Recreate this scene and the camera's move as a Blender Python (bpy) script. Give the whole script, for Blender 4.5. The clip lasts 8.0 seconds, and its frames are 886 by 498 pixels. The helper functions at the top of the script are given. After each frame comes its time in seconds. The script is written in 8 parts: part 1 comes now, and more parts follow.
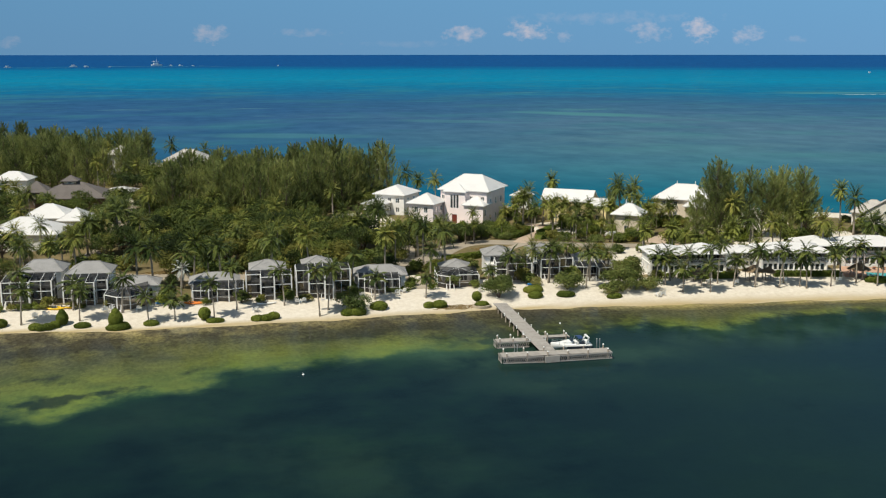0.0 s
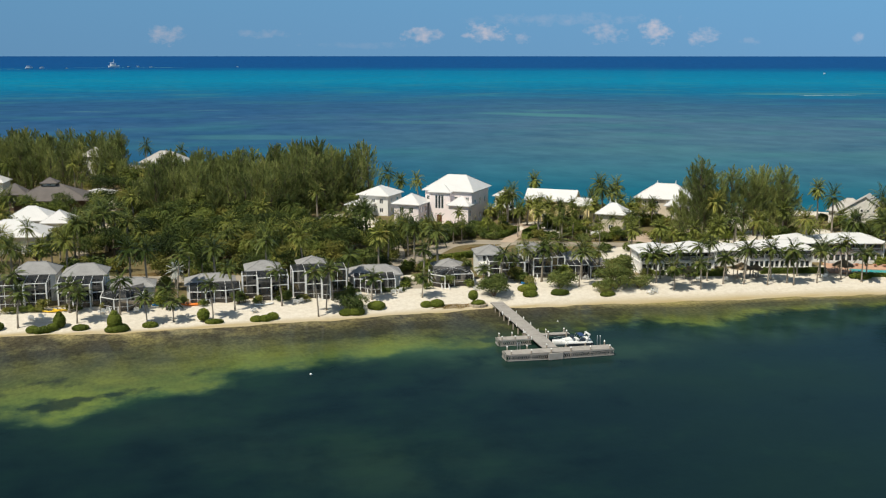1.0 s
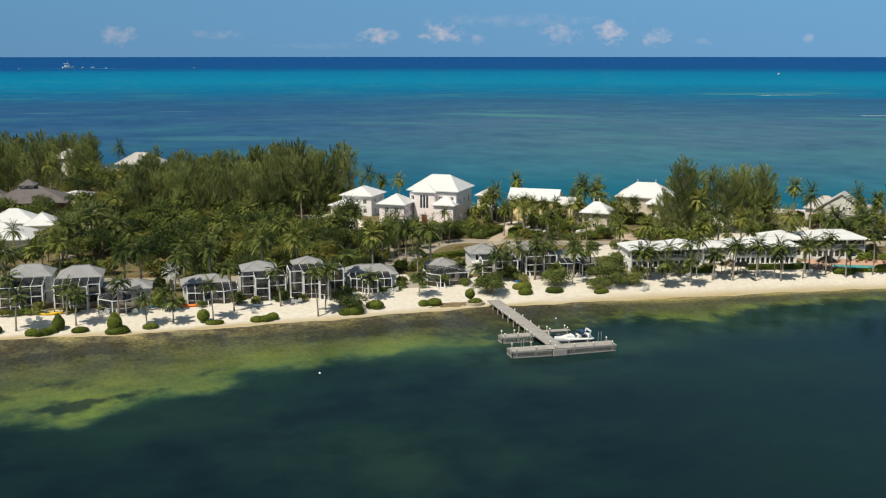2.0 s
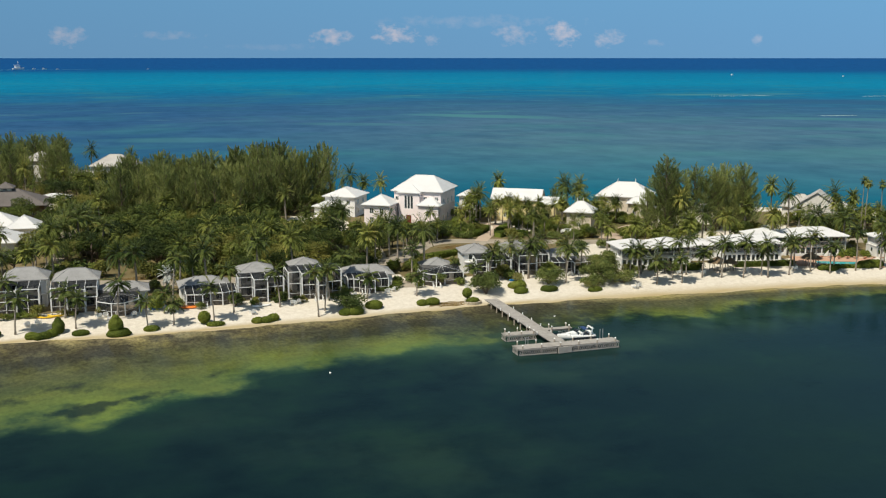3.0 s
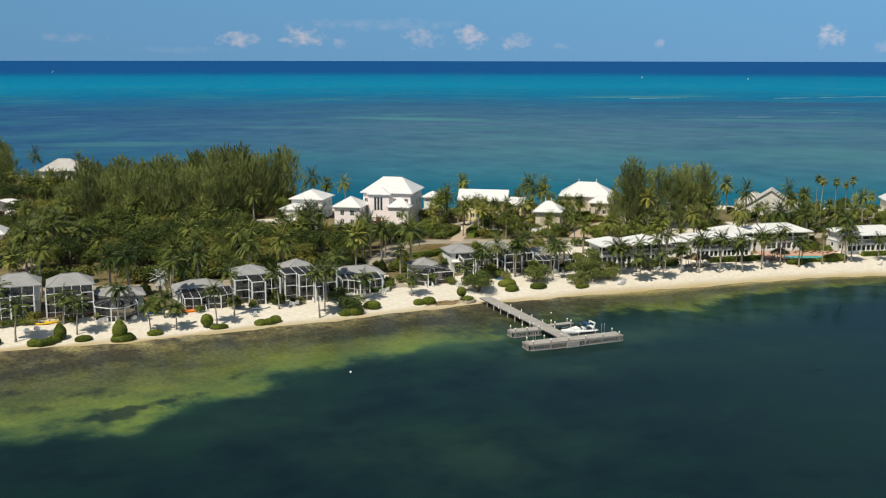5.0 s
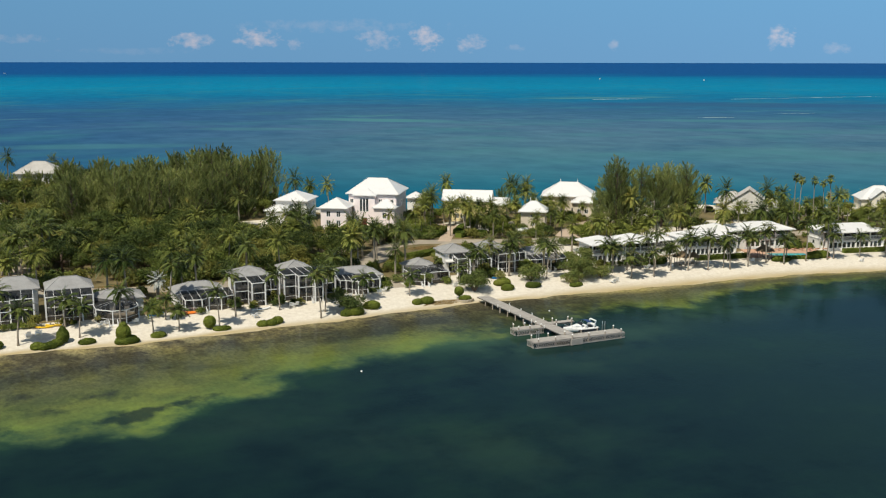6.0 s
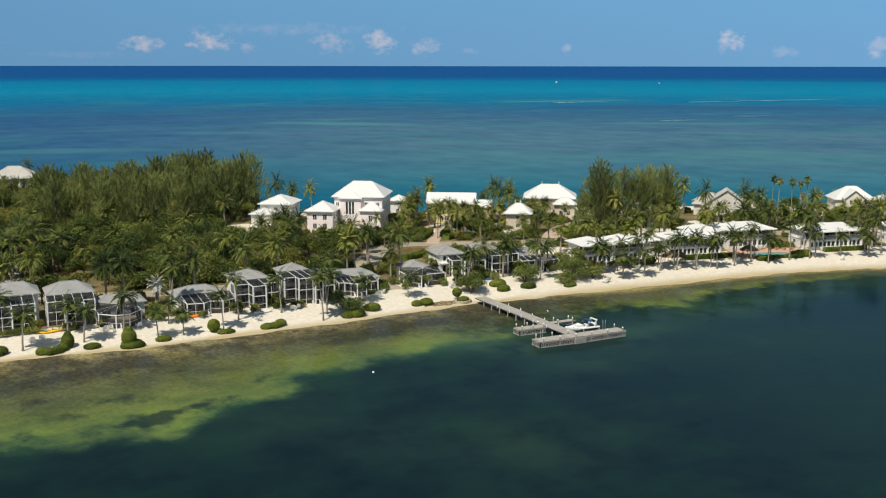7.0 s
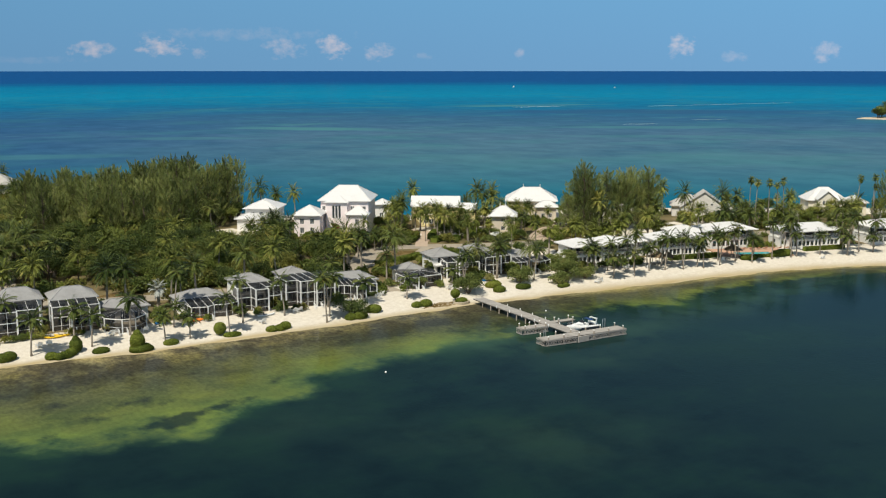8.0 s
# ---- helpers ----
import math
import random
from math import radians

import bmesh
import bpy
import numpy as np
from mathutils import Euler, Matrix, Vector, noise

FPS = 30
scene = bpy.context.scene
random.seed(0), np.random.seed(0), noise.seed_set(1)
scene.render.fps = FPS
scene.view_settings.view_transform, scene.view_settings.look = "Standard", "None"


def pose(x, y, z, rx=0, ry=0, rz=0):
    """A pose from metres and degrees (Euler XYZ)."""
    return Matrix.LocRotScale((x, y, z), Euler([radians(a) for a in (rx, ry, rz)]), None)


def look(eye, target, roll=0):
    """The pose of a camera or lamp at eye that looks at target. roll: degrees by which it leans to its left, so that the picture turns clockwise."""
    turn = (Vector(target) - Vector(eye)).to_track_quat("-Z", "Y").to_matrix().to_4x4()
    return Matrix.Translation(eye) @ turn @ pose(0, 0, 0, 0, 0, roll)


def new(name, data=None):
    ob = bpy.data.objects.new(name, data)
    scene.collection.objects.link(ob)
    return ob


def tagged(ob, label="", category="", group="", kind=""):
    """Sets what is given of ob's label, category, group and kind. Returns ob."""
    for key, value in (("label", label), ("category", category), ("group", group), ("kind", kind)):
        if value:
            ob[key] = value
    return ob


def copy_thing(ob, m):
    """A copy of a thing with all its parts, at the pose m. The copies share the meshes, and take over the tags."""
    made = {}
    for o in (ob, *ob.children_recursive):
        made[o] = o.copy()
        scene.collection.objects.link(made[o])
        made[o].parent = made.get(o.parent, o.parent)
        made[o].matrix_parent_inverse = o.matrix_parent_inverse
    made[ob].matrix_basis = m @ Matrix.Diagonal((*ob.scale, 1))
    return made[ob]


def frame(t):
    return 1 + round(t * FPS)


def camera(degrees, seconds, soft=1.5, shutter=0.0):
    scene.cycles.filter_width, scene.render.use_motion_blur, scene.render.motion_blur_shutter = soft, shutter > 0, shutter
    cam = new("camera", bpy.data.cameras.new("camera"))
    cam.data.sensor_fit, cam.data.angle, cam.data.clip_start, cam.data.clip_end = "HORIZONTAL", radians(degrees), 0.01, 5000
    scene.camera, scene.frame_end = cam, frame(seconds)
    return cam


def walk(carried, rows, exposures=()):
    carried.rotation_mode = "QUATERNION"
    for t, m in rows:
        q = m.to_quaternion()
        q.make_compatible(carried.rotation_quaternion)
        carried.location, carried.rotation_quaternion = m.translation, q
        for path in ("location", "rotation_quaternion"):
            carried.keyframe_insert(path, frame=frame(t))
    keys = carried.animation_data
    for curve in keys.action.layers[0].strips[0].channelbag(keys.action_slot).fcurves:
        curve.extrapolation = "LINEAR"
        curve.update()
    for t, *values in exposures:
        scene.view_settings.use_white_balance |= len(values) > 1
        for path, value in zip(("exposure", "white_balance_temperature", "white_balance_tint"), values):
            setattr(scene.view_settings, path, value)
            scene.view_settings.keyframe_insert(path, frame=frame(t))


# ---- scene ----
cam = camera(46.2, 8.0, 1.15)
PATH = [
    (0, (-2.641, 0.221, 49.105), (-2.057, 2.505, 48.656), 0.0),
    (0.5, (-6.206, 0.422, 49.078), (-5.578, 2.695, 48.630), 0.03),
    (1, (-9.969, 0.668, 49.051), (-9.295, 2.928, 48.605), 0.04),
    (1.5, (-13.807, 0.967, 49.041), (-13.087, 3.213, 48.596), 0.03),
    (3, (-26.216, 2.873, 49.062), (-25.352, 5.068, 48.620), 0.03),
    (3.5, (-30.393, 3.781, 49.064), (-29.480, 5.957, 48.624), 0.06),
    (4, (-34.604, 4.742, 49.040), (-33.643, 6.897, 48.601), 0.10),
    (4.5, (-38.710, 5.758, 48.964), (-37.703, 7.893, 48.527), 0.11),
    (6, (-50.856, 9.183, 48.967), (-49.716, 11.251, 48.535), 0.10),
    (6.5, (-55.089, 10.460, 48.964), (-53.905, 12.503, 48.535), 0.10),
    (7, (-59.445, 11.728, 49.002), (-58.216, 13.745, 48.578), 0.09),
    (7.5, (-63.999, 12.859, 48.985), (-62.726, 14.849, 48.566), 0.06),
    (8, (-68.671, 13.887, 48.953), (-67.354, 15.850, 48.540), 0.01),
]
walk(cam, [(t, look(eye, target, roll)) for t, eye, target, roll in PATH])

# ---- world, sun ----
SUN_AZ, SUN_EL = 244, 57          # degrees clockwise from +y, and above the horizon
world = bpy.data.worlds.new("sky")
scene.world = world
world.use_nodes = True
wn, wl = world.node_tree.nodes, world.node_tree.links
wn.clear()
w_out = wn.new("ShaderNodeOutputWorld")
w_bg = wn.new("ShaderNodeBackground")
w_sky = wn.new("ShaderNodeTexSky")
w_sky.sky_type = "NISHITA"
w_sky.sun_disc = False
w_sky.sun_elevation, w_sky.sun_rotation = radians(SUN_EL), radians(SUN_AZ)
w_sky.air_density, w_sky.dust_density, w_sky.ozone_density = 1.0, 0.3, 1.5
w_bg.inputs["Strength"].default_value = 0.1
wl.new(w_bg.outputs[0], w_out.inputs[0])


def wmath(op, a, b=None, clamp=False):
    n = wn.new("ShaderNodeMath")
    n.operation, n.use_clamp = op, clamp
    for k, v in enumerate((a, b)):
        if v is None:
            continue
        if isinstance(v, (int, float)):
            n.inputs[k].default_value = v
        else:
            wl.new(v, n.inputs[k])
    return n.outputs[0]


w_co = wn.new("ShaderNodeTexCoord")
w_sep = wn.new("ShaderNodeSeparateXYZ")
wl.new(w_co.outputs["Generated"], w_sep.inputs[0])
w_az = wmath("ARCTAN2", w_sep.outputs["X"], w_sep.outputs["Y"])
w_el = wmath("ARCSINE", w_sep.outputs["Z"])
# low clear tropical haze: deeper blue than the model's white horizon
w_ramp = wn.new("ShaderNodeValToRGB")
els = w_ramp.color_ramp.elements
els[0].position, els[0].color = 0.0, (1.55, 3.45, 5.75, 1)
els[1].position, els[1].color = 1.0, (1.4, 3.6, 6.0, 1)
e = els.new(0.3)
e.color = (1.55, 3.7, 6.1, 1)
wl.new(wmath("DIVIDE", w_el, 0.2, True), w_ramp.inputs[0])
w_mul = wn.new("ShaderNodeMix")
w_mul.data_type = "RGBA"
wl.new(wmath("SUBTRACT", 1.0, wmath("DIVIDE", wmath("SUBTRACT", w_el, 0.1), 0.3, True)), w_mul.inputs["Factor"])
w_warm = wn.new("ShaderNodeMix")          # humid tropical air: a paler, less violet blue overhead
w_warm.data_type, w_warm.blend_type = "RGBA", "MULTIPLY"
w_warm.inputs["Factor"].default_value = 1.0
w_warm.inputs["B"].default_value = (1.18, 1.04, 0.82, 1)
wl.new(w_sky.outputs[0], w_warm.inputs["A"])
wl.new(w_warm.outputs["Result"], w_mul.inputs["A"])
wl.new(w_ramp.outputs[0], w_mul.inputs["B"])
# fair-weather cumulus low over the horizon: azimuth, elevation, half width, half height (degrees), density
CLOUDS = [
    (1.95, 1.35, 1.1, 0.55, 0.55), (6.9, 1.4, 1.9, 0.25, 0.25), (15.5, 1.35, 1.25, 0.42, 0.8), (18.9, 1.5, 1.3, 0.55, 0.85),
    (20.9, 1.2, 0.45, 0.3, 0.5), (25.4, 1.45, 1.1, 0.6, 0.6), (27.9, 1.6, 0.9, 0.75, 0.9), (30.4, 1.25, 0.9, 0.5, 0.6),
    (32.8, 1.05, 0.7, 0.2, 0.3), (-8.0, 0.9, 0.6, 0.3, 0.3), (38.0, 1.15, 0.3, 0.3, 0.4), (46.5, 1.5, 0.75, 0.6, 0.8),
    (49.3, 1.0, 0.8, 0.35, 0.35), (53.8, 1.2, 0.7, 0.6, 0.55), (23.2, 2.15, 5.5, 0.35, 0.22), (12.0, 0.8, 3.0, 0.2, 0.12),
]
w_noise = wn.new("ShaderNodeTexNoise")
w_noise.inputs["Scale"].default_value = 95
w_noise.inputs["Detail"].default_value = 5
w_noise.inputs["Roughness"].default_value = 0.62
w_map = wn.new("ShaderNodeMapping")
w_map.inputs["Scale"].default_value = (1, 1, 1.5)
wl.new(w_co.outputs["Generated"], w_map.inputs[0])
wl.new(w_map.outputs[0], w_noise.inputs["Vector"])
cover = None
for az, el, hw, hh, dens in CLOUDS:
    dx = wmath("DIVIDE", wmath("SUBTRACT", w_az, radians(az)), radians(hw))
    dz = wmath("DIVIDE", wmath("SUBTRACT", w_el, radians(el - 0.42)), radians(hh))
    r2 = wmath("ADD", wmath("MULTIPLY", dx, dx), wmath("MULTIPLY", dz, dz))
    body = wmath("SUBTRACT", 1.0, r2)
    lump = wmath("MULTIPLY", wmath("SUBTRACT", w_noise.outputs[0], 0.52), 3.4)
    c = wmath("MULTIPLY", wmath("MULTIPLY", wmath("ADD", wmath("MULTIPLY", body, 0.75), lump), 0.9, True),
              wmath("MULTIPLY", wmath("GREATER_THAN", body, -1.0), dens))
    cover = c if cover is None else wmath("MAXIMUM", cover, c)
w_cloud = wn.new("ShaderNodeMix")
w_cloud.data_type = "RGBA"
wl.new(wmath("MULTIPLY", cover, 0.72), w_cloud.inputs["Factor"])
wl.new(w_mul.outputs["Result"], w_cloud.inputs["A"])
w_cloud.inputs["B"].default_value = (6.9, 6.2, 6.5, 1)
wl.new(w_cloud.outputs["Result"], w_bg.inputs["Color"])
# the sky deepens away from the sun's side
w_side = wmath("ADD", 0.8, wmath("MULTIPLY", wmath("DIVIDE", wmath("ADD", w_az, 0.16), 1.1, True), 0.28))
w_tone = wn.new("ShaderNodeMix")
w_tone.data_type, w_tone.blend_type = "RGBA", "MULTIPLY"
w_tone.inputs["Factor"].default_value = 1.0
wl.new(w_cloud.outputs["Result"], w_tone.inputs["A"])
wl.new(w_side, w_tone.inputs["B"])
wl.new(w_tone.outputs["Result"], w_bg.inputs["Color"])

sun_data = bpy.data.lights.new("sun", "SUN")
sun_data.energy, sun_data.angle, sun_data.color = 4.55, radians(0.55), (1.0, 0.935, 0.79)
sun = new("sun", sun_data)
sa, se = radians(SUN_AZ), radians(SUN_EL)
sun.matrix_world = look((300 * math.sin(sa) * math.cos(se), 300 * math.cos(sa) * math.cos(se), 300 * math.sin(se)), (0, 0, 0))
scene.view_settings.exposure = 0.0

# ---- materials ----
def material(name):
    m = bpy.data.materials.new(name)
    m.use_nodes = True
    return m, m.node_tree.nodes, m.node_tree.links, m.node_tree.nodes["Principled BSDF"]


def mnode(nodes, kind, **sockets):
    n = nodes.new(kind)
    for k, v in sockets.items():
        n.inputs[k.replace("_", " ")].default_value = v
    return n


def calc(nodes, links, op, a, b=0.0, clamp=False):
    n = nodes.new("ShaderNodeMath")
    n.operation, n.use_clamp = op, clamp
    for k, v in enumerate((a, b)):
        if isinstance(v, (int, float)):
            n.inputs[k].default_value = v
        else:
            links.new(v, n.inputs[k])
    return n.outputs[0]


def blend(nodes, links, fac, a, b, mode="MIX"):
    n = nodes.new("ShaderNodeMix")
    n.data_type, n.blend_type = "RGBA", mode
    for key, v in (("Factor", fac), ("A", a), ("B", b)):
        if isinstance(v, (int, float)):
            n.inputs[key].default_value = v
        elif isinstance(v, tuple):
            n.inputs[key].default_value = (*v, 1) if len(v) == 3 else v
        else:
            links.new(v, n.inputs[key])
    return n.outputs["Result"]


def ramp(nodes, links, fac, stops):
    n = nodes.new("ShaderNodeValToRGB")
    els = n.color_ramp.elements
    while len(els) < len(stops):
        els.new(0.5)
    for el, (p, c) in zip(els, stops):
        el.position, el.color = p, (*c, 1)
    links.new(fac, n.inputs[0])
    return n.outputs[0]


def grained(name, base, rough=0.7, spread=0.16, scale=0.6, fine=9.0, bump=0.25, metallic=0.0, spec=0.4, tint=None):
    """A plain surface with stains at metre scale, fine grain and a little relief."""
    m, n, l, b = material(name)
    pos = n.new("ShaderNodeNewGeometry").outputs["Position"]
    big = mnode(n, "ShaderNodeTexNoise", Scale=scale, Detail=4.0, Roughness=0.6)
    small = mnode(n, "ShaderNodeTexNoise", Scale=fine, Detail=3.0)
    l.new(pos, big.inputs["Vector"]), l.new(pos, small.inputs["Vector"])
    rnd = n.new("ShaderNodeObjectInfo").outputs["Random"]
    k = calc(n, l, "ADD", calc(n, l, "MULTIPLY", big.outputs[0], 0.6), calc(n, l, "MULTIPLY", small.outputs[0], 0.25))
    k = calc(n, l, "ADD", k, calc(n, l, "MULTIPLY", rnd, 0.15))
    lo = tuple(c * (1 - spread * 1.6) for c in base)
    hi = tuple(min(1, c * (1 + spread)) for c in (tint or base))
    l.new(ramp(n, l, k, [(0.25, lo), (0.5, base), (0.75, hi)]), b.inputs["Base Color"])
    b.inputs["Roughness"].default_value = rough
    b.inputs["Metallic"].default_value = metallic
    b.inputs["Specular IOR Level"].default_value = spec
    bp = mnode(n, "ShaderNodeBump", Strength=bump, Distance=0.03)
    l.new(small.outputs[0], bp.inputs["Height"])
    l.new(bp.outputs[0], b.inputs["Normal"])
    return m


def roofing(name, base, pitch, rough=0.7, seam=False, spread=0.14):
    """Shingle courses (level lines) or standing seams (lines down the slope) as relief, with weathering."""
    m, n, l, b = material(name)
    co = n.new("ShaderNodeTexCoord").outputs["Object"]
    sep = n.new("ShaderNodeSeparateXYZ")
    l.new(co, sep.inputs[0])
    nrm = n.new("ShaderNodeSeparateXYZ")
    l.new(n.new("ShaderNodeTexCoord").outputs["Normal"], nrm.inputs[0])
    facing_x = calc(n, l, "GREATER_THAN", calc(n, l, "ABSOLUTE", nrm.outputs["X"]), calc(n, l, "ABSOLUTE", nrm.outputs["Y"]))
    along = n.new("ShaderNodeMix")
    l.new(facing_x, along.inputs["Factor"]), l.new(sep.outputs["X"], along.inputs["A"]), l.new(sep.outputs["Y"], along.inputs["B"])
    line = along.outputs["Result"] if seam else sep.outputs["Z"]
    saw = calc(n, l, "FRACT", calc(n, l, "DIVIDE", line, pitch))
    edge = calc(n, l, "LESS_THAN", saw, 0.16)
    big = mnode(n, "ShaderNodeTexNoise", Scale=0.45, Detail=5.0, Roughness=0.65)
    small = mnode(n, "ShaderNodeTexNoise", Scale=6.0, Detail=2.0)
    l.new(co, big.inputs["Vector"]), l.new(co, small.inputs["Vector"])
    k = calc(n, l, "ADD", calc(n, l, "MULTIPLY", big.outputs[0], 0.7), calc(n, l, "MULTIPLY", small.outputs[0], 0.3))
    col = ramp(n, l, k, [(0.3, tuple(c * (1 - spread * 1.5) for c in base)), (0.5, base), (0.72, tuple(min(0.95, c * (1 + spread)) for c in base))])
    l.new(blend(n, l, calc(n, l, "MULTIPLY", edge, 0.12), col, tuple(c * 0.5 for c in base)), b.inputs["Base Color"])
    b.inputs["Roughness"].default_value = rough
    b.inputs["Specular IOR Level"].default_value = 0.3
    bp = mnode(n, "ShaderNodeBump", Strength=0.5, Distance=0.04)
    l.new(calc(n, l, "ADD", edge, small.outputs[0]), bp.inputs["Height"])
    l.new(bp.outputs[0], b.inputs["Normal"])
    return m


def foliage(name, dark, light, dry=None, glow=0.22, rough=0.55):
    """Leaves: each leaf and each plant a little different; part of the light passes through."""
    m, n, l, b = material(name)
    isl = n.new("ShaderNodeNewGeometry")
    rnd = n.new("ShaderNodeObjectInfo").outputs["Random"]
    nz = mnode(n, "ShaderNodeTexNoise", Scale=0.35, Detail=2.0)
    l.new(isl.outputs["Position"], nz.inputs["Vector"])
    k = calc(n, l, "ADD", calc(n, l, "MULTIPLY", isl.outputs["Random Per Island"], 0.3),
             calc(n, l, "ADD", calc(n, l, "MULTIPLY", rnd, 0.46), calc(n, l, "MULTIPLY", calc(n, l, "SUBTRACT", nz.outputs[0], 0.36), 1.15)))
    stops = [(0.2, dark), (0.75, light)]
    if dry:
        stops.append((0.97, dry))
    col = ramp(n, l, k, stops)
    l.new(col, b.inputs["Base Color"])
    b.inputs["Roughness"].default_value = rough
    b.inputs["Specular IOR Level"].default_value = 0.15
    tr = n.new("ShaderNodeBsdfTranslucent")
    l.new(col, tr.inputs["Color"])
    mix = n.new("ShaderNodeMixShader")
    mix.inputs[0].default_value = glow
    l.new(b.outputs[0], mix.inputs[1]), l.new(tr.outputs[0], mix.inputs[2])
    l.new(mix.outputs[0], n["Material Output"].inputs["Surface"])
    return m


def screen_mesh():
    m, n, l, b = material("insect_screen")
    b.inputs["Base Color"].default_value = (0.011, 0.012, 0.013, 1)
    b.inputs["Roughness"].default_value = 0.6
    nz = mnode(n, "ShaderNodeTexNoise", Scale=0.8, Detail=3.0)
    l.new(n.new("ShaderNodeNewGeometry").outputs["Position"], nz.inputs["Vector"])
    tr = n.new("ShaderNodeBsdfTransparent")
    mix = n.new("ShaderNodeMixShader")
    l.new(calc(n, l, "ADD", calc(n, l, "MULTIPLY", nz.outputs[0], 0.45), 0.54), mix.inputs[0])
    l.new(tr.outputs[0], mix.inputs[1]), l.new(b.outputs[0], mix.inputs[2])
    l.new(mix.outputs[0], n["Material Output"].inputs["Surface"])
    return m


def window_glass():
    m, n, l, b = material("window_glass")
    b.inputs["Base Color"].default_value = (0.25, 0.3, 0.32, 1)
    b.inputs["Roughness"].default_value = 0.04
    b.inputs["Transmission Weight"].default_value = 0.85
    b.inputs["IOR"].default_value = 1.45
    return m


TEAL, NAVY = (0.06, 0.195, 0.210), (0.022, 0.076, 0.166)
SEA_BANKS = [(316, 775, 78, 26, -46, 0.75, TEAL), (194, 717, 60, 20, -30, 0.35, TEAL), (780, 860, 260, 80, -35, 0.75, NAVY), (560, 640, 90, 24, -35, 0.5, TEAL), (470, 560, 70, 20, -35, 0.35, TEAL),
             (790, 1095, 150, 34, -12, 0.6, TEAL), (60, 620, 70, 22, -20, 0.4, TEAL), (420, 1010, 120, 40, -25, 0.5, NAVY)]


def sea_water():
    m, n, l, b = material("sea_water")
    geo = n.new("ShaderNodeNewGeometry")
    pos = geo.outputs["Position"]

    def noise_at(scale, detail, stretch=(1, 1, 1), rough=0.55):
        mp = n.new("ShaderNodeMapping")
        mp.inputs["Scale"].default_value = stretch
        l.new(pos, mp.inputs[0])
        t = mnode(n, "ShaderNodeTexNoise", Scale=scale, Detail=detail, Roughness=rough)
        l.new(mp.outputs[0], t.inputs["Vector"])
        return t.outputs[0]

    def attr(name):
        a = n.new("ShaderNodeAttribute")
        a.attribute_name = name
        return a.outputs["Fac"]

    # lagoon: weed and sand on the shelf, then the drop to deep water
    shelf = attr("shelf")
    n1, n2, n3 = noise_at(0.055, 6, (1.1, 0.9, 1), 0.6), noise_at(0.17, 5, (0.9, 0.75, 1), 0.58), noise_at(1.3, 3)
    c1, c2 = calc(n, l, "SUBTRACT", n1, 0.5), calc(n, l, "SUBTRACT", n2, 0.5)
    east = n.new("ShaderNodeSeparateXYZ")
    l.new(pos, east.inputs[0])
    near = calc(n, l, "MINIMUM", shelf, 1.0)
    s = calc(n, l, "ADD", shelf, calc(n, l, "MULTIPLY", calc(n, l, "ADD", calc(n, l, "MULTIPLY", c1, 0.45), calc(n, l, "MULTIPLY", c2, 0.5)), calc(n, l, "POWER", near, 1.5)))
    sand = ramp(n, l, calc(n, l, "MULTIPLY", s, 0.5, True), [
        (0.0, (0.34, 0.28, 0.15)), (0.03, (0.26, 0.22, 0.11)), (0.07, (0.17, 0.15, 0.07)), (0.14, (0.078, 0.078, 0.043)), (0.25, (0.076, 0.083, 0.038)),
        (0.36, (0.108, 0.130, 0.036)), (0.445, (0.100, 0.141, 0.038)), (0.495, (0.040, 0.074, 0.034)), (0.525, (0.016, 0.040, 0.025)), (0.58, (0.0070, 0.023, 0.021)), (1.0, (0.0050, 0.0180, 0.0205))])
    sand = blend(n, l, 1.0, sand, ramp(n, l, noise_at(0.1, 5, (0.8, 0.9, 1), 0.58), [(0.36, (0.68, 0.74, 0.85)), (0.5, (1, 1, 1)), (0.64, (1.28, 1.28, 1.05))]), "MULTIPLY")
    speck = noise_at(0.6, 5, (1.0, 0.6, 1), 0.6)
    cover = calc(n, l, "ADD", attr("weed"), calc(n, l, "ADD", calc(n, l, "MULTIPLY", c2, 3.2), calc(n, l, "MULTIPLY", c1, 1.0)))
    cover = calc(n, l, "ADD", cover, calc(n, l, "MULTIPLY", calc(n, l, "SUBTRACT", speck, 0.5), 1.3))
    cover = ramp(n, l, cover, [(0.2, (0, 0, 0)), (0.95, (0.88, 0.88, 0.88))])
    grass = ramp(n, l, calc(n, l, "MULTIPLY", s, 0.5, True), [(0.0, (0.055, 0.048, 0.036)), (0.2, (0.038, 0.040, 0.028)), (0.4, (0.022, 0.032, 0.021)), (0.52, (0.008, 0.023, 0.021)), (1.0, (0.0050, 0.0180, 0.0205))])
    bed = blend(n, l, cover, sand, grass)
    # pale bottom seen dimly through the deeper water
    dim = calc(n, l, "MULTIPLY", attr("shoal"), ramp(n, l, calc(n, l, "ADD", n1, calc(n, l, "MULTIPLY", c2, 0.8)), [(0.36, (0.15, 0.15, 0.15)), (0.62, (1, 1, 1))]), True)
    bed = blend(n, l, dim, bed, (0.040, 0.088, 0.050))
    deep = ramp(n, l, noise_at(0.018, 5, (1, 1.3, 1)), [(0.35, (0.8, 0.86, 0.96)), (0.5, (1, 1, 1)), (0.68, (1.3, 1.22, 0.96))])
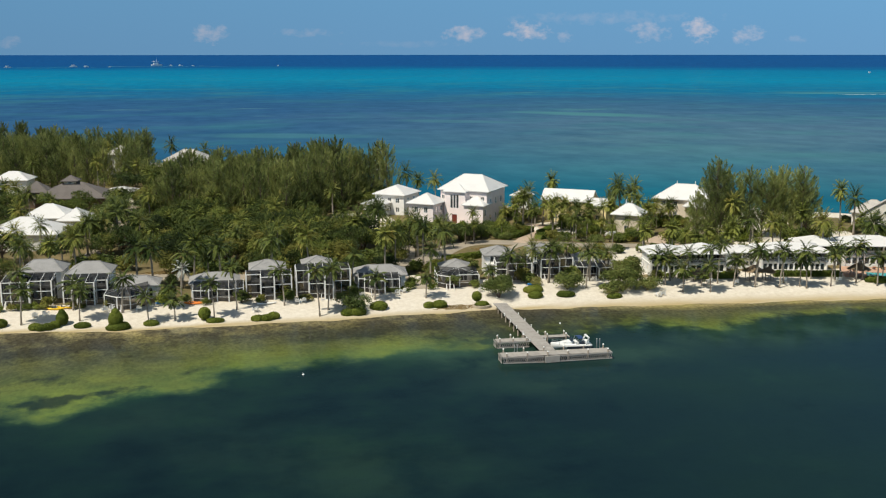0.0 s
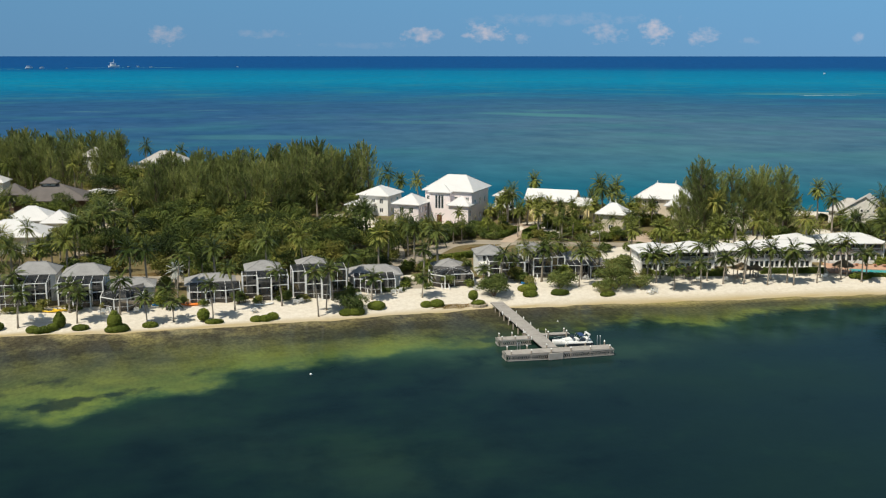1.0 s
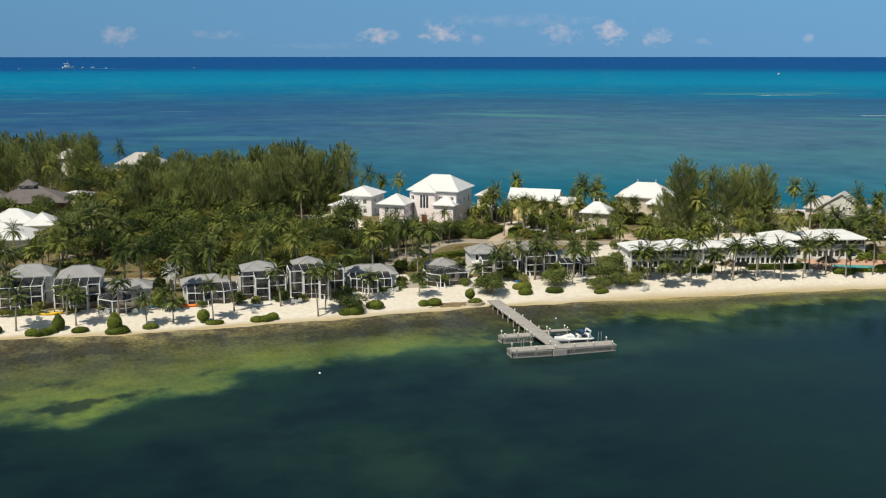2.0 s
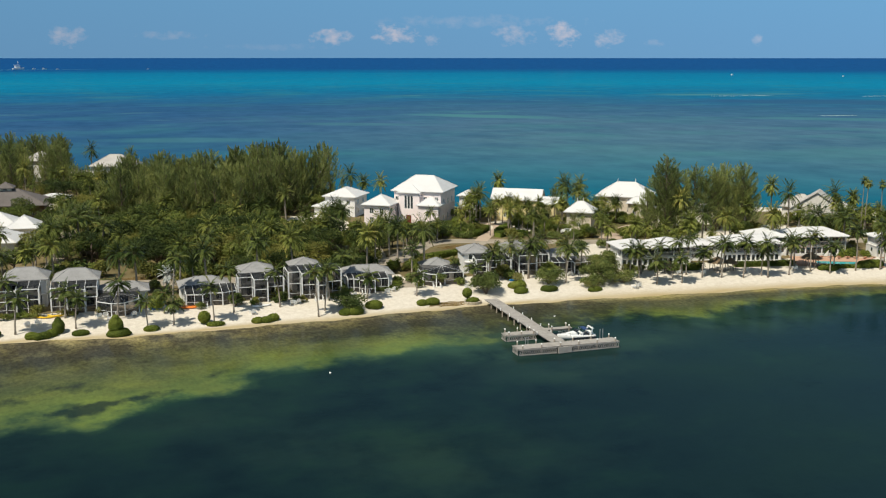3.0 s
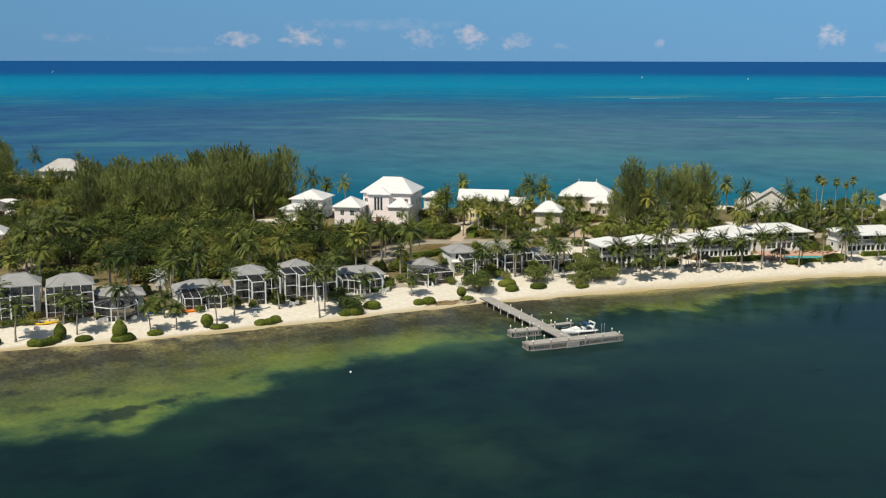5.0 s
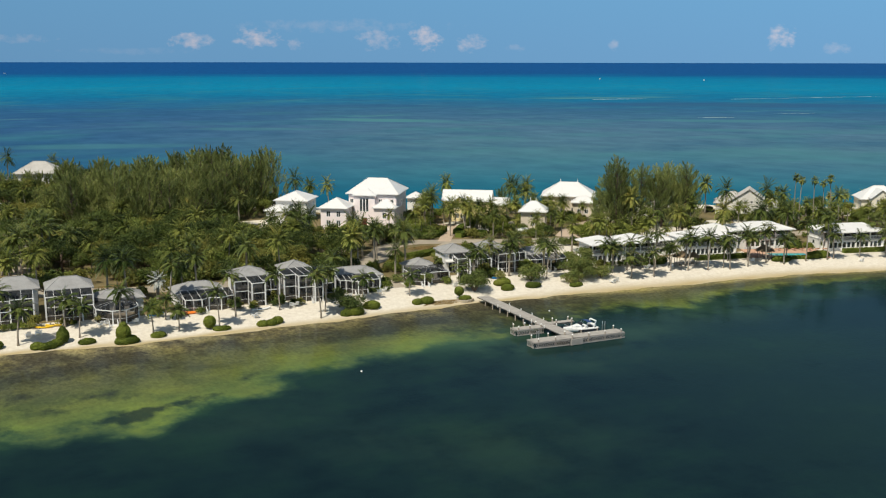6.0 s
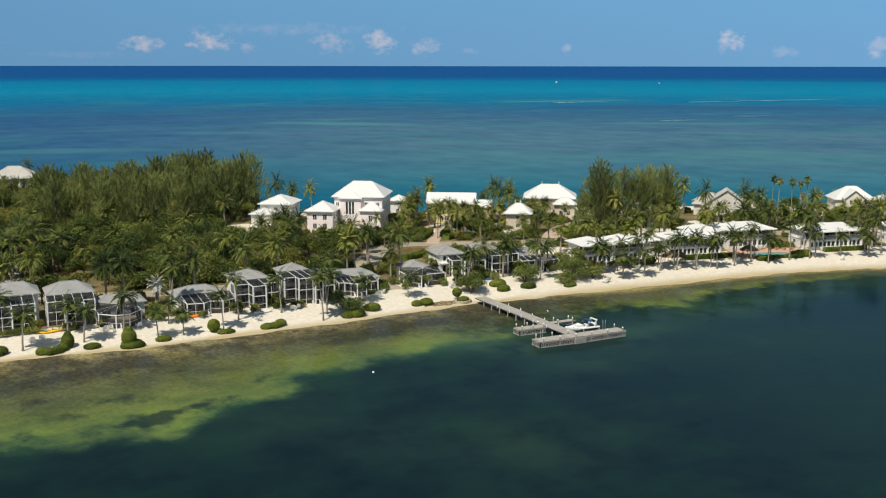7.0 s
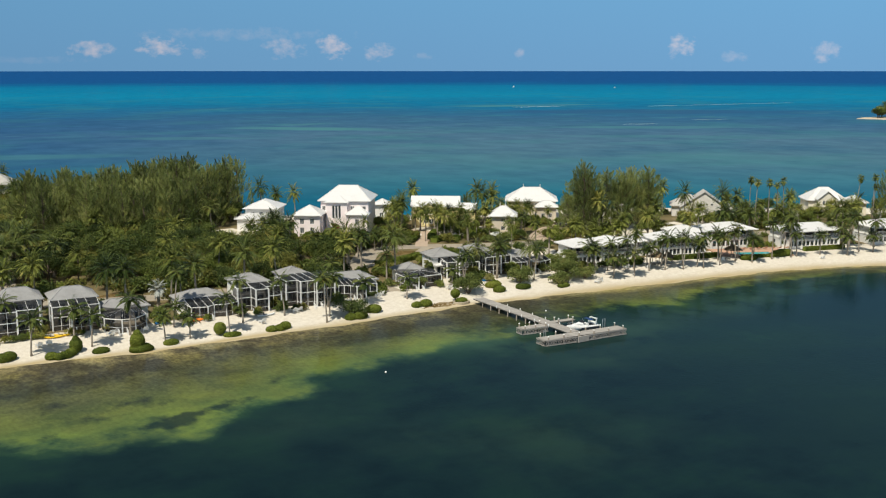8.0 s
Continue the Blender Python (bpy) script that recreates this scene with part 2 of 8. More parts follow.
    # paler and bluer to the east: reflected sky painted into the water's colour
    deep = blend(n, l, 1.0, deep, ramp(n, l, calc(n, l, "DIVIDE", calc(n, l, "ADD", east.outputs["X"], 50.0), 200.0, True), [(0.0, (0.8, 0.85, 0.85)), (0.5, (1.08, 1.06, 1.15)), (0.9, (1.3, 1.35, 1.6))]), "MULTIPLY")
    bed = blend(n, l, calc(n, l, "SUBTRACT", shelf, 1.0, True), bed, blend(n, l, 1.0, bed, deep, "MULTIPLY"))
    rip = ramp(n, l, noise_at(0.7, 3, (0.5, 1.5, 1)), [(0.3, (0.97, 0.97, 0.97)), (0.7, (1.03, 1.03, 1.03))])
    bed = blend(n, l, 1.0, bed, rip, "MULTIPLY")
    fine = noise_at(1.5, 5, (1.0, 0.55, 1), 0.68)
    bed = blend(n, l, calc(n, l, "SUBTRACT", 1.15, shelf, True), bed, blend(n, l, 1.0, bed, ramp(n, l, fine, [(0.32, (0.52, 0.52, 0.56)), (0.68, (1.42, 1.42, 1.34))]), "MULTIPLY"))
    # open sea: bands of sand, weed and reef out to the deep, by distance from the spit
    d = n.new("ShaderNodeVectorMath")
    d.operation = "DISTANCE"
    flat = n.new("ShaderNodeVectorMath")
    flat.operation = "MULTIPLY"
    flat.inputs[1].default_value = (1, 1, 0)
    l.new(pos, flat.inputs[0]), l.new(flat.outputs[0], d.inputs[0])
    d.inputs[1].default_value = (-30, 6, 0)
    q = calc(n, l, "DIVIDE", 49.0, calc(n, l, "MAXIMUM", d.outputs["Value"], 100.0))
    f1, f2 = noise_at(0.0035, 5, (1, 1, 1)), noise_at(0.02, 5, (1, 1, 1), 0.6)
    wob = calc(n, l, "ADD", 0.83, calc(n, l, "ADD", calc(n, l, "MULTIPLY", f1, 0.24), calc(n, l, "MULTIPLY", f2, 0.1)))
    qq = calc(n, l, "DIVIDE", calc(n, l, "MULTIPLY", q, wob), 0.13, True)
    open_sea = ramp(n, l, qq, [
        (0.0, (0.006, 0.054, 0.190)), (0.108, (0.004, 0.060, 0.20)), (0.136, (0.001, 0.136, 0.275)), (0.2, (0.001, 0.165, 0.298)), (0.27, (0.003, 0.122, 0.245)),
        (0.36, (0.026, 0.098, 0.192)), (0.5, (0.056, 0.126, 0.200)), (0.64, (0.058, 0.140, 0.196)), (0.82, (0.036, 0.138, 0.194)), (1.0, (0.007, 0.104, 0.166))])
    weedy = ramp(n, l, noise_at(0.012, 5, (1, 1, 1), 0.6), [(0.46, (0, 0, 0)), (0.68, (1, 1, 1))])
    open_sea = blend(n, l, calc(n, l, "MULTIPLY", weedy, ramp(n, l, qq, [(0.2, (0, 0, 0)), (0.4, (0.6, 0.6, 0.6)), (0.75, (0.5, 0.5, 0.5)), (0.95, (0.1, 0.1, 0.1))])), open_sea, (0.024, 0.086, 0.158))
    west = ramp(n, l, calc(n, l, "MULTIPLY", qq, 1.0), [(0.25, (1, 1, 1)), (0.45, (0.5, 0.70, 0.95)), (0.75, (0.42, 0.66, 0.90)), (1.0, (0.45, 0.7, 0.88))])
    open_sea = blend(n, l, ramp(n, l, calc(n, l, "ADD", calc(n, l, "DIVIDE", east.outputs["X"], calc(n, l, "MAXIMUM", east.outputs["Y"], 50.0)), calc(n, l, "MULTIPLY", f1, 0.3)), [(0.25, (1, 1, 1)), (0.55, (0, 0, 0))]), open_sea, blend(n, l, 1.0, open_sea, west, "MULTIPLY"))
    chop = ramp(n, l, noise_at(0.05, 6, (1.1, 0.8, 1), 0.64), [(0.3, (0.82, 0.84, 0.87)), (0.7, (1.2, 1.17, 1.13))])
    open_sea = blend(n, l, 1.0, open_sea, chop, "MULTIPLY")
    streak = ramp(n, l, noise_at(0.011, 4, (0.8, 1, 1)), [(0.5, (0, 0, 0)), (0.74, (1, 1, 1))])
    band = ramp(n, l, qq, [(0.1, (0, 0, 0)), (0.25, (1, 1, 1)), (0.7, (1, 1, 1)), (0.9, (0.2, 0.2, 0.2))])
    open_sea = blend(n, l, calc(n, l, "MULTIPLY", calc(n, l, "MULTIPLY", streak, band), 0.4), open_sea, (0.04, 0.19, 0.19))
    reef = ramp(n, l, noise_at(0.013, 6, (0.55, 1.3, 1), 0.65), [(0.6, (0, 0, 0)), (0.7, (1, 1, 1))])
    open_sea = blend(n, l, calc(n, l, "MULTIPLY", reef, ramp(n, l, qq, [(0.24, (0, 0, 0)), (0.32, (0.5, 0.5, 0.5)), (0.55, (0.4, 0.4, 0.4)), (0.75, (0, 0, 0))])), open_sea, (0.08, 0.21, 0.22))
    # banks on the bottom: centre, length, width, turn, strength, colour
    for cx, cy, rx, ry, turn, k, tone in SEA_BANKS:
        mp = n.new("ShaderNodeMapping")
        mp.vector_type = "TEXTURE"
        mp.inputs["Location"].default_value = (cx, cy, 0)
        mp.inputs["Rotation"].default_value = (0, 0, radians(turn))
        mp.inputs["Scale"].default_value = (rx, ry, 1000)
        l.new(flat.outputs[0], mp.inputs[0])
        ln = n.new("ShaderNodeVectorMath")
        ln.operation = "LENGTH"
        l.new(mp.outputs[0], ln.inputs[0])
        edge = calc(n, l, "ADD", ln.outputs["Value"], calc(n, l, "MULTIPLY", calc(n, l, "SUBTRACT", f2, 0.5), 1.1))
        fac = ramp(n, l, edge, [(0.45, (k, k, k)), (1.0, (0, 0, 0))])
        open_sea = blend(n, l, fac, open_sea, tone)
    body = n.new("ShaderNodeBsdfDiffuse")
    l.new(blend(n, l, attr("lagoon"), open_sea, bed), body.inputs["Color"])
    gloss = n.new("ShaderNodeBsdfGlossy")
    gloss.inputs["Roughness"].default_value = 0.08
    bp = mnode(n, "ShaderNodeBump", Strength=0.2, Distance=0.1)
    l.new(calc(n, l, "ADD", n3, noise_at(0.35, 3)), bp.inputs["Height"])
    l.new(bp.outputs[0], gloss.inputs["Normal"])
    fr = mnode(n, "ShaderNodeFresnel", IOR=1.33)
    l.new(bp.outputs[0], fr.inputs["Normal"])
    mix = n.new("ShaderNodeMixShader")
    l.new(calc(n, l, "MULTIPLY", fr.outputs[0], calc(n, l, "ADD", 0.07, calc(n, l, "MULTIPLY", attr("lagoon"), 0.23))), mix.inputs[0])
    l.new(body.outputs[0], mix.inputs[1]), l.new(gloss.outputs[0], mix.inputs[2])
    l.new(mix.outputs[0], n["Material Output"].inputs["Surface"])
    return m


def island_ground():
    m, n, l, b = material("island_ground")
    pos = n.new("ShaderNodeNewGeometry").outputs["Position"]
    a = n.new("ShaderNodeAttribute")
    a.attribute_name = "sand"
    n1 = mnode(n, "ShaderNodeTexNoise", Scale=0.12, Detail=5.0, Roughness=0.6)
    n2 = mnode(n, "ShaderNodeTexNoise", Scale=1.1, Detail=4.0, Roughness=0.65)
    n3 = mnode(n, "ShaderNodeTexNoise", Scale=7.0, Detail=3.0)
    for t in (n1, n2, n3):
        l.new(pos, t.inputs["Vector"])
    sand = ramp(n, l, calc(n, l, "ADD", calc(n, l, "MULTIPLY", n2.outputs[0], 0.6), calc(n, l, "MULTIPLY", n3.outputs[0], 0.4)),
                [(0.3, (0.53, 0.475, 0.385)), (0.5, (0.65, 0.595, 0.505)), (0.7, (0.735, 0.69, 0.60))])
    wet = n.new("ShaderNodeAttribute")
    wet.attribute_name = "wet"
    sand = blend(n, l, wet.outputs["Fac"], sand, (0.42, 0.33, 0.17))
    soil = ramp(n, l, n1.outputs[0], [(0.3, (0.06, 0.058, 0.024)), (0.45, (0.12, 0.098, 0.046)), (0.58, (0.22, 0.165, 0.085)), (0.75, (0.38, 0.30, 0.18))])
    soil = blend(n, l, 0.5, soil, blend(n, l, n2.outputs[0], (0.05, 0.055, 0.02), (0.26, 0.20, 0.10)))
    k = calc(n, l, "ADD", a.outputs["Fac"], calc(n, l, "MULTIPLY", calc(n, l, "SUBTRACT", n2.outputs[0], 0.5), 0.5), True)
    edge = ramp(n, l, k, [(0.42, (0, 0, 0)), (0.58, (1, 1, 1))])
    l.new(blend(n, l, edge, soil, sand), b.inputs["Base Color"])
    b.inputs["Roughness"].default_value = 0.9
    b.inputs["Specular IOR Level"].default_value = 0.15
    bp = mnode(n, "ShaderNodeBump", Strength=0.5, Distance=0.08)
    l.new(n2.outputs[0], bp.inputs["Height"])
    l.new(bp.outputs[0], b.inputs["Normal"])
    return m


M_WATER, M_GROUND = sea_water(), island_ground()
M_GLASS, M_SCREEN = window_glass(), screen_mesh()
M_WHITE = grained("white_paint", (0.79, 0.78, 0.755), 0.55, 0.06)
M_TRIM = grained("white_aluminium", (0.80, 0.80, 0.79), 0.4, 0.04, bump=0.05)
M_PINK = grained("pale_pink_render", (0.90, 0.80, 0.79), 0.8, 0.06)
M_YELLOW = grained("yellow_render", (0.82, 0.69, 0.38), 0.8, 0.08)
M_TAN = grained("tan_render", (0.66, 0.58, 0.47), 0.8, 0.08)
M_CREAM = grained("cream_render", (0.82, 0.76, 0.63), 0.8, 0.07)
M_GREYWALL = grained("grey_clapboard", (0.70, 0.67, 0.62), 0.75, 0.08)
M_DARKWALL = grained("brown_timber", (0.16, 0.11, 0.08), 0.7, 0.2)
M_SHINGLE = roofing("grey_shingle", (0.305, 0.302, 0.298), 0.16, 0.85, spread=0.2)
M_WHITEROOF = roofing("white_metal_roof", (0.69, 0.685, 0.675), 0.45, 0.5, True, 0.05)
M_DARKROOF = roofing("brown_shingle", (0.15, 0.134, 0.126), 0.2, 0.85)
M_GREYROOF = roofing("pale_grey_shingle", (0.46, 0.44, 0.41), 0.18, 0.85)
M_ASPHALT = grained("worn_road", (0.36, 0.31, 0.24), 0.9, 0.16, 0.3)
M_PAVER = grained("brown_pavers", (0.44, 0.34, 0.255), 0.85, 0.18, 0.8)
M_DECK = grained("weathered_deck", (0.36, 0.335, 0.305), 0.8, 0.2, 1.2, 14.0, 0.4)
M_PILE = grained("weathered_piles", (0.22, 0.19, 0.155), 0.85, 0.25, 1.5)
M_PLASTIC = grained("white_plastic", (0.82, 0.82, 0.8), 0.35, 0.04, bump=0.03)
M_SMOKED = grained("smoked_acrylic", (0.02, 0.024, 0.028), 0.12, 0.1, bump=0.02, spec=0.5)
M_BLUE = grained("blue_canvas", (0.02, 0.05, 0.14), 0.7, 0.12)
M_DARKHULL = grained("dark_vinyl", (0.03, 0.035, 0.045), 0.4, 0.1)
M_KYELLOW = grained("yellow_plastic", (0.80, 0.50, 0.02), 0.35, 0.08)
M_KORANGE = grained("orange_plastic", (0.80, 0.22, 0.03), 0.35, 0.08)
M_KBLUE = grained("blue_plastic", (0.02, 0.20, 0.52), 0.35, 0.08)
M_POOL = grained("pool_water", (0.05, 0.42, 0.44), 0.06, 0.08, 0.5, spec=0.4, bump=0.2)
M_COPING = grained("pool_deck_stone", (0.52, 0.32, 0.22), 0.8, 0.12)
M_THATCH = grained("palm_thatch", (0.22, 0.16, 0.10), 0.95, 0.3, 1.0, 12.0, 0.8)
M_BARK = grained("palm_bark", (0.31, 0.27, 0.22), 0.9, 0.25, 1.5, 14.0, 0.6)
M_BARK_DARK = grained("tree_bark", (0.12, 0.09, 0.07), 0.9, 0.25, 1.5, 12.0, 0.6)
M_STONE = grained("coral_stone", (0.48, 0.41, 0.31), 0.9, 0.18, 1.5)
M_DOORRED = grained("dark_red_door", (0.17, 0.035, 0.025), 0.5, 0.15)
M_CAR = grained("dark_car_paint", (0.03, 0.03, 0.035), 0.25, 0.1, spec=0.6)
M_METAL = grained("galvanised_steel", (0.5, 0.5, 0.5), 0.45, 0.1, metallic=0.8)
M_SALT = grained("reef_foam", (0.42, 0.58, 0.58), 0.7, 0.05)
L_PALM = foliage("palm_leaf", (0.06, 0.088, 0.018), (0.275, 0.30, 0.072), (0.40, 0.33, 0.10), 0.34)
L_COCO = foliage("coconut_leaf", (0.036, 0.062, 0.016), (0.175, 0.215, 0.058), (0.29, 0.27, 0.08), 0.3, 0.4)
L_FAN = foliage("fan_palm_leaf", (0.11, 0.145, 0.032), (0.37, 0.395, 0.10), (0.52, 0.44, 0.14), 0.36)
L_SILVER = foliage("silver_palm_leaf", (0.24, 0.26, 0.24), (0.56, 0.58, 0.55))
L_BROAD = foliage("broad_leaf", (0.014, 0.027, 0.009), (0.088, 0.12, 0.027), (0.20, 0.19, 0.046), 0.22)
L_GROVE = foliage("glossy_grove_leaf", (0.038, 0.064, 0.014), (0.195, 0.235, 0.052), (0.29, 0.29, 0.072), 0.28, 0.42)
L_OLIVE = foliage("olive_leaf", (0.08, 0.09, 0.02), (0.225, 0.22, 0.052), (0.26, 0.24, 0.062), 0.26)
L_GRAPE = foliage("sea_grape_leaf", (0.05, 0.078, 0.02), (0.18, 0.215, 0.06), (0.26, 0.235, 0.08))
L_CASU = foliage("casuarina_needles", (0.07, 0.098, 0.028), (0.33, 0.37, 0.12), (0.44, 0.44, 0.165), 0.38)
# the same needles, with strong sunlight put into the colour for the eastern stand
L_CASU_SUNLIT = foliage("sunlit_casuarina_needles", (0.13, 0.17, 0.056), (0.36, 0.405, 0.138), (0.46, 0.46, 0.18), 0.45)
L_HEDGE = foliage("clipped_hedge_leaf", (0.07, 0.098, 0.016), (0.195, 0.235, 0.038), (0.25, 0.26, 0.05))
L_DARKHEDGE = foliage("garden_hedge_leaf", (0.055, 0.092, 0.015), (0.17, 0.215, 0.038))
L_LAWN = foliage("dry_grass", (0.21, 0.145, 0.055), (0.36, 0.26, 0.115), None, 0.1)


# ---- building helpers ----
class Geo:
    """Collects vertices and faces of one mesh."""

    def __init__(self):
        self.v, self.f = [], []

    def add(self, verts, faces):
        k = len(self.v)
        self.v.extend(tuple(p) for p in verts)
        self.f.extend(tuple(i + k for i in f) for f in faces)
        return self

    def box(self, x0, x1, y0, y1, z0, z1):
        return self.add([(x0, y0, z0), (x1, y0, z0), (x1, y1, z0), (x0, y1, z0), (x0, y0, z1), (x1, y0, z1), (x1, y1, z1), (x0, y1, z1)],
                        [(0, 3, 2, 1), (4, 5, 6, 7), (0, 1, 5, 4), (1, 2, 6, 5), (2, 3, 7, 6), (3, 0, 4, 7)])

    def beam(self, p, q, w, h=None):
        """A squared bar from p to q."""
        p, q, h = Vector(p), Vector(q), h or w
        d = (q - p).normalized()
        side = d.cross(Vector((0, 0, 1)))
        side = side.normalized() if side.length > 0.01 else Vector((1, 0, 0))
        up = side.cross(d).normalized()
        s, u = side * w / 2, up * h / 2
        return self.add([p - s - u, p + s - u, p + s + u, p - s + u, q - s - u, q + s - u, q + s + u, q - s + u],
                        [(0, 3, 2, 1), (4, 5, 6, 7), (0, 1, 5, 4), (1, 2, 6, 5), (2, 3, 7, 6), (3, 0, 4, 7)])

    def tube(self, pts, radii, n=8, caps=True):
        k = len(self.v)
        for i, (p, r) in enumerate(zip(pts, radii)):
            d = (Vector(pts[min(i + 1, len(pts) - 1)]) - Vector(pts[max(i - 1, 0)])).normalized()
            a = d.cross(Vector((0.31, 0.95, 0.05))).normalized()
            b = d.cross(a)
            for j in range(n):
                w = 2 * math.pi * j / n
                self.v.append(tuple(Vector(p) + r * (math.cos(w) * a + math.sin(w) * b)))
        for i in range(len(pts) - 1):
            for j in range(n):
                j2 = (j + 1) % n
                self.f.append((k + i * n + j, k + i * n + j2, k + (i + 1) * n + j2, k + (i + 1) * n + j))
        if caps:
            self.f.append(tuple(range(k + n - 1, k - 1, -1)))
            self.f.append(tuple(range(k + (len(pts) - 1) * n, k + len(pts) * n)))
        return self

    def mesh(self, name, mat, smooth=False):
        me = bpy.data.meshes.new(name)
        me.from_pydata(self.v, [], self.f)
        me.materials.append(mat)
        if smooth:
            me.shade_smooth()
        return me


def part(name, geo, mat, parent, label="", m=None, smooth=False):
    """One mesh object under a thing or a part. geo: a Geo, or a mesh to share."""
    me = geo if isinstance(geo, bpy.types.Mesh) else geo.mesh(name, mat, smooth)
    ob = new(name, me)
    ob.parent = parent
    if m is not None:
        ob.matrix_basis = m
    return tagged(ob, label)


def thing(name, m, label, category, group="", kind=""):
    ob = new(name)
    ob.matrix_basis = m
    return tagged(ob, label, category, group, kind)


def solid(name, geo, mat, m, label, category, group="", kind="", smooth=False):
    ob = new(name, geo if isinstance(geo, bpy.types.Mesh) else geo.mesh(name, mat, smooth))
    ob.matrix_basis = m
    return tagged(ob, label, category, group, kind)


def quad_mesh(name, centres, us, vs, mat):
    """Many small four-cornered leaves: centres and half axes as arrays."""
    c, u, v = np.asarray(centres), np.asarray(us), np.asarray(vs)
    verts = np.stack([c - u - v * 0.6, c + u * 0.35 - v, c + u + v * 0.6, c - u * 0.35 + v], 1).reshape(-1, 3)
    k = np.arange(len(c))[:, None] * 4
    me = bpy.data.meshes.new(name)
    me.from_pydata(verts.tolist(), [], (k + np.arange(4)).tolist())
    me.materials.append(mat)
    return me


def unit(a):
    return a / np.maximum(np.linalg.norm(a, axis=-1, keepdims=True), 1e-6)


def inside(poly, x, y):
    """Whether points lie within a polygon of (x, y) corners."""
    x, y = np.asarray(x, float), np.asarray(y, float)
    hit = np.zeros(x.shape, bool)
    for (x0, y0), (x1, y1) in zip(poly, poly[1:] + poly[:1]):
        cross = (y0 > y) != (y1 > y)
        hit ^= cross & (x < (x1 - x0) * (y - y0) / ((y1 - y0) or 1e-9) + x0)
    return hit


def line_distance(line, x, y):
    best = np.full(np.shape(x), 1e9)
    for (x0, y0), (x1, y1) in zip(line, line[1:]):
        dx, dy = x1 - x0, y1 - y0
        t = np.clip(((x - x0) * dx + (y - y0) * dy) / (dx * dx + dy * dy), 0, 1)
        best = np.minimum(best, np.hypot(x - x0 - t * dx, y - y0 - t * dy))
    return best


def step(a, b, x):
    t = np.clip((np.asarray(x, float) - a) / (b - a), 0, 1)
    return t * t * (3 - 2 * t)


# ---- island, water, roads ----
GZ = 1.45
SOUTH = [(-260, 262), (-110, 217), (-60, 200), (-37, 192.5), (-25, 190), (-12.5, 187.9), (0, 187.4), (21, 186.5), (40, 186.6), (55, 186.6),
         (69, 184.4), (84, 182.7), (100, 180.3), (116, 178.3), (133, 175.8), (149, 171.6), (166, 165), (200, 149), (260, 115), (420, 10)]
NORTH = [(520, 90), (380, 152), (300, 203), (258, 233), (225, 256), (192, 279), (172, 289), (140, 298), (110, 309), (82, 328), (58, 360),
         (30, 425), (-10, 480), (-70, 520), (-160, 560), (-300, 600)]
ISLE = SOUTH + NORTH
DROP = [(-260, 200), (-60, 160), (-43, 151), (-33, 146), (-29.4, 147.2), (-26.3, 148.4), (-24.2, 144.6), (-21.3, 143), (-19, 146.4), (-17, 148), (-14, 150), (-10.9, 150.6), (-6.9, 152), (-2.7, 150.8), (1.1, 153), (3.6, 156.6), (6.6, 158.2),
        (16.5, 159.6), (29.7, 161.8), (35, 162), (44, 160), (61, 165), (77, 169), (90, 162), (105, 167), (118, 167), (140, 165), (156, 159), (200, 135), (260, 100), (420, -10)]


def grid_mesh(name, xs, ys, mat, height, attrs):
    gx, gy = np.meshgrid(xs, ys)
    z = height(gx, gy)
    verts = np.stack([gx, gy, z], -1).reshape(-1, 3)
    nx, ny = len(xs), len(ys)
    k = (np.arange(ny - 1)[:, None] * nx + np.arange(nx - 1)).reshape(-1, 1)
    me = bpy.data.meshes.new(name)
    me.from_pydata(verts.tolist(), [], (k + np.array([0, 1, nx + 1, nx])).tolist())
    for key, values in attrs(gx, gy).items():
        me.attributes.new(key, "FLOAT", "POINT").data.foreach_set("value", values.astype(np.float32).ravel())
    me.materials.append(mat)
    me.shade_smooth()
    return me


def ground_height(x, y):
    d = np.where(inside(ISLE, x, y), 1, -1) * np.minimum(line_distance(SOUTH, x, y), line_distance(NORTH, x, y))
    d = d + 0.45 * np.sin(0.31 * x) + 0.3 * np.sin(0.83 * x + 1.0)
    return np.where(d < 0, np.maximum(d * 0.12, -2.0), 0.12 * d * (d < 1) + (d >= 1) * (0.12 + (GZ - 0.12) * step(0, 11, d - 1)))


SANDY_GARDENS = [[(40, 298), (46.5, 306), (54, 303), (53, 284), (46, 281)], [(90, 205), (98, 203), (106, 220), (109, 234), (99, 233), (92, 218)], [(84, 262), (100, 255), (118, 256), (113, 270), (98, 275), (86, 270)]]
SANDY = SANDY_GARDENS + [[(130, 240), (150, 246), (182, 268), (188, 284), (160, 292), (140, 262)], [(160, 205), (182, 232), (176, 240), (158, 214)],
         [(42, 276), (52, 274), (58, 290), (57, 298), (50, 306), (43, 305)], [(195, 236), (260, 205), (262, 226), (205, 262)], [(30, 270), (58, 258), (60, 268), (34, 286)],
         [(126, 226), (165, 222), (172, 240), (150, 246), (128, 240)], [(-36, 360), (-12, 364), (-11, 346), (-28, 345)], [(36, 196), (46, 196), (48, 214), (38, 216)]]


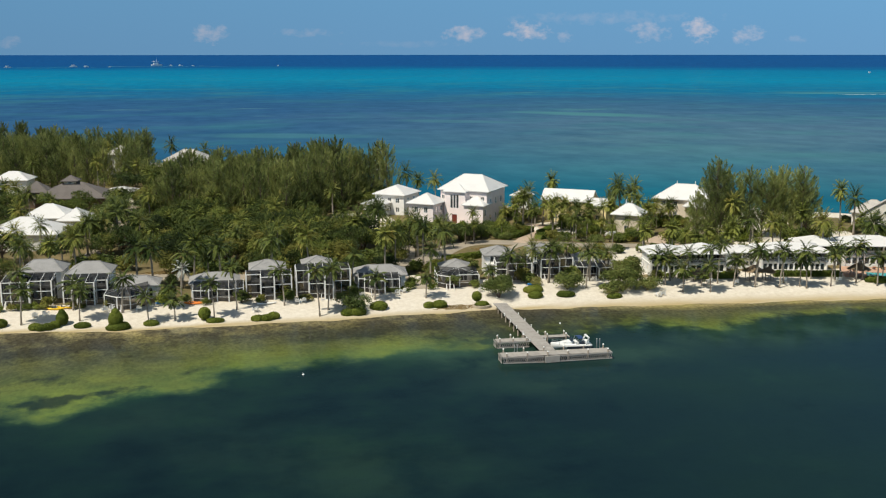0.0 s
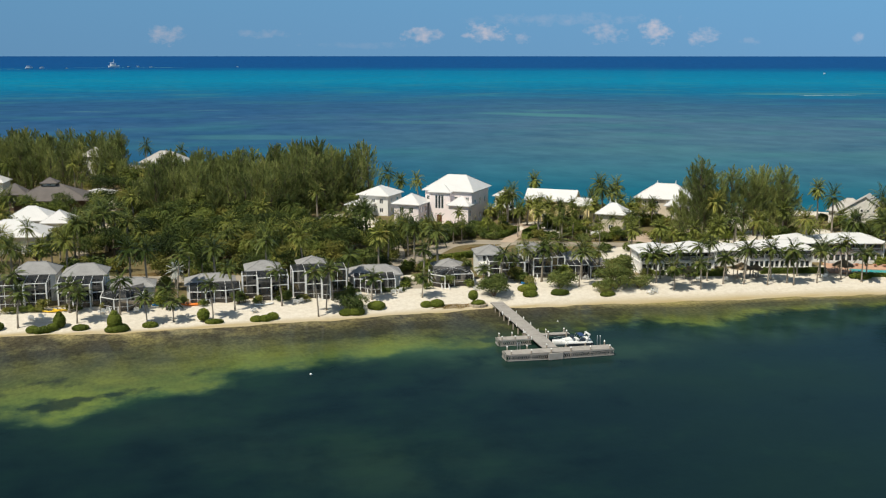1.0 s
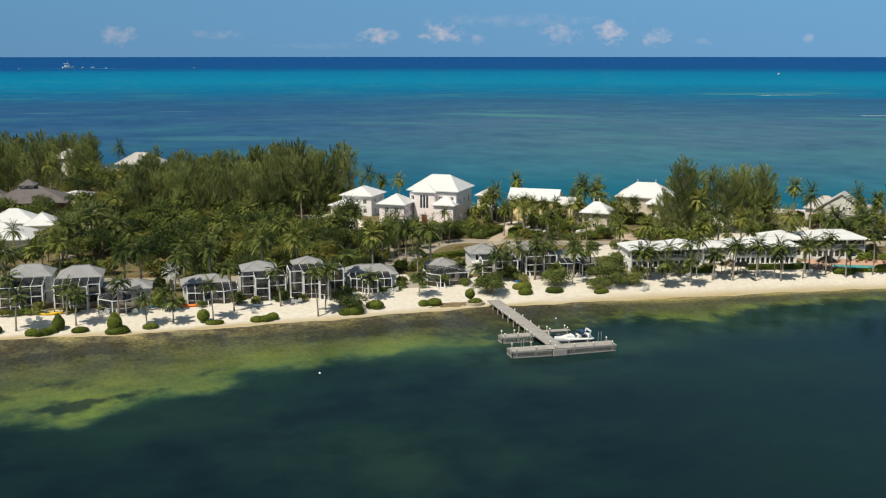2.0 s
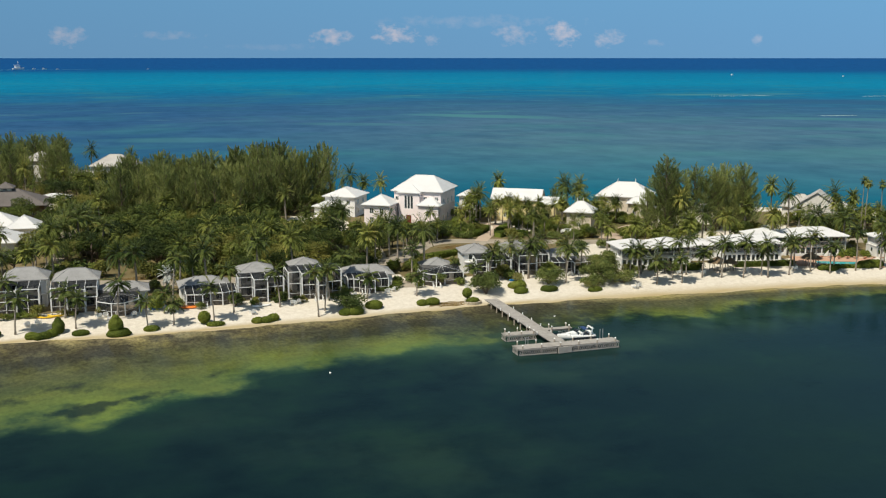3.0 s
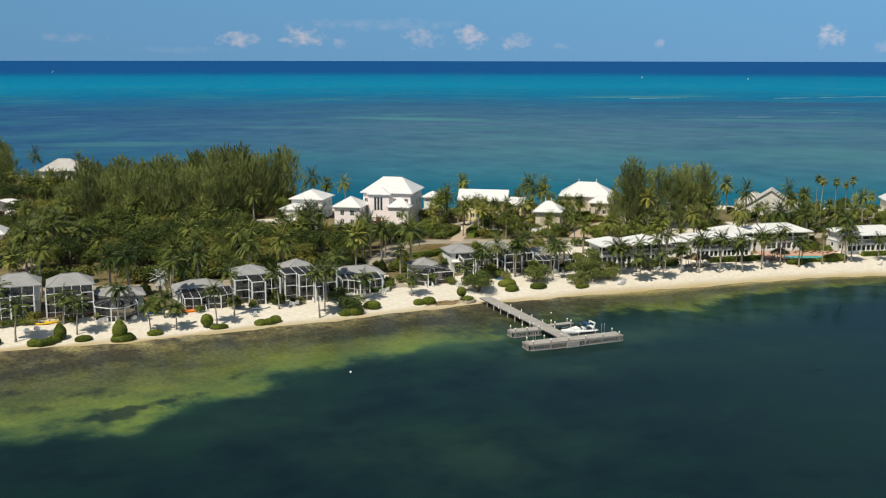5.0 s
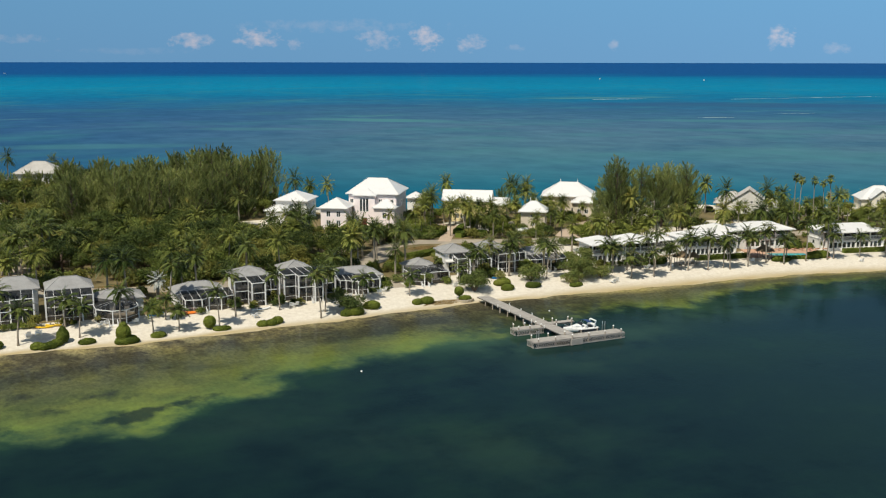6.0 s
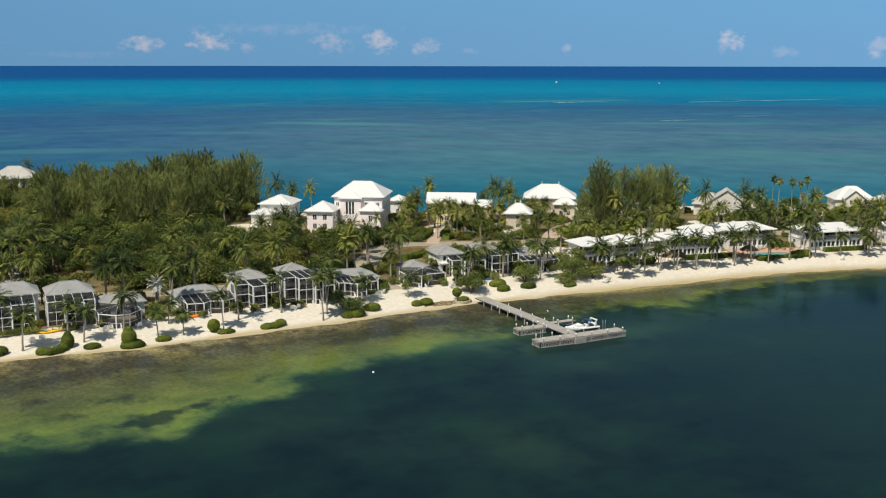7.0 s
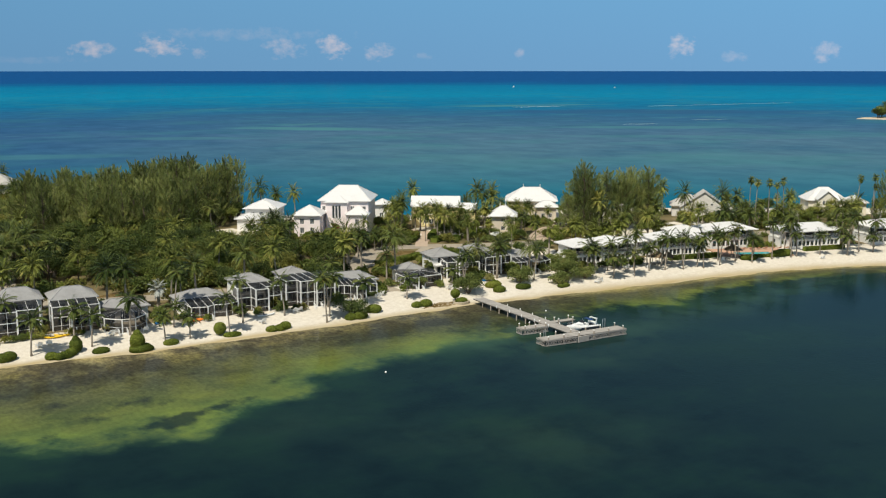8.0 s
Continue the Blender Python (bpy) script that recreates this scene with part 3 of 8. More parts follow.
def ground_attrs(x, y):
    ds, dn = line_distance(SOUTH, x, y), line_distance(NORTH, x, y)
    width = 13 + 6 * step(20, 60, x) * step(110, 60, x) + 8 * step(85, 110, x)
    sand = 0.95 * step(width + 5, width - 1, ds) + 0.95 * step(26, 14, dn)
    for poly in SANDY:
        sand = np.maximum(sand, 0.8 * inside(poly, x, y))
    return {"sand": np.clip(sand, 0, 1), "wet": np.maximum(step(2.6, 0.4, ds), 0.75 * step(5.5, 1.0, ds) * step(62, 80, x))}


ground = new("ground", grid_mesh("ground", np.arange(-240, 330, 2.0), np.arange(90, 570, 2.0), M_GROUND, ground_height, ground_attrs))
tagged(ground, "flat sandy spit with pale beach and dry scrubby soil", "ground", kind="structure")

HUB = (-30, 6)


def water_height(x, y):
    r = np.hypot(x - HUB[0], y - HUB[1])
    return 32.0 * np.clip((r - 3200) / 1720, 0, 1) ** 1.6


# beds of weed (or of bare sand, below nought) and pale shoals: x, y, half widths, strength
WEED_BEDS = [(-19.6, 151.8, 3.6, 1.9, 1.6), (-22.6, 149.4, 2.8, 1.3, 1.4), (-27.2, 150.4, 2.6, 1.5, 0.8), (-12.0, 154.4, 2.6, 1.0, 1.2), (-7.1, 154.2, 2.2, 0.9, 1.1), (-2.7, 159.5, 2.2, 1.2, 1.0), (-2.2, 152.2, 3.2, 1.0, 1.0), (-13.5, 151.2, 4.6, 1.6, 1.1), (4, 169, 16, 9, -0.5), (0.9, 162.2, 3.0, 1.4, 0.8), (-23.3, 163.1, 2.4, 1.1, 1.3)]
SHORE_BEDS = [(-31.8, 157.3, 5, 3, 0.6), (-35.1, 166.7, 4, 4, 0.5), (-20.3, 180.3, 7, 3.5, 0.6), (-31, 185, 9, 3.5, 0.7), (-1, 183, 10, 2.5, 0.5), (16, 176, 9, 3, 0.5), (-14.5, 145.8, 3.5, 2.0, 0.9),
             (-29, 153, 5, 3, -0.6), (-9, 150.5, 9, 2.2, -0.6), (4, 158, 8, 2.4, -0.7), (18, 162, 9, 2.6, -0.7), (-15, 157, 6, 2.6, -0.4), (31, 164, 5, 2, -0.4)]
EAST_BEDS = [(86, 170, 9, 4, -1.0), (92, 162, 7, 4, -1.0), (120, 172, 14, 3, -0.8), (106, 177, 9, 2.5, -0.8), (36, 178, 10, 5, 0.7), (146, 168, 10, 3, -0.6), (104, 171, 10, 4, -0.6)]
SHOALS = [(112, 161, 16, 5, 0.35), (134, 159, 14, 5, 0.3), (40, 162, 13, 5, 0.75), (43, 154, 8, 4, 0.45), (48, 142, 14, 6, 0.22), (68, 153, 10, 6, 0.3), (99, 155, 14, 6, 0.24), (88, 160, 10, 4, 0.35), (18, 113, 14, 10, 0.16),
          (3, 125, 16, 8, 0.1), (-8, 140, 10, 5, 0.15)]


def blob(x, y, cx, cy, rx, ry):
    return np.exp(-((x - cx) / rx) ** 2 - ((y - cy) / ry) ** 2)


def water_attrs(x, y):
    ds = line_distance(SOUTH, x, y)
    dd = line_distance(DROP, x, y)
    deep = ~inside(DROP + [(520, 90)] + NORTH[1:], x, y)
    shelf = np.where(deep, 1.0 + dd / 18.0, ds / np.maximum(ds + dd, 0.1))
    south = np.where(inside(SOUTH + [(5200, 10), (5200, 6000), (-5200, 6000), (-5200, 262)], x, y), 0.0, 1.0)
    south = np.where((ds < 7) & (y < 300), 1.0, south)
    weed = np.maximum(0.42 * step(0.75, 0.3, shelf) + 0.12 * step(0.35, 0.1, shelf), 1.0 * step(30, 58, x))
    weed = weed - 1.4 * step(0.7, 0.2, shelf) * step(58, 95, x)
    for cx, cy, rx, ry, k in WEED_BEDS + SHORE_BEDS + EAST_BEDS:
        weed = weed + k * blob(x, y, cx, cy, rx, ry)
    shoal = 0 * x
    for cx, cy, rx, ry, k in SHOALS:
        shoal = shoal + k * blob(x, y, cx, cy, rx, ry)
    return {"shelf": np.minimum(shelf, 4.0), "lagoon": south, "weed": weed, "shoal": shoal}


def spaced(a, b, near, far, centre_lo, centre_hi):
    """Grid lines from a to b: close together between the two centres, wider outside."""
    out, x = [], centre_lo
    while x < centre_hi:
        out.append(x)
        x += near
    stepw, x = near, centre_hi
    while x < b:
        out.append(x)
        stepw = min(stepw * 1.25, far)
        x += stepw
    out.append(b)
    stepw, x, low = near, centre_lo, []
    while x > a:
        stepw = min(stepw * 1.25, far)
        x -= stepw
        low.append(max(x, a))
    return np.array(low[::-1] + out)


water = new("water", grid_mesh("water", spaced(-4900, 4900, 2.5, 160, -120, 300), spaced(-400, 4925, 2.5, 160, 60, 260), M_WATER, water_height, water_attrs))
tagged(water, "calm lagoon and turquoise reef sea to the horizon", "water", kind="structure")


def strip(name, line, width, z, mat, label, kind="structure", category="road"):
    """A flat band along a line, 6 cm thick."""
    g, pts = Geo(), [Vector((x, y, 0)) for x, y in line]
    for i, p in enumerate(pts):
        d = (pts[min(i + 1, len(pts) - 1)] - pts[max(i - 1, 0)]).normalized()
        s = Vector((-d.y, d.x, 0)) * width / 2
        for q, zz in ((p - s, z), (p + s, z), (p + s, z - 0.1), (p - s, z - 0.1)):
            g.v.append((q.x, q.y, zz))
    for i in range(len(pts) - 1):
        for j in range(4):
            a, b = i * 4 + j, i * 4 + (j + 1) % 4
            g.f.append((a, a + 4, b + 4, b))
    g.f += [(0, 1, 2, 3), tuple(len(g.v) - 1 - j for j in range(4))]
    return tagged(new(name, g.mesh(name, mat)), label, category, kind=kind)


def bend(line, n=6):
    """Rounds a polyline."""
    out, pts = [], [Vector((*p, 0)) for p in line]
    for i in range(len(pts) - 1):
        p0, p1, p2, p3 = pts[max(i - 1, 0)], pts[i], pts[i + 1], pts[min(i + 2, len(pts) - 1)]
        for k in range(n):
            t = k / n
            q = 0.5 * (2 * p1 + (p2 - p0) * t + (2 * p0 - 5 * p1 + 4 * p2 - p3) * t * t + (3 * p1 - p0 - 3 * p2 + p3) * t ** 3)
            out.append((q.x, q.y))
    return out + [tuple(line[-1])]


ROAD = [(-75, 262), (-40, 238), (-13, 228), (8, 222), (30, 222), (46, 226), (56, 236), (64, 246), (72, 248.6), (82, 245), (92, 240), (104, 235.6), (124, 228), (150, 216), (190, 206), (240, 180)]
strip("road", bend(ROAD), 6.0, GZ + 0.05, M_ASPHALT, "sun-bleached sandy village road between hedges")
strip("road", bend([(50, 229.5), (57, 230.6), (65.3, 233), (73, 237.6), (81, 244.5)]), 2.6, GZ + 0.054, M_ASPHALT, "narrow sandy loop road round a dry lawn")
DRIVE = [(80, 246), (85.2, 253.5), (92.5, 262), (94.5, 269), (91, 273)]
strip("driveway", bend(DRIVE), 3.4, GZ + 0.062, M_PAVER, "curving driveway of brown pavers", category="driveway")
strip("driveway", bend([(114, 236), (122, 244), (130, 250), (140, 254)]), 9.0, GZ + 0.064, M_PAVER, "wide forecourt of brown pavers", category="driveway")
strip("footpath", bend([(34, 224), (42, 214), (45, 206), (44.5, 201.5)]), 3.0, GZ + 0.056, M_ASPHALT, "sandy path to the beach", category="path")
strip("driveway", bend([(46, 228), (50, 244), (52, 262), (44, 276)]), 5.0, GZ + 0.059, M_ASPHALT, "pale sandy drive below the white villas", category="driveway")
strip("driveway", bend([(-22, 232), (-24, 250), (-20, 280), (-18, 330), (-12, 360)]), 4.0, GZ + 0.058, M_ASPHALT, "sandy track past the pavilion", category="driveway")

# ---- plants ----

def frond_arrays(length, rise, droop, leaflets, leaf_len, leaf_w, seed):
    """Leaflets of one feather frond that starts along +x: centres and half axes, and the points of its rib."""
    r = np.random.default_rng(seed)
    t = np.linspace(0, 1, 9)
    ang = radians(rise) - radians(droop) * t ** 1.3
    dx, dz = np.cos(ang) * length / 8, np.sin(ang) * length / 8
    rib = np.stack([np.cumsum(dx) - dx[0], np.zeros(9), np.cumsum(dz) - dz[0]], 1)
    c, u, v = [], [], []
    for k in range(leaflets):
        s = 0.12 + 0.88 * (k + 0.5) / leaflets
        i = s * 8
        a = int(min(i, 7))
        p = rib[a] + (rib[a + 1] - rib[a]) * (i - a)
        d = unit(rib[a + 1] - rib[a])
        ll = leaf_len * (0.45 + 1.2 * math.sin(math.pi * (0.15 + 0.8 * s)) * 0.55) * r.uniform(0.85, 1.1)
        for side in (-1, 1):
            out = unit(np.array([d[0] * 0.75, side * r.uniform(0.7, 1.0), d[2] * 0.75 - r.uniform(0.05, 0.5)]))
            wide = unit(np.cross(out, np.array([0.2, 0, 1.0])))
            c.append(p + out * ll / 2), u.append(out * ll / 2), v.append(wide * leaf_w / 2)
    return np.array(c), np.array(u), np.array(v), rib


def frond_mesh(name, mat, *args):
    c, u, v, rib = frond_arrays(*args)
    me = quad_mesh(name, c, u, v, mat)
    return me


def turned(a, az):
    ca, sa_ = math.cos(az), math.sin(az)
    return np.stack([a[:, 0] * ca - a[:, 1] * sa_, a[:, 0] * sa_ + a[:, 1] * ca, a[:, 2]], 1)


FROND_SHAPES = [(80, 40), (60, 62), (40, 72), (20, 66), (0, 58), (-28, 36)]
FRONDS = [frond_mesh("frond", L_COCO, 2.8, rise, droop, 56, 0.62, 0.085, 20 + i) for i, (rise, droop) in enumerate(FROND_SHAPES)]
FROND_ORDER = [0, 0, 1, 1, 1, 1, 2, 2, 2, 2, 2, 3, 3, 3, 3, 3, 4, 4, 4, 4, 5, 5, 5]


def trunk_geo(h, lean, thick=0.15, seed=0):
    r = random.Random(seed)
    pts, rad = [], []
    for k in range(9):
        t = k / 8
        pts.append((lean * t ** 1.8, 0.12 * math.sin(3 * t + seed), h * t - 0.15 * (k == 0)))
        rad.append(thick * (1.5 - 0.55 * t) if k else thick * 2.0)
    g = Geo().tube(pts, rad, 8)
    return g, pts[-1]


def coconut_palm(h, lean, seed):
    """A beach palm whose fronds are parts of their own."""
    r = random.Random(seed)
    ob = thing("coconut_palm", Matrix(), "slender coconut palm with arching green fronds on sand", "palm tree", "beach palms")
    g, top = trunk_geo(h, lean, 0.105, seed)
    part("trunk", g, M_BARK, ob, "ringed grey-brown trunk", smooth=True)
    az = r.uniform(0, 6)
    for k, shape in enumerate(FROND_ORDER):
        az += 2.4 + r.uniform(-0.25, 0.25)
        part("frond", FRONDS[shape], L_COCO, ob, m=pose(*top, r.uniform(-8, 8), r.uniform(-6, 6), math.degrees(az)) @ Matrix.Scale(r.uniform(0.75, 1.05), 4))
    nuts = Geo()
    for k in range(5):
        w = k * 1.3
        c = Vector(top) + Vector((0.25 * math.cos(w), 0.25 * math.sin(w), -0.18))
        nuts.tube([c + Vector((0, 0, 0.14)), c, c - Vector((0, 0, 0.14))], [0.05, 0.13, 0.05], 6)
    part("coconut_bunch", nuts, L_OLIVE, ob, "cluster of green coconuts", smooth=True)
    return ob


def garden_palm(h, lean, seed, mat, name, label, length, count, bark=M_BARK, width=0.12, thick=0.11, shapes=FROND_SHAPES, leaf=0.85, leaflets=32):
    """A palm further back: a trunk and one crown of fronds."""
    r = random.Random(seed)
    ob = thing(name, Matrix(), label, "palm tree", "garden palms")
    g, top = trunk_geo(h, lean, thick, seed)
    part("trunk", g, bark, ob, smooth=True)
    cs, us, vs, az = [], [], [], r.uniform(0, 6)
    for k in range(count):
        az += 2.4 + r.uniform(-0.3, 0.3)
        rise, droop = shapes[int(k * len(shapes) / count)]
        droop *= r.uniform(0.7, 1.25)
        c, u, v, rib = frond_arrays(length * r.uniform(0.85, 1.1), rise + r.uniform(-12, 12), droop, leaflets, leaf * r.uniform(0.85, 1.1), width * 0.62, seed * 50 + k)
        cs.append(turned(c, az) + np.array(top)), us.append(turned(u, az)), vs.append(turned(v, az))
    part("crown", quad_mesh("crown", np.concatenate(cs), np.concatenate(us), np.concatenate(vs), mat), mat, ob)
    return ob


def lobes_crown(name, lobes, count, size, mat, seed, flat=0.6, fill=0.35):
    """Leaves over a cluster of uneven lobes (x, y, z, rx, ry, rz)."""
    r = np.random.default_rng(seed)
    area = np.array([l[3] * l[4] + l[4] * l[5] + l[3] * l[5] for l in lobes])
    pick = r.choice(len(lobes), count, p=area / area.sum())
    L = np.array(lobes)[pick]
    d = unit(r.normal(size=(count, 3)))
    d[:, 2] = np.where(d[:, 2] < -0.55, -d[:, 2], d[:, 2])
    rough = 1 + 0.22 * np.sin(d[:, 0] * 7 + L[:, 0] * 3) * np.sin(d[:, 1] * 6 + L[:, 1]) + 0.12 * np.sin(d[:, 2] * 11 + d[:, 0] * 9)
    depth = 1 - fill * r.random(count) ** 2
    p = L[:, :3] + d * L[:, 3:] * (rough * depth)[:, None]
    nrm = unit(d + r.normal(size=(count, 3)) * flat)
    u = unit(np.cross(nrm, r.normal(size=(count, 3))))
    v = np.cross(nrm, u)
    s = size * r.uniform(0.6, 1.3, count)[:, None]
    return quad_mesh(name, p, u * s, v * s * 0.8, mat)


def broad_tree(seed, h, spread, mat, count=3600, size=0.125, name="broadleaf_tree", label="dense dark-green broadleaf tree in the grove"):
    r = random.Random(seed)
    ob = thing(name, Matrix(), label, "tree", "grove trees")
    g = Geo().tube([(0, 0, -0.2), (0.1, 0.05, h * 0.3), (0.05, 0.2, h * 0.6)], [0.3, 0.22, 0.14], 7)
    lobes = [(0, 0, h * 0.66, spread * 0.62, spread * 0.62, h * 0.32)]
    for k in range(7):
        a = k * 0.9 + r.uniform(-0.3, 0.3)
        q = spread * r.uniform(0.42, 0.68)
        z = h * r.uniform(0.42, 0.76)
        w = spread * r.uniform(0.28, 0.46)
        lobes.append((q * math.cos(a), q * math.sin(a), z, w, w * r.uniform(0.8, 1.1), w * r.uniform(0.6, 0.85)))
        g.tube([(0.05, 0.1, h * 0.28), (q * 0.5 * math.cos(a), q * 0.5 * math.sin(a), z * 0.75), (q * math.cos(a), q * math.sin(a), z)], [0.14, 0.09, 0.04], 5)
    part("trunk", g, M_BARK_DARK, ob, smooth=True)
    part("crown", lobes_crown("crown", lobes, count, size, mat, seed), mat, ob)
    return ob


def casuarina(seed, h, spread, plumes=66, low=0.14, taper=0.34, splay=0.4, half=0.052, needles=8, thin=0.3, mat=L_CASU, bushy=1.0, name="casuarina_tree",
              label="tall feathery casuarina pine with upswept branches"):
    """A tall trunk with many upswept plumes: each a thin bough clothed in fine needles and drawn out to a point."""
    r = np.random.default_rng(seed)
    ob = thing(name, Matrix(), label, "tree", "casuarina grove")
    lean = r.uniform(-0.7, 0.7, 2)
    g = Geo().tube([(0, 0, -0.2), (lean[0] * 0.3, lean[1] * 0.3, h * 0.4), (lean[0] * 0.8, lean[1] * 0.8, h * 0.8), (lean[0], lean[1], h * 0.96)], [0.3, 0.2, 0.08, 0.02], 7)
    c, u, v = [], [], []
    az = r.uniform(0, 6)
    for k in range(plumes + 1):
        az += 2.4 + r.uniform(-0.5, 0.5)
        f = 0.97 if k == plumes else low + (0.98 - low) * ((k + r.random()) / plumes) ** 0.8 * r.uniform(0.9, 1.02)
        out = np.array([math.cos(az), math.sin(az), 0.0])
        reach = 0.0 if k == plumes else spread * (0.08 + 0.92 * max(0.0, (1 - f) / (1 - low)) ** taper) * r.uniform(thin, 1.1)
        length = r.uniform(2.6, 5.0) * (0.8 + 0.3 * (1 - f)) / bushy ** 0.5
        tip = np.array([lean[0] * f, lean[1] * f, h * f]) + out * reach
        d = unit(np.array([0, 0, 1.0]) + out * splay * r.uniform(0.4, 1.6) * min(1.0, reach / 1.5) + r.normal(size=3) * 0.1)
        base = tip - d * length
        root = np.array([lean[0] * f * 0.8, lean[1] * f * 0.8, max(0.4, base[2] - 0.45 * reach)])
        g.tube([tuple(root), tuple(base), tuple(tip)], [0.06, 0.045, 0.012], 3, False)
        n = int(needles * length * 2.6)
        q = r.random(n) ** 0.85
        wide = 0.07 + 0.6 * bushy * (1 - q) ** 1.1 * np.minimum(1, 0.35 + q * 3.0)
        around = r.normal(size=(n, 3)) * wide[:, None] * 0.62
        around[:, 2] -= 0.3 * np.abs(around[:, 2])
        p = base + d * (length * q)[:, None] + around
        dirs = unit(d * 1.0 + np.array([0, 0, 0.25]) + around * 0.55 + r.normal(size=(n, 3)) * 0.26)
        ln = r.uniform(0.28, 0.62, n)[:, None] * (1.1 - 0.45 * q)[:, None]
        c.append(p), u.append(dirs * ln), v.append(unit(np.cross(dirs, r.normal(size=(n, 3)))) * half)
    part("trunk", g, M_BARK_DARK, ob, smooth=True)
    part("crown", quad_mesh("crown", np.concatenate(c), np.concatenate(u), np.concatenate(v), mat), mat, ob)
    return ob


class Plants:
    """Templates of one kind; the first use places the template itself, later ones copy it."""

    def __init__(self, *makers, kinds=0):
        self.makers, self.made, self.k, self.kinds = makers, {}, 0, kinds

    def put(self, x, y, z=GZ, scale=1.0, turn=0.0, pick=None, squash=1.0, label=""):
        i = self.k % len(self.makers) if pick is None else pick
        if self.kinds and pick is not None:          # the second build of the same kind, every other time
            i = pick + self.kinds * (self.k % 2)
        self.k += 1
        m = pose(x, y, z, 0, 0, turn) @ Matrix.Diagonal((scale, scale, scale * squash, 1))
        if i not in self.made:
            ob = self.made[i] = self.makers[i]()
            ob.matrix_basis = m
            ob.scale = (1, 1, 1)
            ob.matrix_basis = m
        else:
            src = self.made[i]
            keep = src.matrix_basis.copy()
            src.matrix_basis = Matrix()
            ob = copy_thing(src, m)
            src.matrix_basis = keep
        return tagged(ob, label)


PALM_HEIGHTS = [4.2, 5.6, 7.2, 8.6, 10.2]
beach_palms = Plants(*[(lambda h=h, i=i: coconut_palm(h, (-0.35, 0.5, -0.7, 0.9, 0.6)[i], 3 + i)) for i, h in enumerate(PALM_HEIGHTS)])
FAN = [(75, 30), (50, 45), (25, 50), (0, 45), (-25, 35), (-55, 20)]
def garden_kinds(k):
    """Five kinds of garden palm; k varies their build."""
    return (
        lambda: garden_palm(6.0, 0.4 - 0.7 * k, 11 + 80 * k, L_PALM, "coconut_palm", "green coconut palm rising from garden scrub", 2.6 - 0.2 * k, 40, leaf=0.5),
        lambda: garden_palm(6.0, -0.3 + 0.5 * k, 12 + 80 * k, L_FAN, "cabbage_palm", "yellow-green cabbage palm with a full round crown", 2.0 + 0.2 * k, 46, width=0.14, thick=0.12, shapes=FAN, leaf=0.5),
        lambda: garden_palm(6.0, 0.2, 13 + 80 * k, L_COCO, "royal_palm", "tall royal palm with dark arching fronds", 3.0 - 0.3 * k, 38, thick=0.15, leaf=0.56),
        lambda: garden_palm(6.0, -0.5 + 0.6 * k, 14 + 80 * k, (L_FAN, L_PALM)[k], "date_palm", "broad yellowish date palm in a villa garden", 2.3, 48, width=0.13, thick=0.16, shapes=FAN, leaf=0.5),
        lambda: garden_palm(13.0, 0.9 - 1.4 * k, 15 + 80 * k, L_FAN, "thatch_palm", "very tall thin palm with a small tufted crown", 1.2, 24, width=0.13, thick=0.085, shapes=FAN, leaf=0.5))


garden_palms = Plants(*garden_kinds(0), *garden_kinds(1), kinds=5)
broad_trees = Plants(
    lambda: broad_tree(31, 6.5, 4.2, L_BROAD), lambda: broad_tree(32, 7.0, 4.6, L_BROAD, name="grove_tree"),
    lambda: broad_tree(33, 5.5, 4.0, L_OLIVE, name="spreading_tree", label="low olive-green spreading tree in the grove"), lambda: broad_tree(34, 6.0, 3.6, L_GROVE),
    lambda: broad_tree(35, 6.2, 4.4, L_BROAD), lambda: broad_tree(36, 7.4, 4.2, L_BROAD, name="grove_tree", label="glossy dark-green grove tree with a billowing crown"),
    lambda: broad_tree(37, 5.0, 4.4, L_OLIVE, name="spreading_tree", label="low olive-green spreading tree in the grove"), lambda: broad_tree(38, 6.4, 3.8, L_GROVE),
    kinds=4)


def shrub(seed, mat, label, name="shrub"):
    r = random.Random(seed)
    ob = thing(name, Matrix(), label, "shrub", "garden shrubs")
    lobes = [(r.uniform(-0.8, 0.8), r.uniform(-0.8, 0.8), r.uniform(0.5, 1.1), r.uniform(0.6, 1.0), r.uniform(0.6, 1.0), r.uniform(0.5, 0.9)) for _ in range(6)]
    part("crown", lobes_crown("crown", lobes, 850, 0.12, mat, seed), mat, ob)
    return ob


shrubs = Plants(lambda: shrub(61, L_GROVE, "rounded mid-green garden shrub in sandy soil"), lambda: shrub(62, L_HEDGE, "bright green leafy garden shrub", "garden_bush"),
                lambda: shrub(63, L_OLIVE, "olive-green leafy garden shrub"), lambda: shrub(64, L_GRAPE, "grey-green leafy seaside shrub"))
casuarinas = Plants(
    lambda: casuarina(41, 19.0, 5.6, 76, 0.1, 0.28, 0.55), lambda: casuarina(42, 17.5, 5.4, 76, 0.1, 0.26, 0.6),
    lambda: casuarina(43, 20.0, 6.0, 80, 0.1, 0.3, 0.55), lambda: casuarina(44, 16.0, 5.8, 76, 0.08, 0.24, 0.65),
    lambda: casuarina(45, 21.0, 6.0, 110, 0.24, 0.3, 0.6, 0.046, 9, 0.3, L_CASU_SUNLIT, 1.45), lambda: casuarina(46, 18.5, 6.4, 106, 0.26, 0.26, 0.65, 0.046, 9, 0.3, L_CASU_SUNLIT, 1.45))

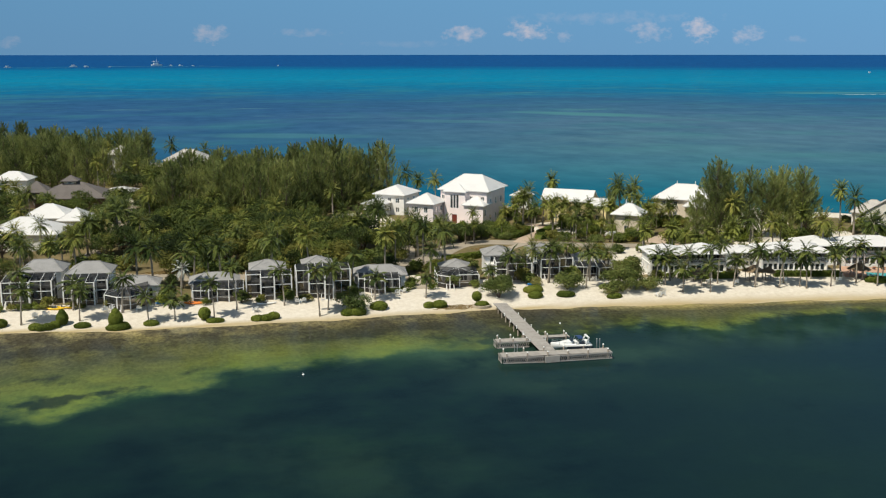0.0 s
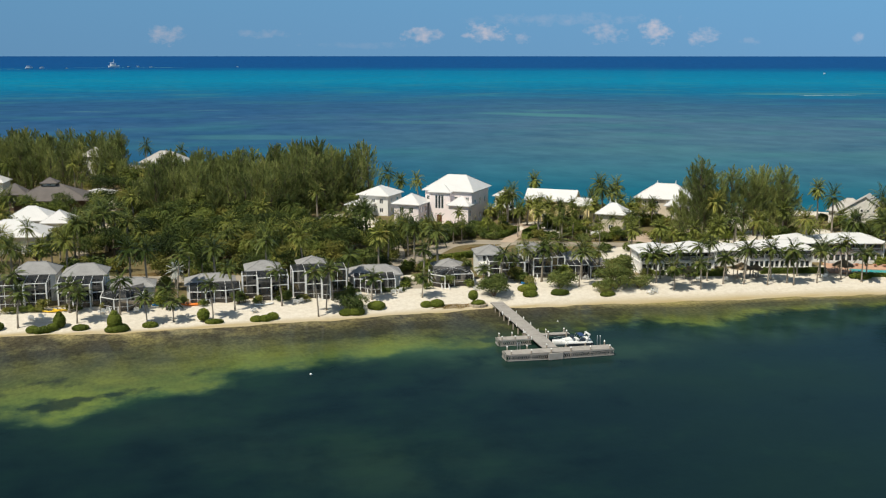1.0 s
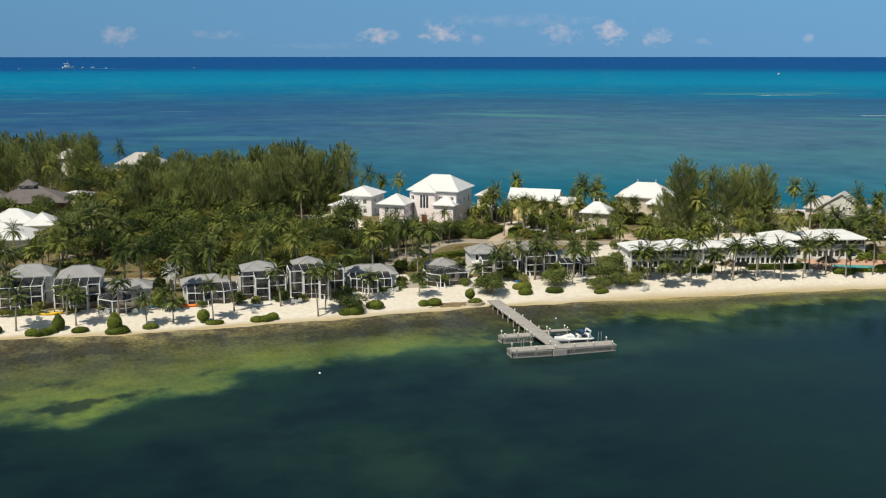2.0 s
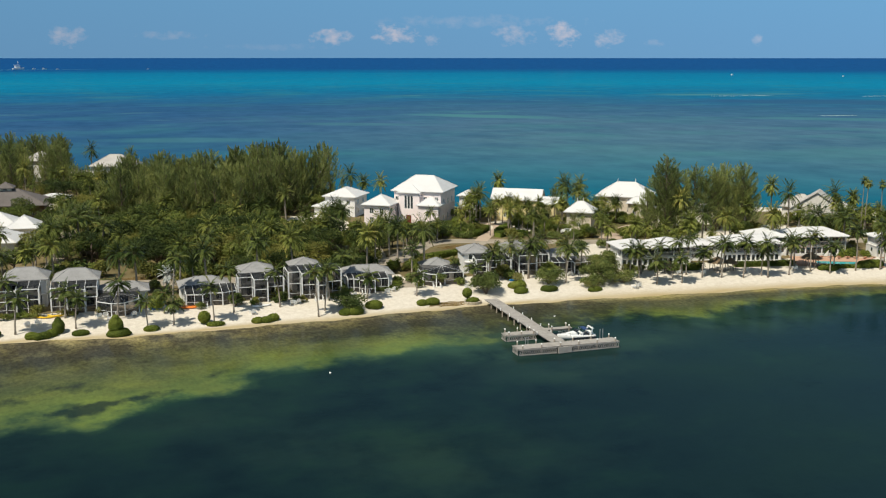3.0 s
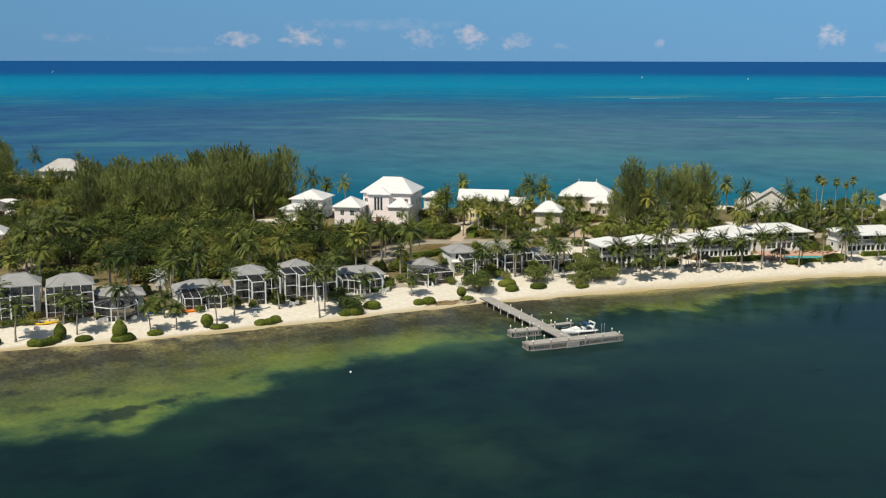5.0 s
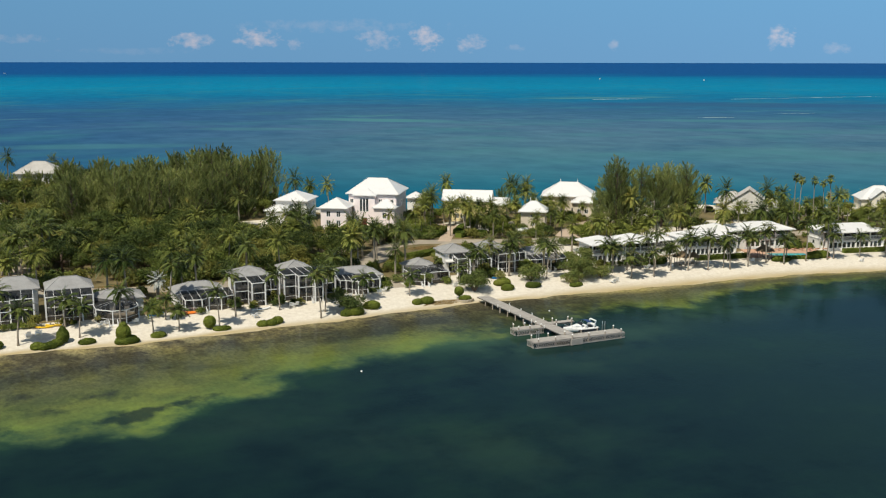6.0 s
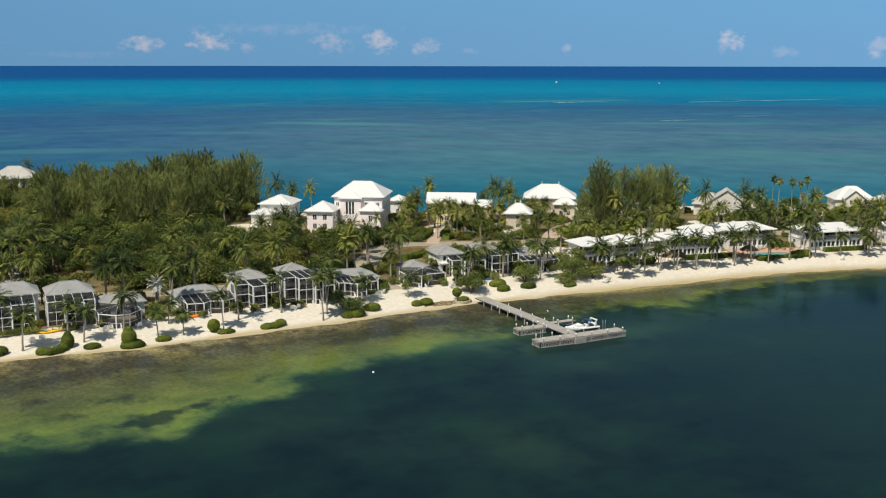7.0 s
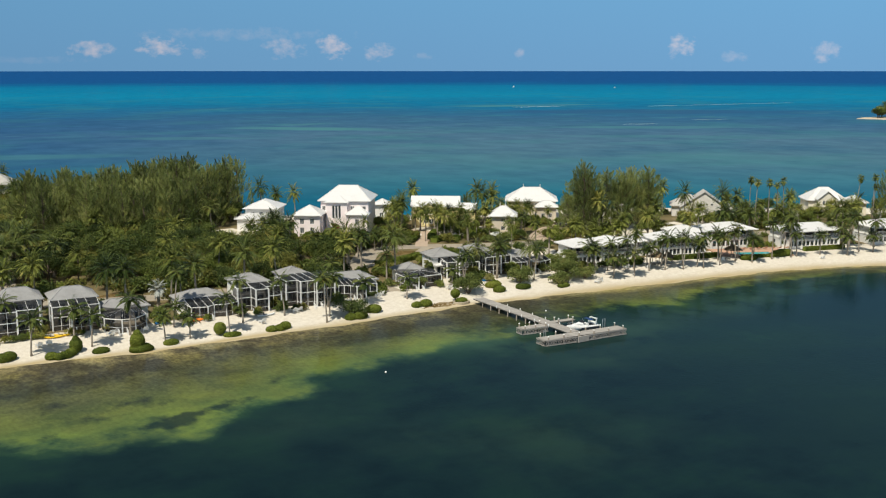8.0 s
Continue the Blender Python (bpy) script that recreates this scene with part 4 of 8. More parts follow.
# beach palms: x, y, height, crown's lean along the shore
WEST_PALMS = [(-31.4, 195.6, 7.4), (-22.9, 200.7, 5.6), (-21.3, 195.1, 6.4), (-14.0, 197.1, 7.4), (-9.2, 192.0, 5.7), (-5.5, 198.0, 4.4), (-4.5, 192.4, 4.4),
              (-3.2, 203.4, 10.5), (2.6, 191.0, 7.8), (-32.6, 208.3, 6.9), (6.9, 194.8, 9.7), (15.9, 195.7, 8.0), (21.8, 189.1, 10.1), (23.8, 191.8, 9.4),
              (25.9, 196.4, 7.3), (30.6, 205.3, 8.2), (33.6, 195.8, 5.1), (43.7, 194.9, 4.8), (57.5, 198.3, 4.4), (62.2, 200.2, 7.6), (71.2, 200.2, 9.0), (77.3, 194.2, 8.2)]
EAST_PALMS = [(96.0, 188.2, 5.1), (96.8, 195.7, 6.4), (101.4, 186.8, 5.9), (101.1, 190.1, 2.6), (107.5, 188.4, 6.0), (110.5, 192.1, 4.5), (111.9, 187.3, 8.2),
              (116.8, 186.0, 8.2), (122.0, 184.6, 8.2), (126.8, 190.1, 5.5), (127.6, 184.3, 7.2), (134.0, 190.3, 6.8), (137.7, 182.7, 6.5), (98.6, 193.0, 7.0), (104.6, 192.4, 7.6), (113.6, 190.4, 6.8), (119.4, 189.0, 7.2), (131.0, 187.8, 6.6), (94.2, 192.6, 5.8)]
FAR_EAST_PALMS = [(137.0, 186.8, 8.5), (139.6, 184.1, 5.8), (144.2, 182.0, 9.8), (150.2, 181.0, 11.2), (152.3, 180.7, 6.4), (159.4, 178.9, 5.6),
                  (168.7, 178.8, 6.3), (170.7, 175.5, 9.8), (173.8, 173.4, 4.6), (156.8, 186.5, 7.6), (158.6, 189.5, 6.4), (184.0, 170.0, 7.5), (192.0, 166.0, 8.5)]
pr = random.Random(5)
for x, y, h in [(a, b, 0.86 * c) for a, b, c in WEST_PALMS] + [(a, b, 0.94 * c) for a, b, c in EAST_PALMS + FAR_EAST_PALMS]:
    i = min(range(5), key=lambda k: abs(PALM_HEIGHTS[k] - h))
    beach_palms.put(x, y, float(ground_height(np.array([x]), np.array([y]))[0]), h / PALM_HEIGHTS[i], pr.choice((150, 175, 190, 20, 340)) + pr.uniform(-20, 20), i)
for k in range(0, 13, 2):           # second row before the white blocks
    x = 92 + 7.2 * k + pr.uniform(-1.2, 1.2)
    y = 193.5 - 0.27 * (x - 96) + pr.uniform(-2.5, 2.2) - (7 if x > 138 else 0) * (x < 160)
    if not 136 < x < 156:
        h = pr.uniform(4.2, 8.6)
        i = min(range(5), key=lambda q: abs(PALM_HEIGHTS[q] - h))
        beach_palms.put(x, y, GZ - 0.1, h / PALM_HEIGHTS[i], pr.uniform(0, 360), i)

GARDEN_A = [(74.8, 312, 8.4), (70, 316, 8.2), (118.9, 275.6, 10.6), (90.2, 272.9, 8.2), 
            (72.7, 242.0, 6.4), (63.0, 233.0, 7.0), (68.6, 247.7, 5.8), (77.3, 237.6, 7.6), (85.7, 252.7, 7.0), (90.9, 250.8, 7.0), (94.0, 252.5, 5.8),
            (95.8, 246.8, 5.8), (93.4, 243.1, 5.8), (98.6, 246.6, 5.8), (120.6, 268.2, 8.2), (110.5, 258.6, 7.0)]
GARDEN_B = [(27.3, 294.7, 9.4), (67.9, 322.8, 9.4), (39.8, 294.4, 8.2), (18.2, 235.1, 8.2), (39.0, 246.5, 8.2), 
            (45.3, 239.4, 7.0), (50.0, 239.1, 8.2), (51.1, 234.6, 8.2), (9.4, 236.8, 7.0), (12.2, 239.9, 7.0), (50.5, 226.5, 8.2), (-53.5, 332.6, 8.2),
            (-44.1, 310.1, 8.2), (-23.5, 254.3, 8.2), (-35.0, 258.6, 7.0), (-36.4, 237.8, 7.0), (-28.0, 235.6, 7.0)]
GARDEN_C = [(-30.1, 433.5, 13.0), (-29.6, 376.4, 11.8), (-5.0, 439.5, 15.4), (7.6, 412.8, 13.0), (-51.3, 382.3, 11.8),
            (-35.2, 224.9, 8.2), (-29.4, 226.6, 8.2), (-24.3, 224.1, 9.4), (-12.0, 218.0, 8.2), (-8.7, 216.1, 8.2), (-0.4, 213.4, 9.4), (4.8, 213.6, 8.2),
            (39.4, 214.4, 9.4), (42.0, 217.3, 9.4), (52.5, 214.3, 9.4), (15.2, 213.3, 9.4), (23.0, 214.3, 9.4)]
GARDEN_D = [(45.8, 254.9, 8.2), (54.1, 232.7, 8.2), (58.1, 241.5, 8.2), (93.5, 277.3, 8.2),
            (79.1, 250.2, 8.2), (104.6, 289.7, 10.6), (97.1, 265.5, 7.0), (94.1, 259.5, 7.0), (86.3, 240.9, 8.2), (118.3, 270.6, 9.4),
            (123.6, 273.7, 9.4), (109.2, 256.9, 7.0), (98.8, 230.8, 6.4), (106.5, 229.9, 6.4)]
GARDEN_E = [(177.0, 252.4, 9.4), (169.4, 235.3, 9.4), (136.8, 218.0, 7.0), (148.8, 227.9, 8.2), (139.4, 205.2, 9.4), (182.6, 221.7, 14.2), (177.7, 215.5, 14.2),
            (181.2, 213.3, 14.2), (186.1, 214.0, 13.0), (188.9, 213.8, 14.2), (159.3, 203.9, 8.2), (168.6, 200.7, 8.2), (172.6, 199.4, 8.2), (212.8, 206.0, 14.2)]
GARDEN_F = [(219.9, 205.1, 14.2), (214.8, 201.6, 11.8), (218.1, 197.8, 13.0), (198.7, 219.5, 8.2), (186.9, 230.1, 8.2), (180.4, 230.2, 9.4), (186.5, 193.6, 8.2),
            (188.4, 190.0, 9.4), (179.1, 186.4, 9.4), (133.6, 234.6, 10.6), (119.6, 210.9, 8.2), (129.5, 219.3, 8.2), (131.5, 212.8, 8.2), (105.9, 212.9, 8.2)]
OPEN_GARDEN = [(58, 223), (84, 229), (90, 243), (84, 252), (75, 250), (68, 244), (55, 233)]          # road loop and lawn: no palms
for k, (x, y, h) in enumerate(GARDEN_A + GARDEN_B + GARDEN_C + GARDEN_D + GARDEN_E + GARDEN_F):
    if inside(OPEN_GARDEN, [x], [y])[0]:
        continue
    if 52 < x < 76 and 226 < y < 270:
        h *= 0.8
    kind = (0, 1, 0, 3, 1, 2)[k % 6] if x > 60 else (2, 0, 2, 1, 0, 2)[k % 6]
    if h > 11.5 and x > 60:
        garden_palms.put(x, y, GZ, h / 13.0, pr.uniform(0, 360), 4)
    else:
        garden_palms.put(x, y, GZ, min(h / 7.0, 1.25), pr.uniform(0, 360), kind, squash=min(1.3, max(1.16, h / 7.5)))

VILLA_PALMS = [(92, 268, 5.6), (95, 270, 6.4), (98, 271.5, 5.8), (101, 269.5, 6.4), (104, 268, 5.6), (107, 266.5, 6.2), (103, 264, 5.4), (99, 265, 6.0), (106, 262, 5.0), (110, 262.5, 6.0),
               (87, 270, 6.2), (84, 268.5, 5.2), (90, 276, 6.6), (93, 281, 7.0), (118, 262, 6.0), (121, 259, 5.4), (125, 262, 6.2), (128, 259, 5.0), (122, 266, 6.6),
               (131, 264, 5.4), (146, 262, 6.0), (149, 258, 6.6)]
for k, (x, y, h) in enumerate(VILLA_PALMS):
    garden_palms.put(x, y, GZ, h / 6.0, pr.uniform(0, 360), (1, 3, 0, 1, 2)[k % 5])

KEEP_CLEAR = []          # x, y, radius: ground that plants leave free


def free(x, y, pad=0.0):
    return all(math.hypot(x - a, y - b) > r + pad for a, b, r in KEEP_CLEAR)


def scatter(poly, spacing, put, seed, avoid_road=4.5, pad=1.0):
    """Plants at uneven spacing within a plot, off the roads and away from buildings."""
    r = random.Random(seed)
    xs, ys = [p[0] for p in poly], [p[1] for p in poly]
    y = min(ys)
    row = 0
    while y < max(ys):
        x = min(xs) + (row % 2) * spacing / 2
        while x < max(xs):
            px, py = x + r.uniform(-0.4, 0.4) * spacing, y + r.uniform(-0.4, 0.4) * spacing
            if inside(poly, [px], [py])[0] and free(px, py, pad) and line_distance(ROAD, np.array([px]), np.array([py]))[0] > avoid_road \
                    and line_distance(DRIVE, np.array([px]), np.array([py]))[0] > 3.5:
                put(px, py, r)
            x += spacing
        y += spacing * 0.87
        row += 1

# ---- buildings ----
def wall_geo(p, q, z0, z1, holes=(), th=0.22):
    """A wall from p to q (local x, y; outside on the right hand), with openings (from, to, sill, head) along it."""
    p, q = Vector((*p, 0)), Vector((*q, 0))
    d, length = (q - p).normalized(), (q - p).length
    inn = Vector((-d.y, d.x, 0)) * th
    us = sorted({0.0, length, *[h[0] for h in holes], *[h[1] for h in holes]})
    zs = sorted({z0, z1, *[h[2] for h in holes], *[h[3] for h in holes]})
    g, index = Geo(), {}

    def corner(i, j, k):
        if (i, j, k) not in index:
            o = p + d * us[i] + inn * k
            index[i, j, k] = len(g.v)
            g.v.append((o.x, o.y, zs[j]))
        return index[i, j, k]

    def full(i, j):
        if not (0 <= i < len(us) - 1 and 0 <= j < len(zs) - 1):
            return False
        um, zm = (us[i] + us[i + 1]) / 2, (zs[j] + zs[j + 1]) / 2
        return not any(h[0] < um < h[1] and h[2] < zm < h[3] for h in holes)

    for i in range(len(us) - 1):
        for j in range(len(zs) - 1):
            if not full(i, j):
                continue
            a, b, c, e = (i, j), (i + 1, j), (i + 1, j + 1), (i, j + 1)
            g.f.append(tuple(corner(*q_, 0) for q_ in (a, b, c, e)))
            g.f.append(tuple(corner(*q_, 1) for q_ in (e, c, b, a)))
            for (s_, t_), (di, dj) in (((a, b), (0, -1)), ((b, c), (1, 0)), ((c, e), (0, 1)), ((e, a), (-1, 0))):
                if not full(i + di, j + dj):
                    g.f.append((corner(*s_, 1), corner(*t_, 1), corner(*t_, 0), corner(*s_, 0)))
    return g


def fill_opening(house, p, q, hole, kind="window", bars=1, mat=None):
    """Frame and pane, or a door leaf, set 8 cm back in an opening of the wall from p to q."""
    p, q = Vector((*p, 0)), Vector((*q, 0))
    d = (q - p).normalized()
    inn = Vector((-d.y, d.x, 0)) * 0.08
    a, b, z0, z1 = hole
    A, B = p + d * (a + 0.003) + inn, p + d * (b - 0.003) + inn
    up = Vector((0, 0, 1))
    g, t = Geo(), 0.09
    for s, e in ((A + up * (z0 + t / 2), B + up * (z0 + t / 2)), (A + up * (z1 - t / 2), B + up * (z1 - t / 2))):
        g.beam(s, e, t)
    for s in [A + d * t / 2, B - d * t / 2] + [A + (B - A) * (k + 1) / (bars + 1) for k in range(bars)]:
        g.beam(s + up * (z0 + t), s + up * (z1 - t), t)
    if kind == "door":
        ob = part("door", g, M_TRIM, house)
        leaf = Geo().beam(A + d * t + up * (z0 + z1) / 2, B - d * t + up * (z0 + z1) / 2, 0.05, z1 - z0 - 2 * t)
        part("door_leaf", leaf, mat or M_DOORRED, ob)
        return
    ob = part("window", g, M_TRIM, house)
    pane = Geo().beam(A + d * t + up * (z0 + z1) / 2, B - d * t + up * (z0 + z1) / 2, 0.02, z1 - z0 - 2 * t)
    part("pane", pane, M_GLASS, ob)


def hip_roof_geo(x0, x1, y0, y1, ze, zr, over=0.5, ridge=None):
    """A hipped roof with a fascia; ridge: its length, along the longer side."""
    x0, x1, y0, y1 = x0 - over, x1 + over, y0 - over, y1 + over
    w, d = x1 - x0, y1 - y0
    cx, cy = (x0 + x1) / 2, (y0 + y1) / 2
    if ridge is None:
        ridge = abs(w - d) * 0.9
    ridge = max(ridge, 0.02)
    if w >= d:
        r0, r1 = (cx - ridge / 2, cy, zr), (cx + ridge / 2, cy, zr)
    else:
        r0, r1 = (cx, cy - ridge / 2, zr), (cx, cy + ridge / 2, zr)
    th = 0.2
    low = [(x0, y0, ze - th), (x1, y0, ze - th), (x1, y1, ze - th), (x0, y1, ze - th)]
    top = [(x0, y0, ze), (x1, y0, ze), (x1, y1, ze), (x0, y1, ze)]
    g = Geo().add(low + top + [r0, r1], [])
    g.f += [(3, 2, 1, 0), (0, 1, 5, 4), (1, 2, 6, 5), (2, 3, 7, 6), (3, 0, 4, 7)]
    if w >= d:
        g.f += [(4, 5, 9, 8), (5, 6, 9), (6, 7, 8, 9), (7, 4, 8)]
    else:
        g.f += [(4, 5, 8), (5, 6, 9, 8), (6, 7, 9), (7, 4, 8, 9)]
    caps = Geo()
    up = Vector((0, 0, 0.02))
    caps.beam(Vector(r0) + up, Vector(r1) + up + Vector((0.01, 0, 0)), 0.22, 0.06)
    ends = ((4, r0), (5, r1), (6, r1), (7, r0)) if w >= d else ((4, r0), (5, r0), (6, r1), (7, r1))
    for k, r in ends:
        caps.beam(Vector(g.v[k]) + up, Vector(r) + up, 0.2, 0.06)
    return g, caps


def gable_roof_geo(x0, x1, y0, y1, ze, zr, over=0.45, along="x"):
    """A pitched roof of two slabs; along: the ridge's direction."""
    x0, x1, y0, y1 = x0 - over, x1 + over, y0 - over, y1 + over
    th = 0.18
    if along == "x":
        sec = [(y0, ze), ((y0 + y1) / 2, zr), (y1, ze), (y1, ze - th), ((y0 + y1) / 2, zr - th), (y0, ze - th)]
        v = [(x0, a, b) for a, b in sec] + [(x1, a, b) for a, b in sec]
    else:
        sec = [(x0, ze), ((x0 + x1) / 2, zr), (x1, ze), (x1, ze - th), ((x0 + x1) / 2, zr - th), (x0, ze - th)]
        v = [(a, y0, b) for a, b in sec] + [(a, y1, b) for a, b in sec]
    f = [(i, (i + 1) % 6, (i + 1) % 6 + 6, i + 6) for i in range(6)] + [(0, 5, 4, 1), (1, 4, 3, 2), (6, 7, 10, 11), (7, 8, 9, 10)]
    return Geo().add(v, f)


def put_roof(house, geo, mat, caps=None, label=""):
    roof = part("roof", geo, mat, house, label)
    if caps:
        part("ridge_cap", caps, mat, roof)
    return roof


def shell(house, x0, x1, y0, y1, z1, mat, front=(), right=(), back=(), left=(), bars=1, z0=-0.3):
    """Four walls with their windows and a floor. Openings: (from, to, sill, head[, 'door'])."""
    sides = (((x0, y0), (x1, y0), front), ((x1, y0), (x1, y1), right), ((x1, y1), (x0, y1), back), ((x0, y1), (x0, y0), left))
    for k, (p, q, holes) in enumerate(sides):
        p, q = Vector(p), Vector(q)
        if k % 2:                       # butt the side walls between front and back
            d = (q - p).normalized() * 0.222
            p, q = p + d, q - d
            holes = [(h[0] - 0.222, h[1] - 0.222, *h[2:]) for h in holes]
        part("wall", wall_geo(p, q, z0, z1, [h[:4] for h in holes]), mat, house)
        for h in holes:
            fill_opening(house, p, q, h[:4], "door" if len(h) > 4 else "window", bars)
    part("floor", Geo().box(x0 + 0.225, x1 - 0.225, y0 + 0.225, y1 - 0.225, -0.25, 0.05), M_STONE, house)


def row_of(n, length, w, sill, head, margin=0.8):
    """n even openings along a wall."""
    gap = (length - 2 * margin) / n
    return [(margin + gap * (k + 0.5) - w / 2, margin + gap * (k + 0.5) + w / 2, sill, head) for k in range(n)]


def pool_cage(house, pts, top, rise, back_y, levels=1, hub=None):
    """Screened porch of white aluminium: posts and rails along a footprint, mesh panels between, beams up to the house."""
    up = Vector((0, 0, 1))
    pts = [Vector((*p, 0)) for p in pts]
    nodes_ = []
    for a, b in zip(pts, pts[1:]):
        n = max(1, round((b - a).length / (2.7 if hub else 1.9)))
        nodes_ += [a + (b - a) * k / n for k in range(n)]
    nodes_.append(pts[-1])
    for p in nodes_:
        wide = (0.27 if levels > 1 else 0.2) if any((p - c).length < 0.01 for c in pts) else 0.09
        part("post", Geo().beam(p, p + up * top, wide), M_TRIM, house)
    for a, b in zip(nodes_, nodes_[1:]):
        part("rail", Geo().beam(a + up * top, b + up * top, 0.1, 0.15), M_TRIM, house)
        for k in range(levels):
            z = 0.95 if k == 0 else top * k / levels + 0.3
            part("rail", Geo().beam(a + up * z, b + up * z, 0.06, 0.06 if k == 0 else 0.16), M_TRIM, house)
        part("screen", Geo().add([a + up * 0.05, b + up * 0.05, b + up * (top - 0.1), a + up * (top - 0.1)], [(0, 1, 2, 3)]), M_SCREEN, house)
    ridge = []
    for p in nodes_:
        q = Vector((p.x, back_y, top + rise))
        if hub and p.y < back_y - 0.5:          # beams that gather at one peak
            q = Vector((*hub, top + rise))
        ridge.append(q)
        if (q - p).length > 0.5:
            part("roof_beam", Geo().beam(p + up * top, q, 0.024 if hub else 0.06, 0.04 if hub else 0.1), M_TRIM, house)
    for (a, b), (c, d) in zip(zip(nodes_, nodes_[1:]), zip(ridge, ridge[1:])):
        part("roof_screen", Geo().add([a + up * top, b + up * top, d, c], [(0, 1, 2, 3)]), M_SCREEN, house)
    part("porch_floor", Geo().add([(p.x, p.y, 0.06) for p in pts] + [(p.x, p.y, -0.3) for p in pts],
                                 [tuple(range(len(pts)))] + [(i, i + len(pts), (i + 1) % len(pts) + len(pts), (i + 1) % len(pts)) for i in range(len(pts))]), M_STONE, house)
    # white stair with balustrade at the front
    f = min(nodes_, key=lambda p: p.y)
    stair = Geo()
    for k in range(4):
        stair.box(f.x - 0.7, f.x + 0.7, f.y - 0.3 * (k + 1) - 0.02, f.y - 0.3 * k - 0.02, -0.3, 0.02 - 0.12 * k)
    part("step", stair, M_WHITE, house)
    for s in (-0.75, 0.75):
        hand = part("handrail", Geo().beam((f.x + s, f.y, 0.95), (f.x + s, f.y - 1.3, 0.6), 0.09), M_TRIM, house)
        for k in range(5):
            part("baluster", Geo().beam((f.x + s, f.y - 0.1 - 0.28 * k, -0.2), (f.x + s, f.y - 0.1 - 0.28 * k, 0.9 - 0.085 * k), 0.07), M_TRIM, hand)


def cottage(x0, x1, y0, y1, eave, ridge, cage, cage_top, turn, two, label, ridge_len=None, rise=0.7, hub=None):
    """Grey-roofed white beach cottage with a screened porch; x0..y1 in world metres before the turn about its middle."""
    cx, cy = (x0 + x1) / 2, (y0 + y1) / 2
    KEEP_CLEAR.append((cx, cy, 0.55 * max(x1 - x0, y1 - y0)))
    KEEP_CLEAR.append((cx, y0 - 3, 0.5 * (x1 - x0)))
    ob = thing("beach_cottage", pose(cx, cy, GZ, 0, 0, turn), label, "cottage", "beach cottages")
    w, d = x1 - x0, y1 - y0
    eave, ridge, cage_top = eave - GZ, ridge - GZ, cage_top - GZ
    doors = row_of(max(2, int(w / 2.4)), w, 1.7, 0.1, 2.2, 0.5)
    front = doors + (row_of(max(2, int(w / 2.6)), w, 1.5, 3.0, 4.5, 0.5) if two else [])
    side = row_of(2, d, 1.0, 0.9, 2.1, 0.9) + (row_of(2, d, 1.0, 3.5, 4.6, 0.9) if two else [])
    shell(ob, -w / 2, w / 2, -d / 2, d / 2, eave - 0.21, M_WHITE, front, side, [], side)
    put_roof(ob, *hip_roof_geo(-w / 2, w / 2, -d / 2, d / 2, eave, ridge, 0.45, ridge_len)[:1], M_SHINGLE, hip_roof_geo(-w / 2, w / 2, -d / 2, d / 2, eave, ridge, 0.45, ridge_len)[1], "grey shingle hip roof")
    part("chimney_vent", Geo().tube([(w * 0.2, d * 0.2, ridge - 0.9), (w * 0.2, d * 0.2, ridge - 0.2)], [0.09, 0.09], 8), M_METAL, ob)
    if two:
        part("balcony", Geo().box(-w / 2 + 0.1, w / 2 - 0.1, -d / 2 - 1.3, -d / 2 - 0.01, 2.55, 2.75), M_WHITE, ob)
    slide = 6.5 * math.sin(radians(-turn))          # brings the porch back over its plot after the turn
    pool_cage(ob, [(px - cx + slide, py - cy) for px, py in cage], cage_top, rise, -d / 2 - 0.03, 2 if two else 1, hub and (hub[0] - cx + slide, hub[1] - cy))
    return ob


def oct_cage(x0, x1, y0, y1, cut):
    """Footprint with cut front corners, from the house's front wall out and back."""
    return [(x0, y1), (x0, y0 + cut), (x0 + cut, y0), (x1 - cut, y0), (x1, y0 + cut), (x1, y1)]


TALL = "two-storey white beach cottage with grey hip roof and screened porch"
LOW = "low white beach cottage with grey hip roof and screened porch"
cottage(-33.2, -25.4, 211.6, 218.6, 6.9, 8.7, [(-36.0, 211.5), (-36.0, 206.0), (-31.0, 206.0), (-31.0, 206.8), (-27.0, 206.8), (-27.0, 211.5)], 6.0, -6, True, TALL, 3.4, 0.8)
cottage(-24.0, -16.2, 208.9, 215.6, 6.7, 8.4, [(-25.2, 208.8), (-25.2, 206.0), (-22.2, 206.0), (-22.2, 203.6), (-19.0, 203.6), (-19.0, 205.6), (-16.9, 205.6), (-16.9, 208.8)], 5.9, -6, True, TALL, 3.0, 0.8)
cottage(-16.2, -7.4, 206.4, 212.4, 4.3, 5.6, oct_cage(-17.2, -9.6, 198.2, 206.3, 2.6), 3.9, -4, False, LOW, 4.0, 1.1, (-13.4, 202.2))
cottage(-1.2, 8.0, 205.0, 211.4, 4.3, 5.8, [(-1.0, 204.9), (-1.0, 200.4), (2.0, 199.6), (3.6, 200.8), (5.8, 200.0), (8.6, 201.2), (8.6, 204.9)], 3.9, -3, False, LOW, 3.4, 0.8)
cottage(10.6, 17.2, 205.3, 211.7, 6.4, 7.8, [(9.2, 205.2), (9.2, 202.4), (12.0, 202.4), (12.0, 199.6), (14.6, 199.6), (14.6, 201.6), (18.0, 201.6), (18.0, 205.2)], 6.0, -4, True, TALL, 0.8, 0.35)
